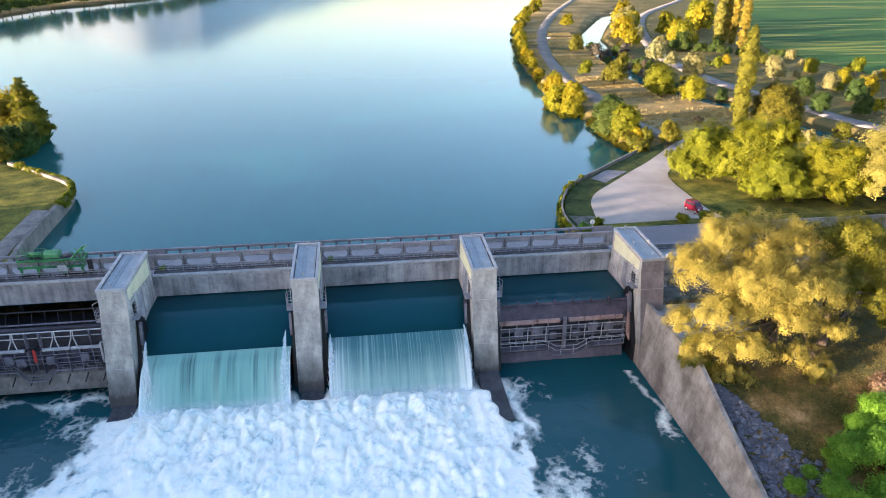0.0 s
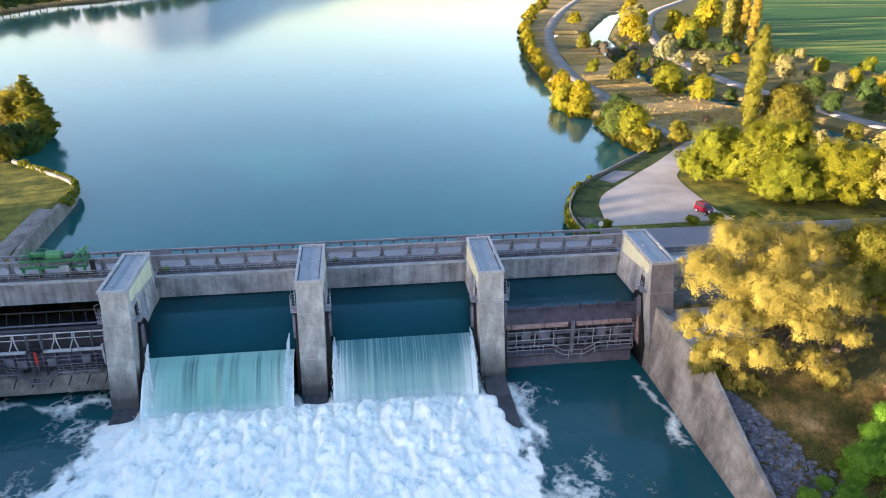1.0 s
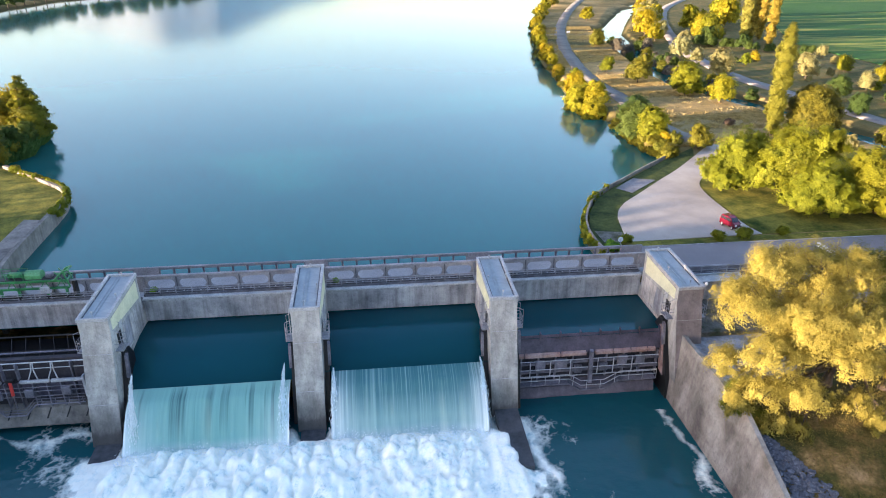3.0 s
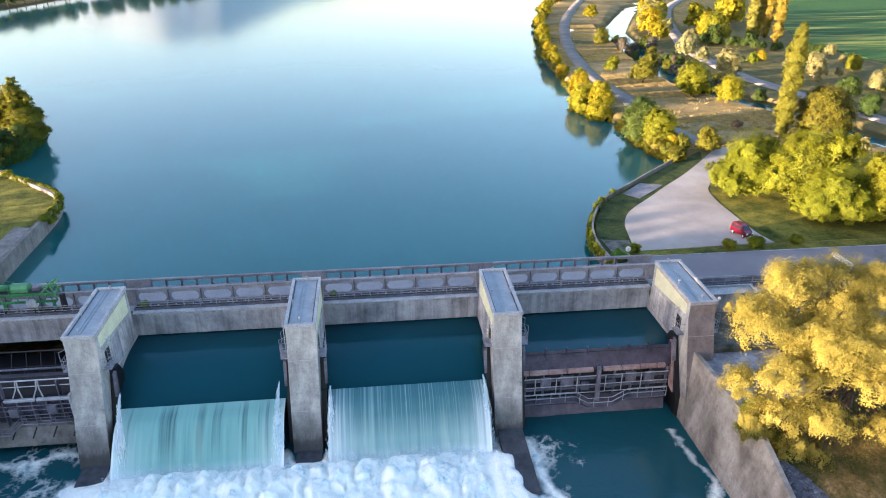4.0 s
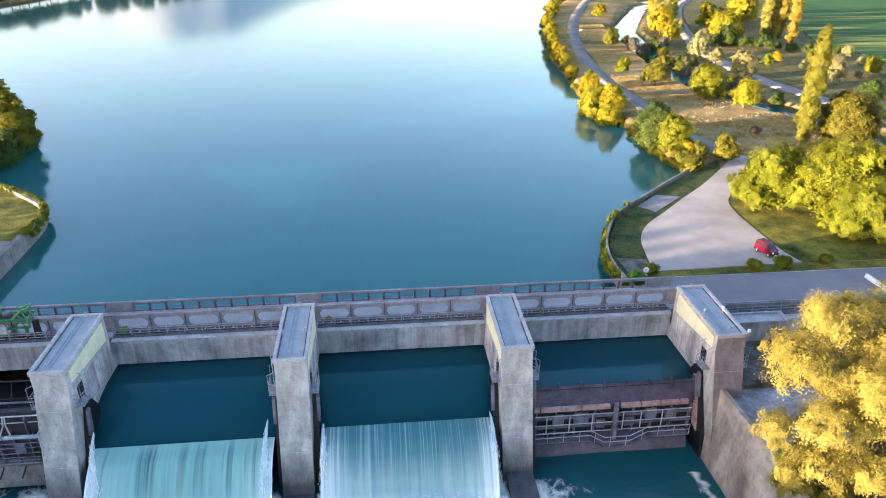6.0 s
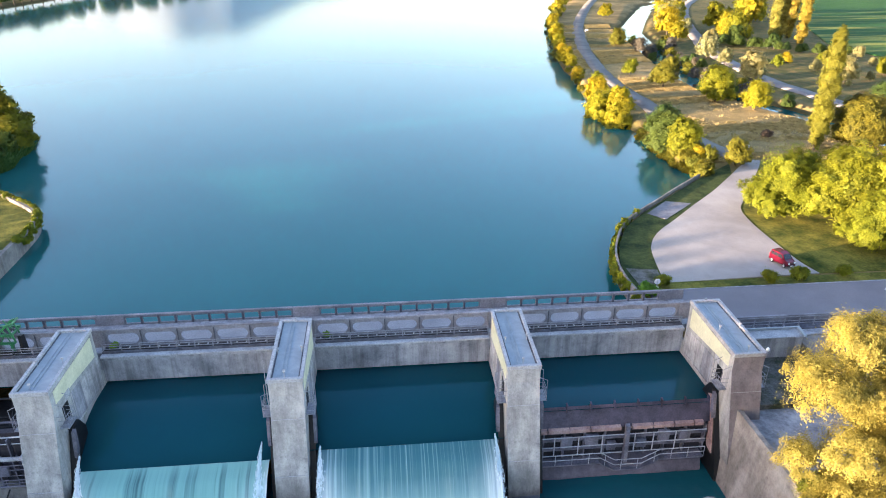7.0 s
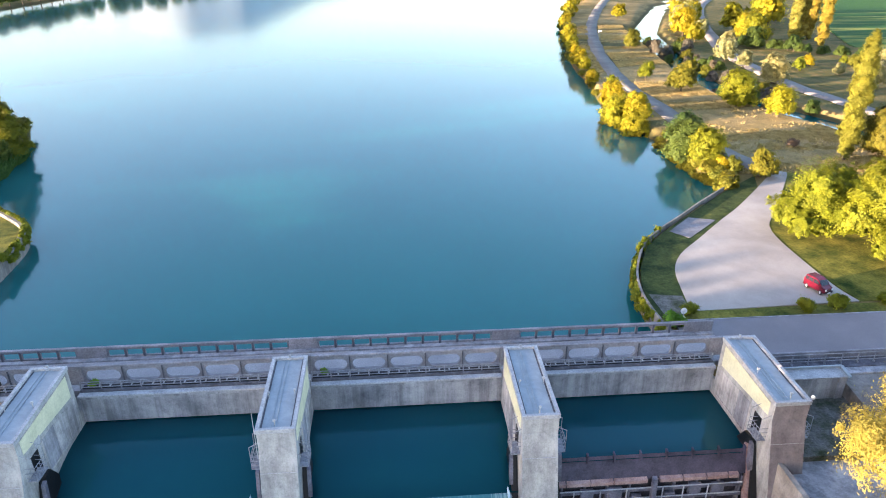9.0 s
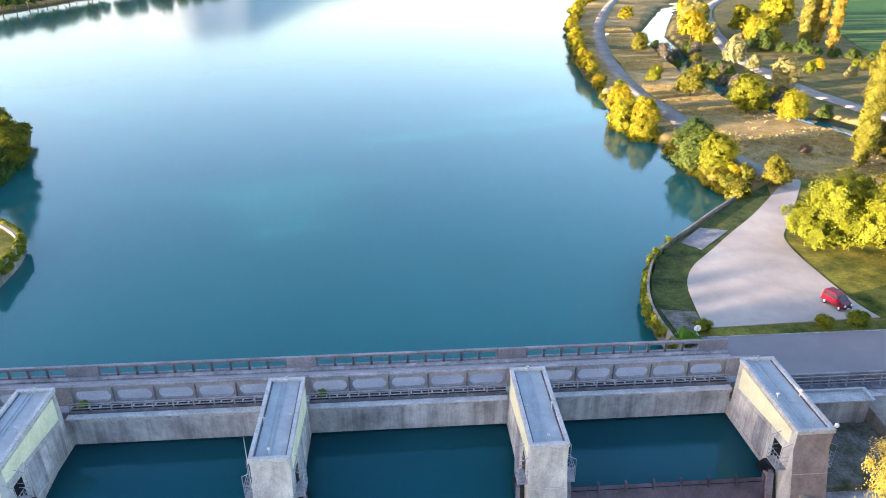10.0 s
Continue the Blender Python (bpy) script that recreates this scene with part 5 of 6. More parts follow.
def round_lobes(h, w, seed, n=9, low=0.2):
    """Uneven broad crown: a core and lobes round it."""
    rng = random.Random(seed)
    zc = h * (0.5 + low / 2)
    out = [(0, 0, zc, w * 0.30, w * 0.30, (h - h * low) * 0.36)]
    for k in range(n):
        a = 6.283 * k / n + rng.uniform(-0.4, 0.4)
        u = rng.uniform(0.12, 0.95)
        rr = w * 0.5 * math.sin(math.pi * (0.18 + 0.70 * u)) * rng.uniform(0.62, 0.85)
        s = w * rng.uniform(0.14, 0.21)
        out.append((math.cos(a) * rr, math.sin(a) * rr, h * low + (h * (1 - low) - s * 1.5) * u + s * 0.6, s, s, s * rng.uniform(0.75, 1.0)))
    out.append((rng.uniform(-0.1, 0.1) * w, rng.uniform(-0.1, 0.1) * w, h * 0.86, w * 0.17, w * 0.17, h * 0.13))
    return out


def put(first, x, y, z, scale, turn):
    """The first stands at its place; later ones are copies."""
    m = Matrix.LocRotScale((x, y, z), Euler((0, 0, turn)), None)
    if not first.get("placed"):
        first["placed"] = 1
        first.matrix_basis = m @ Matrix.Diagonal((scale, scale, scale, 1))
        return first
    keep = first.scale.copy()
    first.scale = (scale, scale, scale)
    ob = copy_thing(first, m)
    first.scale = keep
    del ob["placed"]
    return ob


def ground_at(x, y):
    return float(land_height(np.array([float(x)]), np.array([float(y)]))[0])


rt = random.Random(5)
# big golden willows on the bank below the barrage
W1_HIGH = [(-7.4, 0.6, 7.1, 2.5, 2.5, 2.4), (-4.6, 2.2, 9.3, 2.9, 2.8, 2.3), (-1.6, 2.6, 9.6, 2.7, 2.6, 2.1), (1.6, 1.8, 8.9, 2.5, 2.5, 2.1), (-8.2, 1.4, 8.0, 1.7, 1.7, 1.5), (3.4, 0.2, 6.6, 2.1, 2.1, 1.9)]
W1_BODY = [(-1.4, 0.9, 7.7, 3.2, 2.2, 1.6), (-4.6, 0.4, 6.9, 2.4, 2.2, 1.7), (-6.4, -1.6, 4.6, 2.6, 2.5, 1.9), (-3.4, -2.0, 6.8, 2.9, 2.8, 2.3), (0.2, -2.2, 7.0, 2.8, 2.7, 2.2), (2.6, -1.6, 5.6, 2.3, 2.2, 2.0), (0.2, 0.6, 5.2, 2.8, 2.8, 2.2), (-3.0, -0.6, 4.6, 2.8, 2.7, 2.2), (-1.0, -3.2, 4.6, 2.2, 2.1, 1.8)]
W1_SKIRT = [(-9.2, -0.8, 3.6, 1.7, 1.6, 1.3), (-8.8, -2.4, 1.4, 1.6, 1.5, 1.2), (-7.0, -2.8, 2.4, 2.0, 1.9, 1.5), (-6.4, -4.0, 0.2, 1.5, 1.4, 1.4), (-4.6, -3.6, 2.4, 2.1, 2.0, 1.6), (-5.0, -4.4, -0.2, 1.2, 1.1, 1.0), (0.6, -5.0, 0.4, 1.5, 1.4, 1.6), (-1.0, -4.4, 1.8, 1.4, 1.3, 1.2), (2.6, -3.6, 3.4, 1.5, 1.4, 1.2)]
willow = tree("willow_tree", "large golden-leaved willow leaning over the wing wall", W1_HIGH + W1_BODY + W1_SKIRT, 4.0, 0.42, 4200, 70, 0.080, 0.34, M_WILLOW, 11, 0.15, 0.22, boughs=30, tight=0.03, reach=0.5)
put(willow, 60.6, -8.3, ground_at(60.6, -8.3) - 0.1, 1.06, 0.0)
OVERHANG = [(-0.4, 0.0, 1.8, 1.5, 1.6, 1.2), (-1.4, -0.8, 0.9, 1.3, 1.3, 1.0), (0.6, 1.0, 1.4, 1.4, 1.4, 1.2), (-0.2, -1.8, 0.4, 1.2, 1.2, 0.9)]
overhang = tree("overhanging_bush", "grey-green bush hanging over the top of the wing wall", OVERHANG, 1.0, 0.12, 320, 90, 0.08, 0.34, M_OLIVE, 13, 0.2, 0.2, boughs=8, tight=0.1)
put(overhang, 52.9, -9.6, -5.6, 0.9, 0.0)
W2 = [(x + 3.4, y + 2.8, z, a, b, c) for x, y, z, a, b, c in ((0, 0, 6.8, 3.2, 3.2, 2.6), (-2.6, 2.2, 8.0, 2.6, 2.6, 2.2), (2.6, 2.0, 7.8, 2.6, 2.6, 2.2), (-2.6, -2.2, 5.8, 2.0, 1.9, 1.7), (2.8, -2.2, 5.2, 2.4, 2.2, 1.9), (0.2, -3.2, 4.8, 1.9, 1.8, 1.5), (0, 0.4, 9.0, 2.4, 2.4, 1.9), (4.8, -0.6, 3.8, 1.8, 1.8, 1.5), (1.8, -3.8, 3.0, 1.5, 1.4, 1.2))]
willow2 = tree("willow_tree", "shaded olive-green willow behind the golden one", W2, 4.6, 0.38, 1900, 56, 0.10, 0.34, M_OLIVE, 12, 0.15, 0.2, boughs=28, tight=0.03, reach=0.5)
put(willow2, 64.4, -9.8, ground_at(64.4, -9.8) - 0.1, 1.05, 0.0)

# spreading bright lime trees by the car park
LIME_CROWN = [(0, 0, 5.6, 4.4, 4.4, 4.6), (-3.4, 0.6, 4.2, 2.7, 2.7, 2.8), (3.4, 0.2, 4.4, 2.8, 2.8, 3.0), (0.4, 3.2, 4.8, 2.7, 2.7, 3.0), (0.2, -3.2, 4.0, 2.8, 2.8, 2.7), (-1.6, -1.4, 8.2, 2.1, 2.1, 1.9), (2.0, 1.0, 8.0, 2.0, 2.0, 1.8), (-3.6, -2.8, 3.6, 1.9, 1.9, 2.0), (3.4, -2.8, 3.4, 1.9, 1.9, 2.0)]
limes = [tree("lime_tree", "broad lime tree with bright yellow-green leaves", LIME_CROWN, 3.4, 0.34, 2100, 64, 0.11, 0.6, M_LIME, q, 0.13, group="limes by the car park", boughs=24, tight=0.03, reach=0.52) for q in (21, 22)]
for k, (x, y, q) in enumerate(((76.2, 35.0, 1.0), (82.4, 30.6, 1.2), (81.2, 23.8, 0.84), (88.2, 23.4, 1.02), (104, 24, 1.0))):
    put(limes[k % 2], x, y, LAND - 1.7 * q, q, k * 1.7)
blond = tree("ash_tree", "tall pale golden tree beside the road", LIME_CROWN, 3.4, 0.34, 1100, 80, 0.11, 0.5, M_WILLOW, 23, 0.16, boughs=13, tight=0.05, reach=0.42)
put(blond, 97.0, 20.2, LAND - 1.8, 1.45, 0.4)

# poplars
PL = [(0, 0, z, r, r, 2.2) for z, r in ((2.6, 0.9), (4.8, 1.25), (7.5, 1.4), (10.5, 1.5), (13, 1.5), (15.5, 1.45), (17.6, 1.2), (19.0, 0.8))]
PL += [(math.cos(k * 2.4) * 1.0, math.sin(k * 2.4) * 1.0, 4 + k * 1.35, 0.8, 0.8, 1.6) for k in range(10)]
poplar = tree("poplar_tree", "tall slender poplar with golden-green leaves", PL, 15, 0.3, 1500, 56, 0.13, 0.6, M_POPLAR, 31, 0.28, group="poplars", boughs=24, tight=0.06)
poplar_gold = tree("poplar_tree", "tall slender poplar with golden leaves", PL, 15, 0.3, 520, 44, 0.24, 0.6, M_POPGOLD, 32, 0.34, group="poplars")
for k, (x, y, s) in enumerate(((97.0, 61.5, 0.95), (160.5, 186, 1.05), (164.0, 188, 1.05), (167.5, 181, 1.0), (172, 196, 1.1))):
    put(poplar if k == 0 else poplar_gold, x, y, ground_at(x, y) - (0.5 if k == 0 else 2.0), s, k * 1.1)

# dense egg-shaped tree beside the poplar
EGG = [(0, 0, 4.2, 3.7, 3.7, 3.9), (0.5, 0.2, 2.4, 3.6, 3.5, 2.2), (-0.6, 0.4, 5.8, 2.2, 2.3, 2.1), (0.2, -0.2, 3.6, 2.9, 2.9, 3.0)]
egg_tree = tree("round_tree", "dense egg-shaped tree with gold-tipped olive leaves", EGG, 2.4, 0.24, 2100, 40, 0.14, 0.6, M_EGG, 57, 0.11, boughs=60, tight=0.018, reach=0.22)
put(egg_tree, 104.2, 61.0, ground_at(104.2, 61.0) - 0.3, 1.2, 0.3)

# small rounded meadow trees
rounds = {}
for key, mat, lab in (("olive", M_OLIVE, "rounded dark olive-green tree standing in the dry meadow"), ("lime", M_LIME, "rounded yellow-green tree standing in the dry meadow"), ("gold", M_GOLD, "golden-leaved bushy tree on the grassy bank"), ("pale", M_PALE, "pale blond-leaved tree beside the drainage channel"), ("dark", M_DARKG, "dark green bushy tree at the water's edge"), ("grey", M_GREYB, "grey leafless bush beside the drainage channel")):
    kind = "round_tree" if key in ("olive", "lime") else key + "_tree"
    egg = [(0, 0, 4.2, 3.7, 3.7, 3.9), (0.5, 0.2, 2.4, 3.6, 3.5, 2.2), (-0.6, 0.4, 5.8, 2.2, 2.3, 2.1)]
    loose = [(0, 0, 3.8, 3.1, 3.1, 3.4), (-1.6, 0.4, 2.6, 2.3, 2.2, 2.3), (1.7, -0.4, 2.8, 2.2, 2.3, 2.5), (0.3, 1.4, 5.4, 2.0, 1.9, 2.0), (-0.6, -1.6, 2.2, 2.1, 2.0, 2.0), (1.2, 0.9, 6.2, 1.3, 1.3, 1.4)]
    rounds[key] = []
    for fine in (True, False):
        for q in range(2):
            form = egg if (q == 0) == (key != "gold") else loose
            rounds[key].append(tree(kind, lab, form, 2.4, 0.2, 640 if fine else 300, 24 if fine else 14, 0.19 if fine else 0.34, 0.6, mat, 50 + q + len(key) + 10 * fine, 0.13 if fine else 0.16, group=key + " trees on the far bank", boughs=26 if form is egg else 16, tight=0.045))
# places of the small trees: kind, x, y, scale, variant
MEADOW_TREES = [("olive", 104.4, 182, 0.75, 0), ("lime", 89.8, 129.5, 0.62, 1), ("olive", 92.2, 113.5, 1.02, 1), ("lime", 97.5, 98, 1.0, 0), ("gold", 101.6, 89.2, 0.78, 1), ("grey", 107, 168, 0.6, 0), ("dark", 101, 111, 0.5, 1), ("grey", 110, 148, 0.5, 0), ("pale", 104, 50, 0.4, 1), ("gold", 99, 52, 0.45, 0)]
BANK_NEAR_TREES = [("gold", 71.5, 85, 0.85, 0), ("gold", 70.5, 92, 0.95, 1), ("gold", 73.5, 90, 0.8, 0), ("gold", 71.8, 99, 0.75, 1), ("dark", 73, 66, 0.95, 0), ("dark", 74.2, 70.5, 0.85, 1), ("lime", 74.0, 60.6, 0.78, 0), ("olive", 76.6, 56.5, 0.36, 1), ("gold", 75.2, 57.6, 0.34, 0), ("olive", 79.6, 54.4, 0.55, 0), ("gold", 74.5, 109, 0.7, 0), ("lime", 77.5, 114, 0.75, 1), ("gold", 75.8, 128, 0.72, 1), ("gold", 77.5, 134, 0.7, 0), ("gold", 78.5, 143, 0.8, 1)]
BANK_FAR_TREES = [("gold", 79.0, 152, 0.9, 0), ("gold", 80.5, 161, 0.95, 1), ("gold", 82.5, 171, 0.9, 0), ("gold", 84.5, 181, 1.0, 1), ("gold", 86.5, 190, 1.0, 0), ("gold", 88.5, 199, 1.0, 1), ("gold", 91, 210, 1.0, 0), ("olive", 94, 226, 1.0, 0), ("gold", 97.5, 240, 1.1, 1), ("gold", 103, 256, 1.1, 0), ("olive", 108, 272, 1.1, 1), ("gold", 113, 289, 1.1, 0), ("gold", 116, 305, 1.2, 1), ("gold", 125, 330, 1.3, 0), ("olive", 136, 355, 1.3, 1), ("gold", 146, 385, 1.4, 0), ("gold", 152, 415, 1.4, 1)]
CHANNEL_SIDE_TREES = [("pale", 122, 154, 0.85, 0), ("pale", 122, 143, 0.65, 1), ("pale", 118, 121, 0.92, 0), ("gold", 130.5, 194, 0.9, 0), ("gold", 133, 210, 1.3, 1), ("pale", 137, 221, 1.3, 0), ("gold", 142, 236, 1.35, 0), ("pale", 136, 203, 0.9, 1), ("gold", 129, 271, 0.9, 0), ("grey", 112, 172, 0.7, 1), ("grey", 113, 158, 0.5, 1), ("dark", 130, 90, 0.7, 0), ("dark", 124, 75, 0.6, 0), ("dark", 130, 70, 0.6, 1), ("olive", 112, 52, 0.45, 0), ("olive", 121, 46, 0.5, 1)]
BEYOND_TREES = [("gold", 150, 244, 1.3, 0), ("pale", 158, 268, 1.4, 1), ("gold", 166, 293, 1.5, 0), ("gold", 142, 228, 1.2, 1), ("lime", 148, 187, 1.3, 0), ("lime", 155, 216, 1.5, 1), ("gold", 150, 197, 1.2, 1), ("dark", 143, 178, 0.9, 0), ("dark", 152, 170, 0.7, 1), ("pale", 133, 176, 0.8, 1), ("gold", 176, 230, 1.6, 0), ("gold", 186, 248, 1.7, 1), ("lime", 196, 270, 1.6, 0)]
BEHIND_ROAD_TREES = [("pale", 138.5, 115, 0.9, 1), ("lime", 155, 123, 0.6, 0), ("gold", 151, 104, 0.6, 1), ("lime", 168, 121, 0.7, 1), ("gold", 160, 96, 0.7, 0), ("pale", 143, 98, 0.6, 0), ("dark", 138, 82, 0.8, 1), ("dark", 138, 64, 0.7, 0), ("gold", 135, 72, 0.5, 0), ("gold", 145, 88, 0.7, 1)]
ISLE_TREES = [("olive", -42.5, 79.5, 0.8, 0), ("gold", -44, 85, 0.9, 1), ("dark", -35.2, 71.0, 0.5, 0), ("dark", -34.9, 67.4, 0.42, 1), ("dark", -36.8, 64.2, 0.5, 0), ("dark", -38.6, 61.4, 0.8, 1), ("dark", -35.0, 58.6, 0.85, 1), ("olive", -33.9, 56.4, 0.6, 0), ("dark", -36.4, 68.0, 0.5, 0), ("dark", -38.2, 66.0, 0.5, 1), ("dark", -40.5, 64.5, 0.45, 0), ("olive", -42.0, 60.5, 0.5, 1)]
PLACES = MEADOW_TREES + BANK_NEAR_TREES + BANK_FAR_TREES + CHANNEL_SIDE_TREES + BEYOND_TREES + BEHIND_ROAD_TREES + ISLE_TREES
scrub = random.Random(15)
for k in range(34):
    x, y = scrub.uniform(132, 172), scrub.uniform(72, 150)
    PLACES.append((scrub.choice(("olive", "gold", "dark", "pale", "lime")), x, y, scrub.uniform(0.22, 0.5), k % 2))
# grey and olive thicket on both sides of the drainage channel, open where the water shows
line = [(x, y) for x, y in CHANNEL if 60 < y < 340][::-1]
for k in range(46):
    y = 96 + k * 2.4
    if y > 196 or 121 < y < 127:
        continue
    x = float(np.interp(y, [b for _, b in line], [a for a, _ in line])) + scrub.choice((-1, 1, 1)) * scrub.uniform(2.6, 6.0)
    PLACES.append((scrub.choice(("grey", "grey", "olive", "dark")), x, y, scrub.uniform(0.28, 0.52), k % 2))
# low dark hedge at the foot of the far poplars
for k in range(14):
    PLACES.append(("dark", 141 + k * 1.9, 181 - k * 2.1 + scrub.uniform(-1.5, 1.5), scrub.uniform(0.35, 0.5), k % 2))
for key, x, y, s, q in PLACES:
    off = x - float(shore(SHORE_R, y))
    if y > 100 and 0 < off < 9:
        s, x = s * rt.uniform(0.5, 0.78), x - 0.25 * off
    put(rounds[key][q + (2 if y > 150 or s < 0.6 else 0)], x, y, ground_at(x, y) - 0.1, s, rt.uniform(0, 6.28))

for made in [t for kinds in rounds.values() for t in kinds if not t.get("placed")]:
    for ob in (*made.children_recursive, made):
        bpy.data.objects.remove(ob)

# unseen trees added on the left bank to shade barrage, lake and meadow
wood = tree("wood_tree", "unseen dense green tree added on the left bank to cast shade", round_lobes(20, 13, 91, 20, 0.0), 9, 0.5, 270, 12, 1.5, 0.75, M_DARKG, 92, 0.34, group="left-bank wood")
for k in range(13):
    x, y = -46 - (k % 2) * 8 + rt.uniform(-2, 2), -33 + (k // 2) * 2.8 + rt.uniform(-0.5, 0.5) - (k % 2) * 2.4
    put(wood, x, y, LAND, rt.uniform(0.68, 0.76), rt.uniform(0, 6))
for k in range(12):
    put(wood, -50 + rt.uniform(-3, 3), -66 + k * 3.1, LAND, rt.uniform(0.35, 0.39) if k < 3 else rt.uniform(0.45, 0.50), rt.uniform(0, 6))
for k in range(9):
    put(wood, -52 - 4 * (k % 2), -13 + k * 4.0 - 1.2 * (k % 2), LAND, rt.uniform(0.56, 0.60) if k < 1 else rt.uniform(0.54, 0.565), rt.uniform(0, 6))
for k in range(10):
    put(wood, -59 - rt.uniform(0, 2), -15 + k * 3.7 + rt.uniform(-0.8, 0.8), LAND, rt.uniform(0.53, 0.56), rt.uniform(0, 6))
# unseen high crowns added to shade the lake; bare stems let low sun reach the lawn
high_shade_tree = tree("plantation_tree", "unseen tree with a high crown on a bare stem, added to cast shade", round_lobes(16, 8, 95, 14, 0.42), 8, 0.3, 300, 14, 0.9, 0.75, M_DARKG, 96, 0.34, group="left-bank plantation")
for k in range(16):
    put(high_shade_tree, -52 - 3 * (k % 2) + rt.uniform(-1, 1), 21 + k * 2.6, LAND, rt.uniform(0.66, 0.74), rt.uniform(0, 6))
# more unseen shade casters, sized so their shadows cross the lake
for k in range(44):
    y = 88 + k * 5.4
    x = float(shore(SHORE_L, y)) - 16 - rt.uniform(0, 3)
    tall = float(np.interp(y, [88, 125, 200, 330], [0.72, 1.0, 1.30, 1.52]))
    put(wood, x, y, LAND, tall, rt.uniform(0, 6))
    put(wood, x - 9 - rt.uniform(0, 4), y + 2.7 + rt.uniform(-1, 1), LAND, tall * rt.uniform(1.02, 1.1), rt.uniform(0, 6))
# far left bank
for k in range(44):
    y = 345 + k * 12
    x = float(shore(SHORE_L, y)) - 9 - rt.uniform(0, 5)
    put(rounds["dark"][2 + k % 2], x, y, ground_at(x, y) - 0.2, rt.uniform(1.2, 1.9), rt.uniform(0, 6))


# ---- left isle: feathery pointed tree ----
CON = [(0, 0, 1.2 + k * 1.15, 3.3 - 0.36 * k, 3.3 - 0.36 * k, 1.1) for k in range(8)]
CON += [(math.cos(k * 2.1) * (2.9 - k * 0.26), math.sin(k * 2.1) * (2.9 - k * 0.26), 1.6 + k * 0.85, 1.0, 1.0, 0.8) for k in range(9)]
cypress = tree("cypress_tree", "feathery pointed golden-green tree on the reservoir bank", CON, 8, 0.3, 700, 60, 0.20, 0.30, M_CONIFER, 71, 0.26, boughs=10, tight=0.08)
put(cypress, -36.6, 76.0, LAND - 0.6, 1.12, 0.0)


# ---- shrubs ----
def shrub(name, label, mat, seed, h=1.8, w=2.2, leaf=0.13, n=90):
    return tree(name, label, [(0, 0, h * 0.45, w * 0.4, w * 0.4, h * 0.45), (w * 0.25, 0.1, h * 0.4, w * 0.25, w * 0.25, h * 0.35), (-w * 0.25, -0.1, h * 0.5, w * 0.24, w * 0.26, h * 0.38), (0.05, w * 0.22, h * 0.55, w * 0.22, w * 0.22, h * 0.4)], h * 0.4, 0.05, n, 40, leaf, 0.55, mat, seed, 0.4, category="shrub")


bush = shrub("roadside_bush", "small yellow-green bush on the grass verge", M_LIME, 81)
for x, y, k in ((64.0, 17.0, 0.75), (67.3, 17.3, 0.8), (72.3, 17.6, 0.7), (52.9, 17.2, 0.7)):
    put(bush, x, y, LAND, k, x)
weed = shrub("ledge_weed", "tuft of green weeds growing on the bridge ledge", M_FRESH, 85, 0.5, 0.7, 0.07, 50)
for x, y in ((3.2, 9.1), (20.4, 9.1)):
    put(weed, x, y, -2.5, 1.0, x)
green = shrub("green_shrub", "lush fresh-green shrub on the stony bank", M_FRESH, 82, 2.6, 3.4, 0.11, 300)
for x, y, k in ((59.4, -21.0, 0.9), (61.5, -21.5, 1.1), (54.0, -22.6, 0.45), (56.7, -23.4, 0.7), (53.0, -24.8, 0.6), (58.0, -21.8, 0.5), (57.2, -25.4, 0.9), (55.0, -26.6, 0.8), (59.8, -24.8, 1.0), (62.8, -24.4, 1.1), (65.2, -21.8, 1.1), (55.8, -21.6, 0.35), (58.0, -20.6, 0.35), (61.4, -19.2, 0.7), (63.4, -18.4, 0.9)):
    put(green, x, y, ground_at(x, y) - 0.1, k, x * 3)
reed = shrub("bank_shrub", "low olive shrub along the water's edge", M_OLIVE, 83, 2.0, 3.4, 0.2, 70)
for k in range(34):
    y = 53 + k * 8.0 + rt.uniform(-1, 1)
    x = float(shore(SHORE_R, y)) + rt.uniform(0.5, 1.6)
    put(reed, x, y, ground_at(x, y) - 0.2, rt.uniform(0.5, 0.95) * (1 + k * 0.02), rt.uniform(0, 6))
for k in range(16):
    y = 50.5 + k * 1.1
    x = float(shore(SHORE_R, y)) + rt.uniform(0.6, 1.4)
    put(reed, x, y, ground_at(x, y) - 0.2, rt.uniform(0.7, 1.0), rt.uniform(0, 6))
for k in range(18):
    y = 51.5 + k * 1.5
    x = float(shore(SHORE_R, y)) + rt.uniform(-0.2, 0.7)
    put(reed, x, y, max(ground_at(x, y), WU) - 0.2, rt.uniform(0.5, 0.8), rt.uniform(0, 6))
for k in range(14):
    y = 60.5 + k * 2.6
    x = float(shore(SHORE_L, y)) - rt.uniform(1.2, 2.2)
    put(reed, x, y, ground_at(x, y) - 0.2, rt.uniform(0.7, 1.05), rt.uniform(0, 6))
corner_bush = shrub("corner_bush", "lush green bush at the quay corner", M_FRESH, 86, 1.2, 1.7, 0.09, 120)
for x, y, k in ((50.75, 15.6, 1.0), (51.5, 15.4, 0.7)):
    put(corner_bush, x, y, LAND, k, x)
brown = shrub("withered_bush", "withered pinkish-brown bush standing in rough grass", M_WITHER, 84, 1.8, 3.0, 0.14, 90)
for x, y, k in ((65.6, -16.2, 0.9), (93.0, 69.0, 0.75)):
    put(brown, x, y, ground_at(x, y), k, 0)


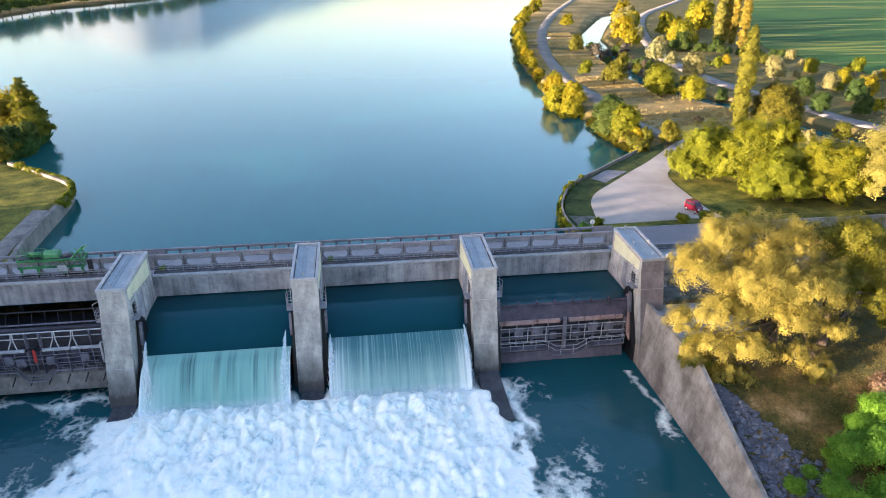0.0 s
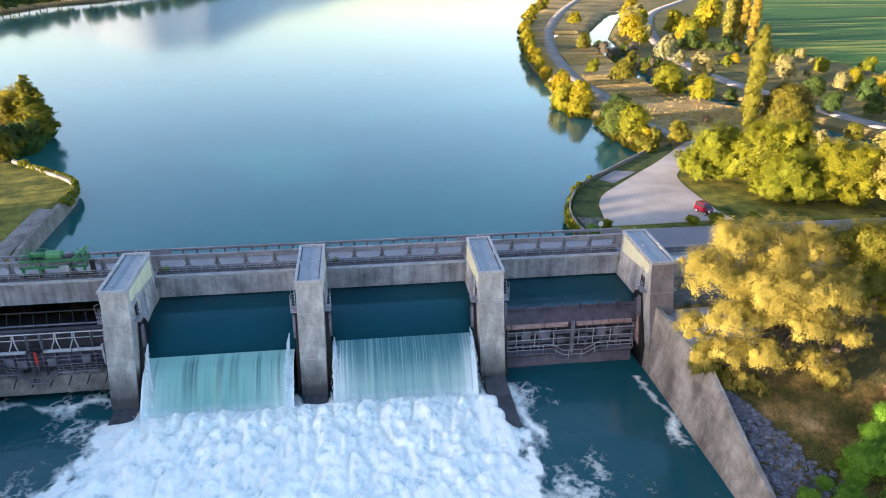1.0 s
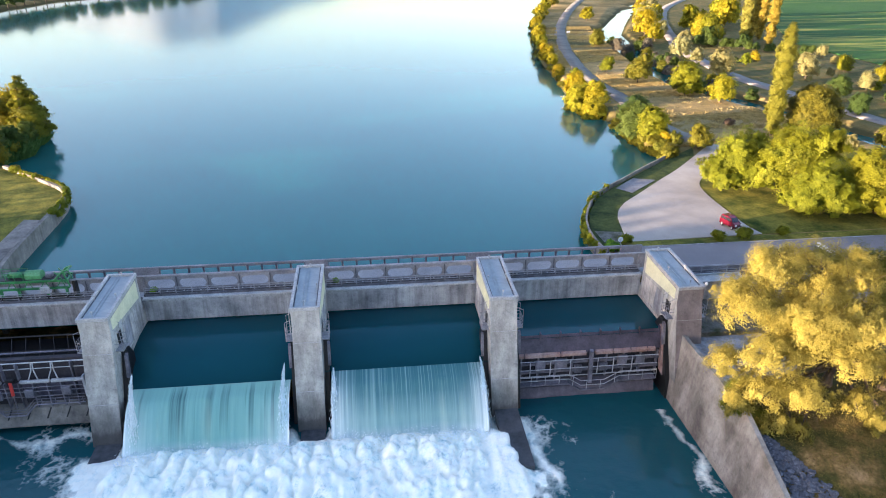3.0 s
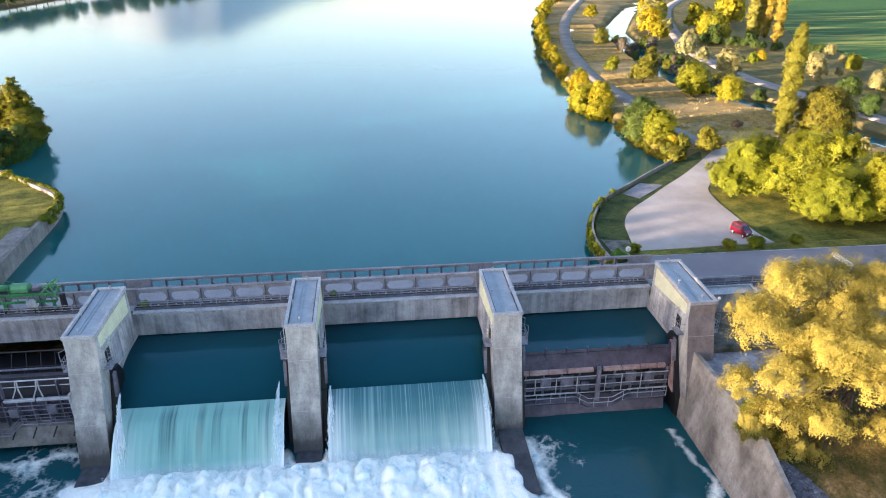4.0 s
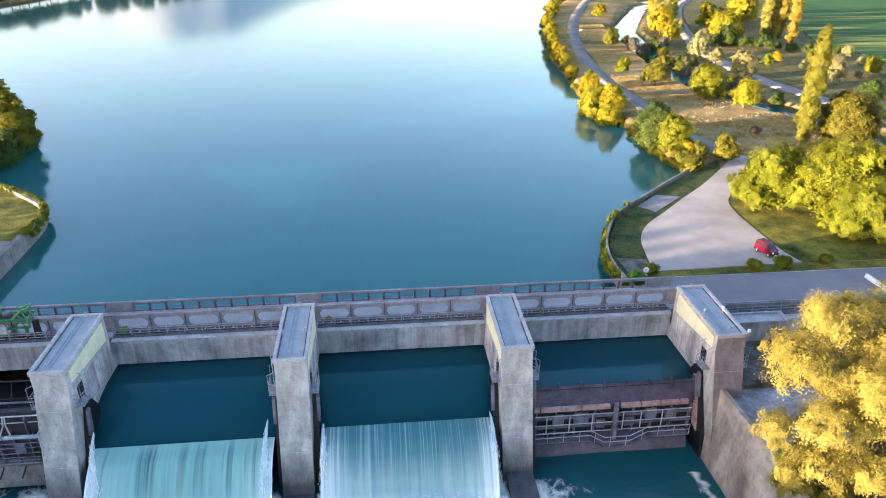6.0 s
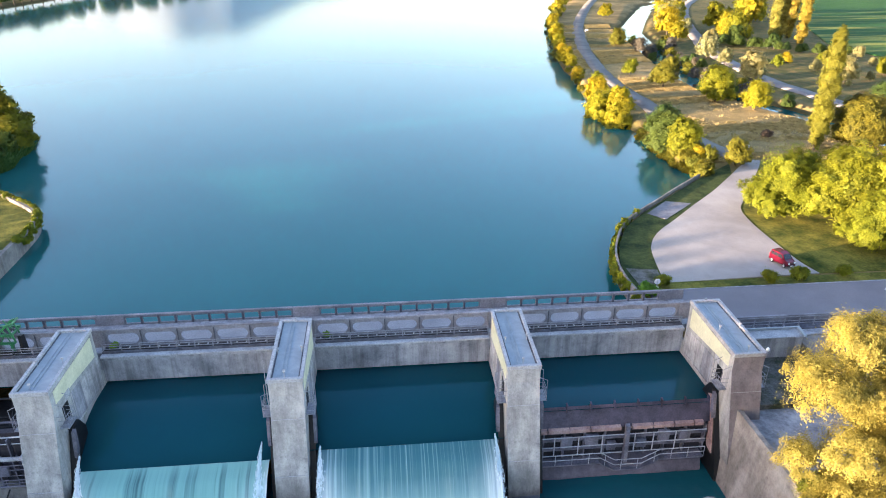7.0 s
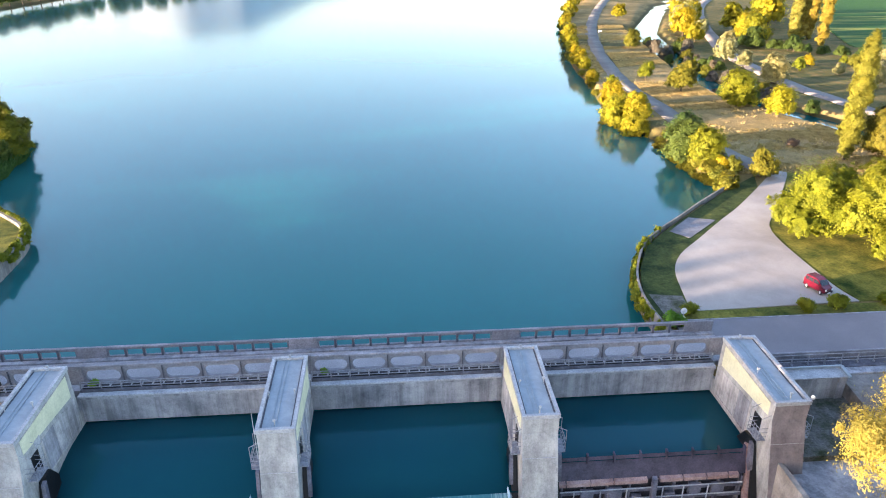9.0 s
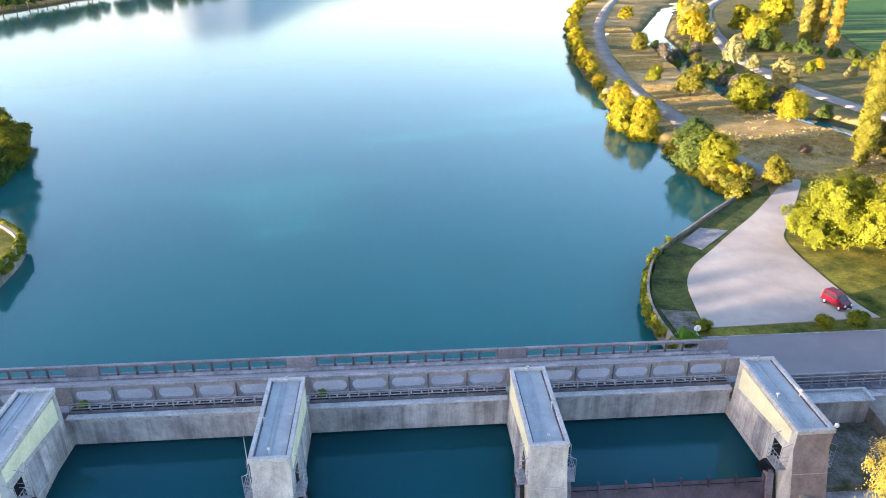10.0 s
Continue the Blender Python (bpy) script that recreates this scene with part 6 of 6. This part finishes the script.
# ---- ivy along the quays ----
def ivy(name, pts, z0, z1, n, seed, label):
    rng = np.random.default_rng(seed)
    line = smooth_line(pts, 0.6)
    lobes = []
    for i, p in enumerate(line):
        if rng.uniform() < 0.06:
            continue
        lobes.append((p.x, p.y, rng.uniform(z0, z1), 0.34, 0.34, rng.uniform(0.3, 0.6)))
        lobes.append((p.x, p.y, z1 - 0.12, 0.22, 0.22, 0.2))
    ob = new(name, leaf_mesh(lobes, n, 40, 0.10, 0.7, seed, 0.5, 0.12, M_IVY))
    return tagged(ob, label, "ivy", kind="stuff")


ivy("ivy_right", [(49.9, 15.2), (49.5, 17.5), (49.5, 20), (50.0, 23.2), (51.3, 27), (53.9, 32.2), (57.2, 36.0)], -4.4, -3.15, 720, 7, "yellow-green ivy hanging over the quay wall")
ivy("ivy_left", [(-16.1, 33.5), (-16.2, 35), (-16.9, 39.5), (-18.1, 43), (-20.9, 46.1), (-24.1, 48.7), (-27.6, 51.5), (-30, 53.6)], -4.2, -2.75, 1800, 8, "yellow-green ivy hanging over the quay wall")


# ---- machine on the bridge ----
def trash_rake():
    m = thing("trash_rake", "bright green steel trash-rake machine standing on the bridge", "machine", at=(-7.0, 9.0, -2.5))
    for z, y in ((1.85, -0.25), (1.15, -0.3), (1.95, 0.95)):
        part("girder", boxes((-3.4, 2.9, y - 0.09, y + 0.09, z - 0.09, z + 0.09)), M_GREEN, m)
    for k in range(9):
        x = -3.2 + k * 0.72
        part("lattice_bar", tube(bmesh.new(), (x, -0.27, 1.2), (x + (0.36 if k % 2 else -0.2), -0.25, 1.8), 0.045, n=5), M_GREEN, m)
    for k in range(6):
        x = -3.2 + k * 1.2
        part("cross_beam", boxes((x - 0.06, x + 0.06, -0.2, 0.9, 1.82, 1.94)), M_GREEN, m)
    part("deck", boxes((-3.3, 2.6, -0.15, 0.86, 1.95, 1.99)), M_DARKST, m, "dark grating deck")
    for x in (-3.15, -1.6, 0.9, 2.6):
        lg = part("leg", boxes((x - 0.11, x + 0.11, -0.36, -0.14, 0.3, 1.15), bevel=0.02), M_GREEN, m)
        part("wheel", tube(bmesh.new(), (x - 0.07, -0.25, 0.2), (x + 0.07, -0.25, 0.2), 0.2, n=12), M_BLACK, lg)
    for x0, x1 in ((-3.4, -1.4), (0.7, 2.9)):
        part("bogie", boxes((x0, x1, -0.43, -0.07, 0.28, 0.42)), M_BLACK, m)
    hood = bmesh.new()
    prism_yz(hood, [(-0.05, 1.99), (-0.05, 2.35), (0.12, 2.62), (0.4, 2.72), (0.68, 2.62), (0.85, 2.35), (0.85, 1.99)], -0.9, 0.5)
    part("winch_hood", hood, M_MINT, m, "pale green curved winch hood")
    part("winch_drum", tube(bmesh.new(), (-2.3, 0.4, 2.3), (-1.1, 0.4, 2.3), 0.28, n=14), M_GREEN, m, "", True)
    for x in (-2.4, -1.05):
        part("drum_bearing", boxes((x - 0.07, x + 0.07, 0.15, 0.65, 1.99, 2.5)), M_GREEN, m)
    part("motor", boxes((0.8, 1.4, 0.1, 0.6, 1.99, 2.4), bevel=0.06), M_STEELP, m, "grey motor")
    for y in (-0.3, 0.6):
        part("jib_arm", path_tube(bmesh.new(), [(1.7, y, 1.9), (2.6, y, 2.75), (3.1, y, 2.9)], 0.09, 7), M_GREEN, m)
        part("jib_stay", path_tube(bmesh.new(), [(2.6, y, 2.75), (3.0, y, 1.2)], 0.07, 6), M_GREEN, m)
        part("jib_brace", path_tube(bmesh.new(), [(1.9, y, 2.75), (2.7, y, 1.6)], 0.06, 6), M_GREEN, m)
    part("jib_crossbar", tube(bmesh.new(), (3.05, -0.35, 2.88), (3.05, 0.65, 2.88), 0.08, n=6), M_GREEN, m)
    part("claw", prism_yz(bmesh.new(), [(-0.3, 0.2), (0.4, 0.2), (0.3, 1.6), (-0.2, 1.7)], 3.15, 3.4), M_BLACK, m, "black claw")
    part("cabinet", boxes((0.4, 1.2, -0.6, -0.38, 0.75, 1.35), bevel=0.03), M_GALV, m, "grey control cabinet")
    for y in (-0.2, 0.92):
        for z in (2.35, 2.7):
            part("guard_rail", tube(bmesh.new(), (-3.3, y, z), (-1.0, y, z), 0.03, n=5), M_GREEN, m)
        for x in (-3.3, -2.5, -1.75, -1.0):
            part("guard_post", tube(bmesh.new(), (x, y, 1.97), (x, y, 2.7), 0.03, n=5), M_GREEN, m)


trash_rake()


# ---- parked car ----
M_CAR = surface("maroon_car_paint", (0.10, 0.004, 0.014), (0.14, 0.007, 0.022), 2, 20, 0.25, 0.1, 0.0)
M_GLASS = surface("tinted_car_glass", (0.012, 0.015, 0.02), (0.02, 0.025, 0.03), 2, 8, 0.05, 0.0, 0.0)


def parked_car():
    c = thing("parked_car", "small boxy maroon car parked on the gravel", "car", at=(67.35, 20.6, LAND + 0.045))
    c.rotation_euler = (0, 0, radians(16))
    c.scale = (0.64, 0.62, 0.82)
    bm = prism_yz(bmesh.new(), [(-2.02, 0.35), (-2.05, 0.75), (-1.95, 0.95), (-1.2, 1.08), (-0.55, 1.62), (0.2, 1.76), (1.75, 1.72), (1.98, 1.15), (2.03, 0.6), (1.98, 0.32)], -0.84, 0.84)
    bmesh.ops.bevel(bm, geom=[e for e in bm.edges], offset=0.06, segments=2, affect="EDGES")
    body = part("body", bm, M_CAR, c)
    part("windscreen", prism_yz(bmesh.new(), [(-1.2, 1.13), (-0.62, 1.63), (-0.60, 1.60), (-1.16, 1.10)], -0.70, 0.70), M_GLASS, c)
    part("rear_window", prism_yz(bmesh.new(), [(1.80, 1.62), (1.985, 1.18), (2.0, 1.2), (1.83, 1.65)], -0.62, 0.62), M_GLASS, c)
    for s in (-1, 1):
        for y0, y1 in ((-0.75, 0.25), (0.35, 1.05), (1.12, 1.7)):
            a, b = sorted((s * 0.83, s * 0.852))
            part("side_window", prism_yz(bmesh.new(), [(y0 if y0 > -0.7 else -0.95, 1.14), (y1, 1.14), (y1, 1.58), (y0 if y0 > -0.7 else -0.45, 1.58)], a, b), M_GLASS, c)
        part("headlight", boxes((s * 0.62 - 0.17, s * 0.62 + 0.17, -2.07, -1.93, 0.68, 0.90), bevel=0.03), M_WHITE, c, "clear headlight")
        part("tail_light", boxes((s * 0.74 - 0.08, s * 0.74 + 0.08, 1.95, 2.05, 0.8, 1.2), bevel=0.02), M_RED, c)
        part("mirror", boxes((s * 0.95 - 0.1, s * 0.95 + 0.1, -0.85, -0.70, 1.05, 1.22), bevel=0.03), M_CAR, c)
        for y in (-1.25, 1.3):
            w = part("wheel", tube(bmesh.new(), (s * 0.64, y, 0.31), (s * 0.86, y, 0.31), 0.31, n=18), M_BLACK, c, "black tyre")
            part("rim", tube(bmesh.new(), (s * 0.855, y, 0.31), (s * 0.87, y, 0.31), 0.19, n=14), M_GALV, w, "pale wheel trim")
    part("bumper", boxes((-0.8, 0.8, -2.10, -1.98, 0.36, 0.56), bevel=0.03), M_BLACK, c)
    part("rear_bumper", boxes((-0.8, 0.8, 1.98, 2.10, 0.36, 0.56), bevel=0.03), M_BLACK, c)
    part("grille", boxes((-0.4, 0.4, -2.075, -2.0, 0.66, 0.80)), M_BLACK, c)
    part("number_plate", boxes((-0.26, 0.26, -2.115, -2.09, 0.40, 0.51)), M_WHITE, c)


parked_car()

# ---- small things ----
sg = thing("road_sign", "white round-topped road marker by the quay corner", "sign", at=(51.75, 15.95, LAND))
part("pole", tube(bmesh.new(), (0, 0, 0), (0, 0, 1.3), 0.04), M_GALV, sg)
part("board", tube(bmesh.new(), (0, -0.03, 1.15), (0, 0.03, 1.15), 0.3, n=18), M_WHITE, sg, "white round board")
part("lower_board", tube(bmesh.new(), (0.02, -0.05, 0.45), (0.02, 0.0, 0.45), 0.22, n=18), M_CREAM, sg, "yellowish lower board")
pad = prism_xy(bmesh.new(), [(50.7, 16.4), (53.3, 17.5), (53.7, 20.6), (50.6, 21.2)], LAND - 0.1, LAND + 0.036)
tagged(part("corner_pad", pad, M_YARD), "dark weedy pad at the quay corner", "pad", kind="structure")
bar = thing("road_barrier", "long white concrete barrier lying across the road edge", "barrier", at=(74.5, 12.5, LAND + 0.1))
part("block", prism_yz(bmesh.new(), [(-1.7, 0), (1.7, 0), (1.7, 0.42), (-1.7, 0.42)], -0.11, 0.11), M_WHITE, bar)
part("foot", boxes((-0.18, 0.18, -1.7, 1.7, -0.01, 0.10)), M_WHITE, bar)
for x, y, h in ((82.2, 61.6, 0.45), (83.6, 61.4, 0.9), (85.0, 60.6, 1.15)):
    tagged(part("fence_post", tube(bmesh.new(), (x, y, LAND - 0.2), (x, y, LAND + h), 0.11), M_WHITE), "short white wooden post by the track", "post", group="white posts by the track")
tagged(part("kerb", boxes((52.2, 120, 16.0, 16.12, LAND - 0.1, LAND + 0.16), bevel=0.02), M_BEAM), "concrete kerb between road and verge", "kerb", kind="structure")
st = bmesh.new()
tube(st, (75.6, 35.3, LAND), (75.7, 35.2, LAND + 0.55), 0.5, 0.38, 12)
tagged(part("tree_stump", st, M_BARK), "pale sawn tree stump in the grass", "stump")

# concrete bay with a steel frame beside the last pier
hut = thing("intake_box", "blue-grey concrete intake box with a steel frame on top", "box", at=(53.5, 6.1, -4.9))
part("wall", boxes((0, 7.3, 0, 0.25, 0, 1.95)), M_BEAM, hut)
part("side_wall", boxes((7.05, 7.3, 0.25, 1.1, 0, 1.9)), M_BEAM, hut)
part("cover", prism_yz(bmesh.new(), [(-0.05, 1.95), (1.1, 2.12), (1.1, 2.2), (-0.05, 2.03)], 0, 7.35), M_RIM, hut, "pale concrete cover")
part("frame", boxes((0, 7.4, 0.95, 1.09, 2.2, 2.38)), M_ROOF, hut, "blue-grey steel frame")
part("frame", prism_yz(bmesh.new(), [(-0.25, 2.05), (0.95, 2.25), (0.95, 2.42), (-0.25, 2.2)], 7.2, 7.42), M_ROOF, hut)
for xx in (0.1, 6.6):
    part("pilaster", boxes((xx, xx + 0.3, -0.08, 0.0, 0, 1.93)), M_BEAM, hut)

# flood lamp on the last pier roof corner
lamp = thing("flood_lamp", "round white flood lamp on the pier roof corner", "lamp", at=(53.5, 0.2, -0.05))
part("bracket", boxes((-0.12, 0.06, -0.04, 0.04, -0.1, 0.1)), M_GALV, lamp)
lb = bmesh.new()
bmesh.ops.create_uvsphere(lb, u_segments=14, v_segments=10, radius=0.14, matrix=Matrix.Translation((0.12, 0, 0.16)) @ Matrix.Diagonal((1, 1, 1.15, 1)))
part("globe", lb, M_WHITE, lamp, "white globe", True)


# ---- jets of spray beside the gate arms ----
def shards(name, label, pos, along, length, width, rng):
    """Slender flecks of water, each along its own direction."""
    n = len(pos)
    side = np.cross(along, rng.normal(size=(n, 3)))
    side /= np.linalg.norm(side, axis=1)[:, None] + 1e-9
    a, b = along * length[:, None], side * width[:, None]
    v = np.stack([pos - a, pos - a * 0.2 + b, pos + a, pos - a * 0.2 - b], 1).reshape(-1, 3)
    me = bpy.data.meshes.new(name)
    me.vertices.add(4 * n)
    me.vertices.foreach_set("co", v.reshape(-1))
    me.loops.add(4 * n)
    me.loops.foreach_set("vertex_index", np.arange(4 * n))
    me.polygons.add(n)
    me.polygons.foreach_set("loop_start", np.arange(0, 4 * n, 4))
    me.polygons.foreach_set("loop_total", np.full(n, 4))
    me.update()
    me.materials.append(M_SPRAY)
    return tagged(new(name, me), label, "water", group="spray", kind="stuff")


def jet(x, z0, seed, lean):
    rng = np.random.default_rng(seed)
    n = 1700
    k = rng.uniform(0, 1, n) ** 0.9
    spread = 0.05 + 0.36 * k
    pos = np.stack([x + lean * np.sqrt(k) + rng.normal(size=n) * spread * 0.6, -0.1 - 3.7 * k ** 0.62 + rng.normal(size=n) * spread * 0.45, z0 + (WD + 0.3 - z0) * k ** 1.25], -1)
    along = np.stack([lean * 0.2 + rng.normal(size=n) * 0.08, -0.5 / (0.35 + k), -1.2 - k * 0], -1)
    along /= np.linalg.norm(along, axis=1)[:, None]
    shards("water_jet", "white jet of spray beside the gate arm", pos, along, rng.uniform(0.08, 0.28, n), rng.uniform(0.01, 0.03, n), rng)


def foot_spray(x0, x1, seed):
    """Drops thrown up where the sheet meets the tailwater."""
    rng = np.random.default_rng(seed)
    n = 2600
    x = rng.uniform(x0 - 0.4, x1 + 0.4, n)
    up = np.abs(rng.normal(size=n)) * (0.25 + 0.75 * vnoise(x * 0.8, x * 0, seed))
    pos = np.stack([x, -5.0 + rng.normal(size=n) * 0.55, WD + 0.3 + up * 0.4], -1)
    along = rng.normal(size=(n, 3)) * 0.5 + np.array([0, -0.2, 0.8])
    along /= np.linalg.norm(along, axis=1)[:, None]
    shards("foot_spray", "white drops of spray at the foot of the falls", pos, along, rng.uniform(0.03, 0.10, n), rng.uniform(0.02, 0.06, n), rng)


foot_spray(3.0, 16.4, 61)
foot_spray(20.0, 33.4, 62)
for x, z0, lean, sd in ((3.3, -5.6, 0.5, 1), (16.1, -5.4, -0.2, 2), (20.2, -6.2, 0.1, 3), (33.2, -6.0, 0.1, 4)):
    jet(x, z0, sd, lean)


# ---- riprap on the bank ----
def rock_meshes(n=7):
    out = []
    for k in range(n):
        rng = random.Random(300 + k)
        bm = bmesh.new()
        bmesh.ops.create_icosphere(bm, subdivisions=1, radius=1.0)
        for v in bm.verts:
            v.co = Vector((v.co.x * rng.uniform(0.7, 1.25), v.co.y * rng.uniform(0.7, 1.2), v.co.z * rng.uniform(0.45, 0.85)))
        me = bpy.data.meshes.new("rock")
        bm.to_mesh(me)
        bm.free()
        me.materials.append(M_ROCK)
        out.append(me)
    return out


riprap = thing("riprap", "heap of blue-grey quarry stones along the wing wall", "rocks", at=(53, -18, -8))
RM = rock_meshes()
rr = random.Random(77)
for k in range(290):
    u = rr.uniform(0, 1)
    y = -13.0 - 13 * u
    x = 51.6 + rr.uniform(0, 1) * (0.8 + 7.0 * u ** 0.8)
    z = ground_at(x, y)
    if z < -12:
        continue
    sc = rr.uniform(0.14, 0.33)
    ro = part("rock", RM[k % 7], None, riprap)
    ro.matrix_local = Matrix.LocRotScale((x - 53, y + 18, z + 8 + sc * 0.2), Euler((rr.uniform(-0.5, 0.5), rr.uniform(-0.5, 0.5), rr.uniform(0, 6))), (sc, sc, sc))


def rubble():
    """Small stones filling the gaps between the larger ones."""
    rng = np.random.default_rng(78)
    bm = bmesh.new()
    bmesh.ops.create_icosphere(bm, subdivisions=1, radius=1.0)
    bm.verts.ensure_lookup_table()
    base = np.array([v.co[:] for v in bm.verts])
    tri = np.array([[v.index for v in f.verts] for f in bm.faces])
    bm.free()
    n = 1500
    u = rng.uniform(0, 1, n)
    y = -12.5 - 14 * u
    x = 51.5 + rng.uniform(0, 1, n) * (0.9 + 6.2 * u ** 0.8)
    z = land_height(x, y)
    keep = z > -12
    x, y, z = x[keep], y[keep], z[keep]
    n = len(x)
    sc = rng.uniform(0.09, 0.22, n)[:, None] * rng.uniform(0.7, 1.3, (n, 3)) * np.array([1, 1, 0.7])
    v = base[None] * sc[:, None, :] * rng.uniform(0.8, 1.15, (n, len(base), 1)) + np.stack([x, y, z + 0.02], -1)[:, None, :]
    f = tri[None] + (np.arange(n) * len(base))[:, None, None]
    me = mesh_of("rubble", v.reshape(-1, 3).tolist(), f.reshape(-1, 3).tolist(), M_ROCK)
    tagged(new("rubble", me), "small blue-grey stones between the larger quarry stones", "rubble", kind="stuff")


rubble()

# ---- dry grass standing in the meadow ----
def blades(name, label, x, y, h, w, material, rng, low=-20.0):
    """Tufts: one leaning blade card at each place."""
    z = np.maximum(land_height(x, y), low)
    n = len(x)
    th = rng.uniform(0, 6.283, n)
    h = rng.uniform(h[0], h[1], n)
    w = rng.uniform(w[0], w[1], n)
    dx, dy = np.cos(th) * w, np.sin(th) * w
    lx, ly = rng.normal(size=n) * h * 0.3, rng.normal(size=n) * h * 0.3
    v = np.stack([np.stack([x - dx, y - dy, z - 0.05], -1), np.stack([x + dx, y + dy, z - 0.05], -1), np.stack([x + dx * 0.5 + lx, y + dy * 0.5 + ly, z + h], -1), np.stack([x - dx * 0.6 + lx, y - dy * 0.6 + ly, z + h * 0.9], -1)], 1).reshape(-1, 3)
    me = bpy.data.meshes.new(name)
    me.vertices.add(4 * n)
    me.vertices.foreach_set("co", v.reshape(-1))
    me.loops.add(4 * n)
    me.loops.foreach_set("vertex_index", np.arange(4 * n))
    me.polygons.add(n)
    me.polygons.foreach_set("loop_start", np.arange(0, 4 * n, 4))
    me.polygons.foreach_set("loop_total", np.full(n, 4))
    me.update()
    me.materials.append(material)
    return tagged(new(name, me), label, "grass", kind="stuff")


def inside(x, y, poly):
    hit = np.zeros(np.shape(x), bool)
    for (ax, ay), (bx, by) in zip(poly, poly[1:] + poly[:1]):
        cross = ((ay > y) != (by > y)) & (x < (bx - ax) * (y - ay) / (by - ay + 1e-12) + ax)
        hit ^= cross
    return hit


def dry_grass():
    rng = np.random.default_rng(9)
    n = 420000
    y = 56 + 190 * rng.uniform(0, 1, n) ** 1.5
    a = rng.uniform(0, 1, n)
    x0, x1 = shore(SHORE_R, y) + 3, np.interp(y, [56, 86, 96, 131, 179, 228, 260], [112, 106, 103, 100, 109, 118, 126])
    x = x0 + (x1 - x0) * a
    patch = fbm(x * 0.045 - y * 0.03, y * 0.17, 91, 4) + 0.3 * (fbm(x * 0.5, y * 0.5, 92, 3) - 0.5) + rng.normal(size=n) * 0.06
    keep = (line_distance(x, y, ROAD_CANAL) > 2.2) & (patch > 0.535) & (line_distance(x, y, CHANNEL) > 5.5)
    blades("dry_grass", "tufts of dry golden grass standing in the meadow", x[keep], y[keep], (0.10, 0.30), (0.05, 0.13), M_STRAW, rng)


def bank_grass():
    rng = np.random.default_rng(19)
    n = 70000
    x, y = rng.uniform(52.5, 78, n), rng.uniform(-30, -5, n)
    keep = (fbm(x * 0.35, y * 0.35, 93, 3) + rng.normal(size=n) * 0.08 > 0.42) & (x > 52.5 + np.clip((-12 - y) * 0.45, 0, 7)) & ~((x < 60.5) & (y > -7.5))
    blades("bank_grass", "rough olive and golden grass on the bank", x[keep], y[keep], (0.015, 0.06), (0.02, 0.05), M_BANKG, rng)


def lawn_grass(poly, seed, n, name):
    rng = np.random.default_rng(seed)
    xs, ys = [p[0] for p in poly], [p[1] for p in poly]
    x, y = rng.uniform(min(xs), max(xs), n), rng.uniform(min(ys), max(ys), n)
    keep = inside(x, y, poly) & (fbm(x * 0.4, y * 0.4, seed, 3) + rng.normal(size=n) * 0.07 > 0.46)
    blades(name, "short green and yellowing grass on the lawn", x[keep], y[keep], (0.02, 0.06), (0.03, 0.08), M_LAWNG, rng)


def reed_bed():
    """Dense reeds round the point of the isle, standing in the shallows."""
    rng = np.random.default_rng(29)
    n = 46000
    y = rng.uniform(59.5, 80, n)
    x = shore(SHORE_L, y) + rng.uniform(-5.0, 0.2, n) * np.interp(y, [59.5, 62, 75, 80], [0.5, 1, 0.8, 0.3]) + (fbm(y * 0.5, y * 0, 44) - 0.5) * 1.6
    blades("reeds", "dense dark green reeds standing in the shallows", x, y, (0.9, 1.8), (0.04, 0.09), M_REED, rng, WU - 0.1)


dry_grass()
bank_grass()
reed_bed()
lawn_grass([(72.9, 18.3), (110, 18.3), (110, 48), (85, 55), (80.7, 49), (75.2, 41.2), (71.9, 36.5), (71.1, 32), (70.9, 28), (71.0, 22.6), (72.3, 19.6)], 21, 110000, "lawn_grass_trees")
lawn_grass([(50.5, 16.5), (50.25, 19.3), (50.8, 23), (52.1, 27), (54.7, 32), (58.0, 35.9), (62.0, 39.7), (66.5, 44.0), (72.2, 49.2), (75.6, 49.5), (70.1, 43.2), (60.7, 33.9), (56.7, 29.9), (54.7, 26.1), (53.7, 22), (52.8, 18.5)], 22, 50000, "lawn_grass_quay")
lawn_grass([(-44, 15), (-18.9, 15), (-19.0, 32), (-17.4, 35), (-18.1, 40), (-19.4, 43), (-22.1, 45.7), (-27.5, 50.6), (-32.6, 55), (-44, 55)], 23, 50000, "lawn_grass_left")

# pale stone block beside the far track
tagged(part("stone_block", boxes((105.2, 106.4, 221.5, 222.2, LAND - 0.2, LAND + 0.8), bevel=0.05), M_WHITE), "pale stone block beside the track", "block")
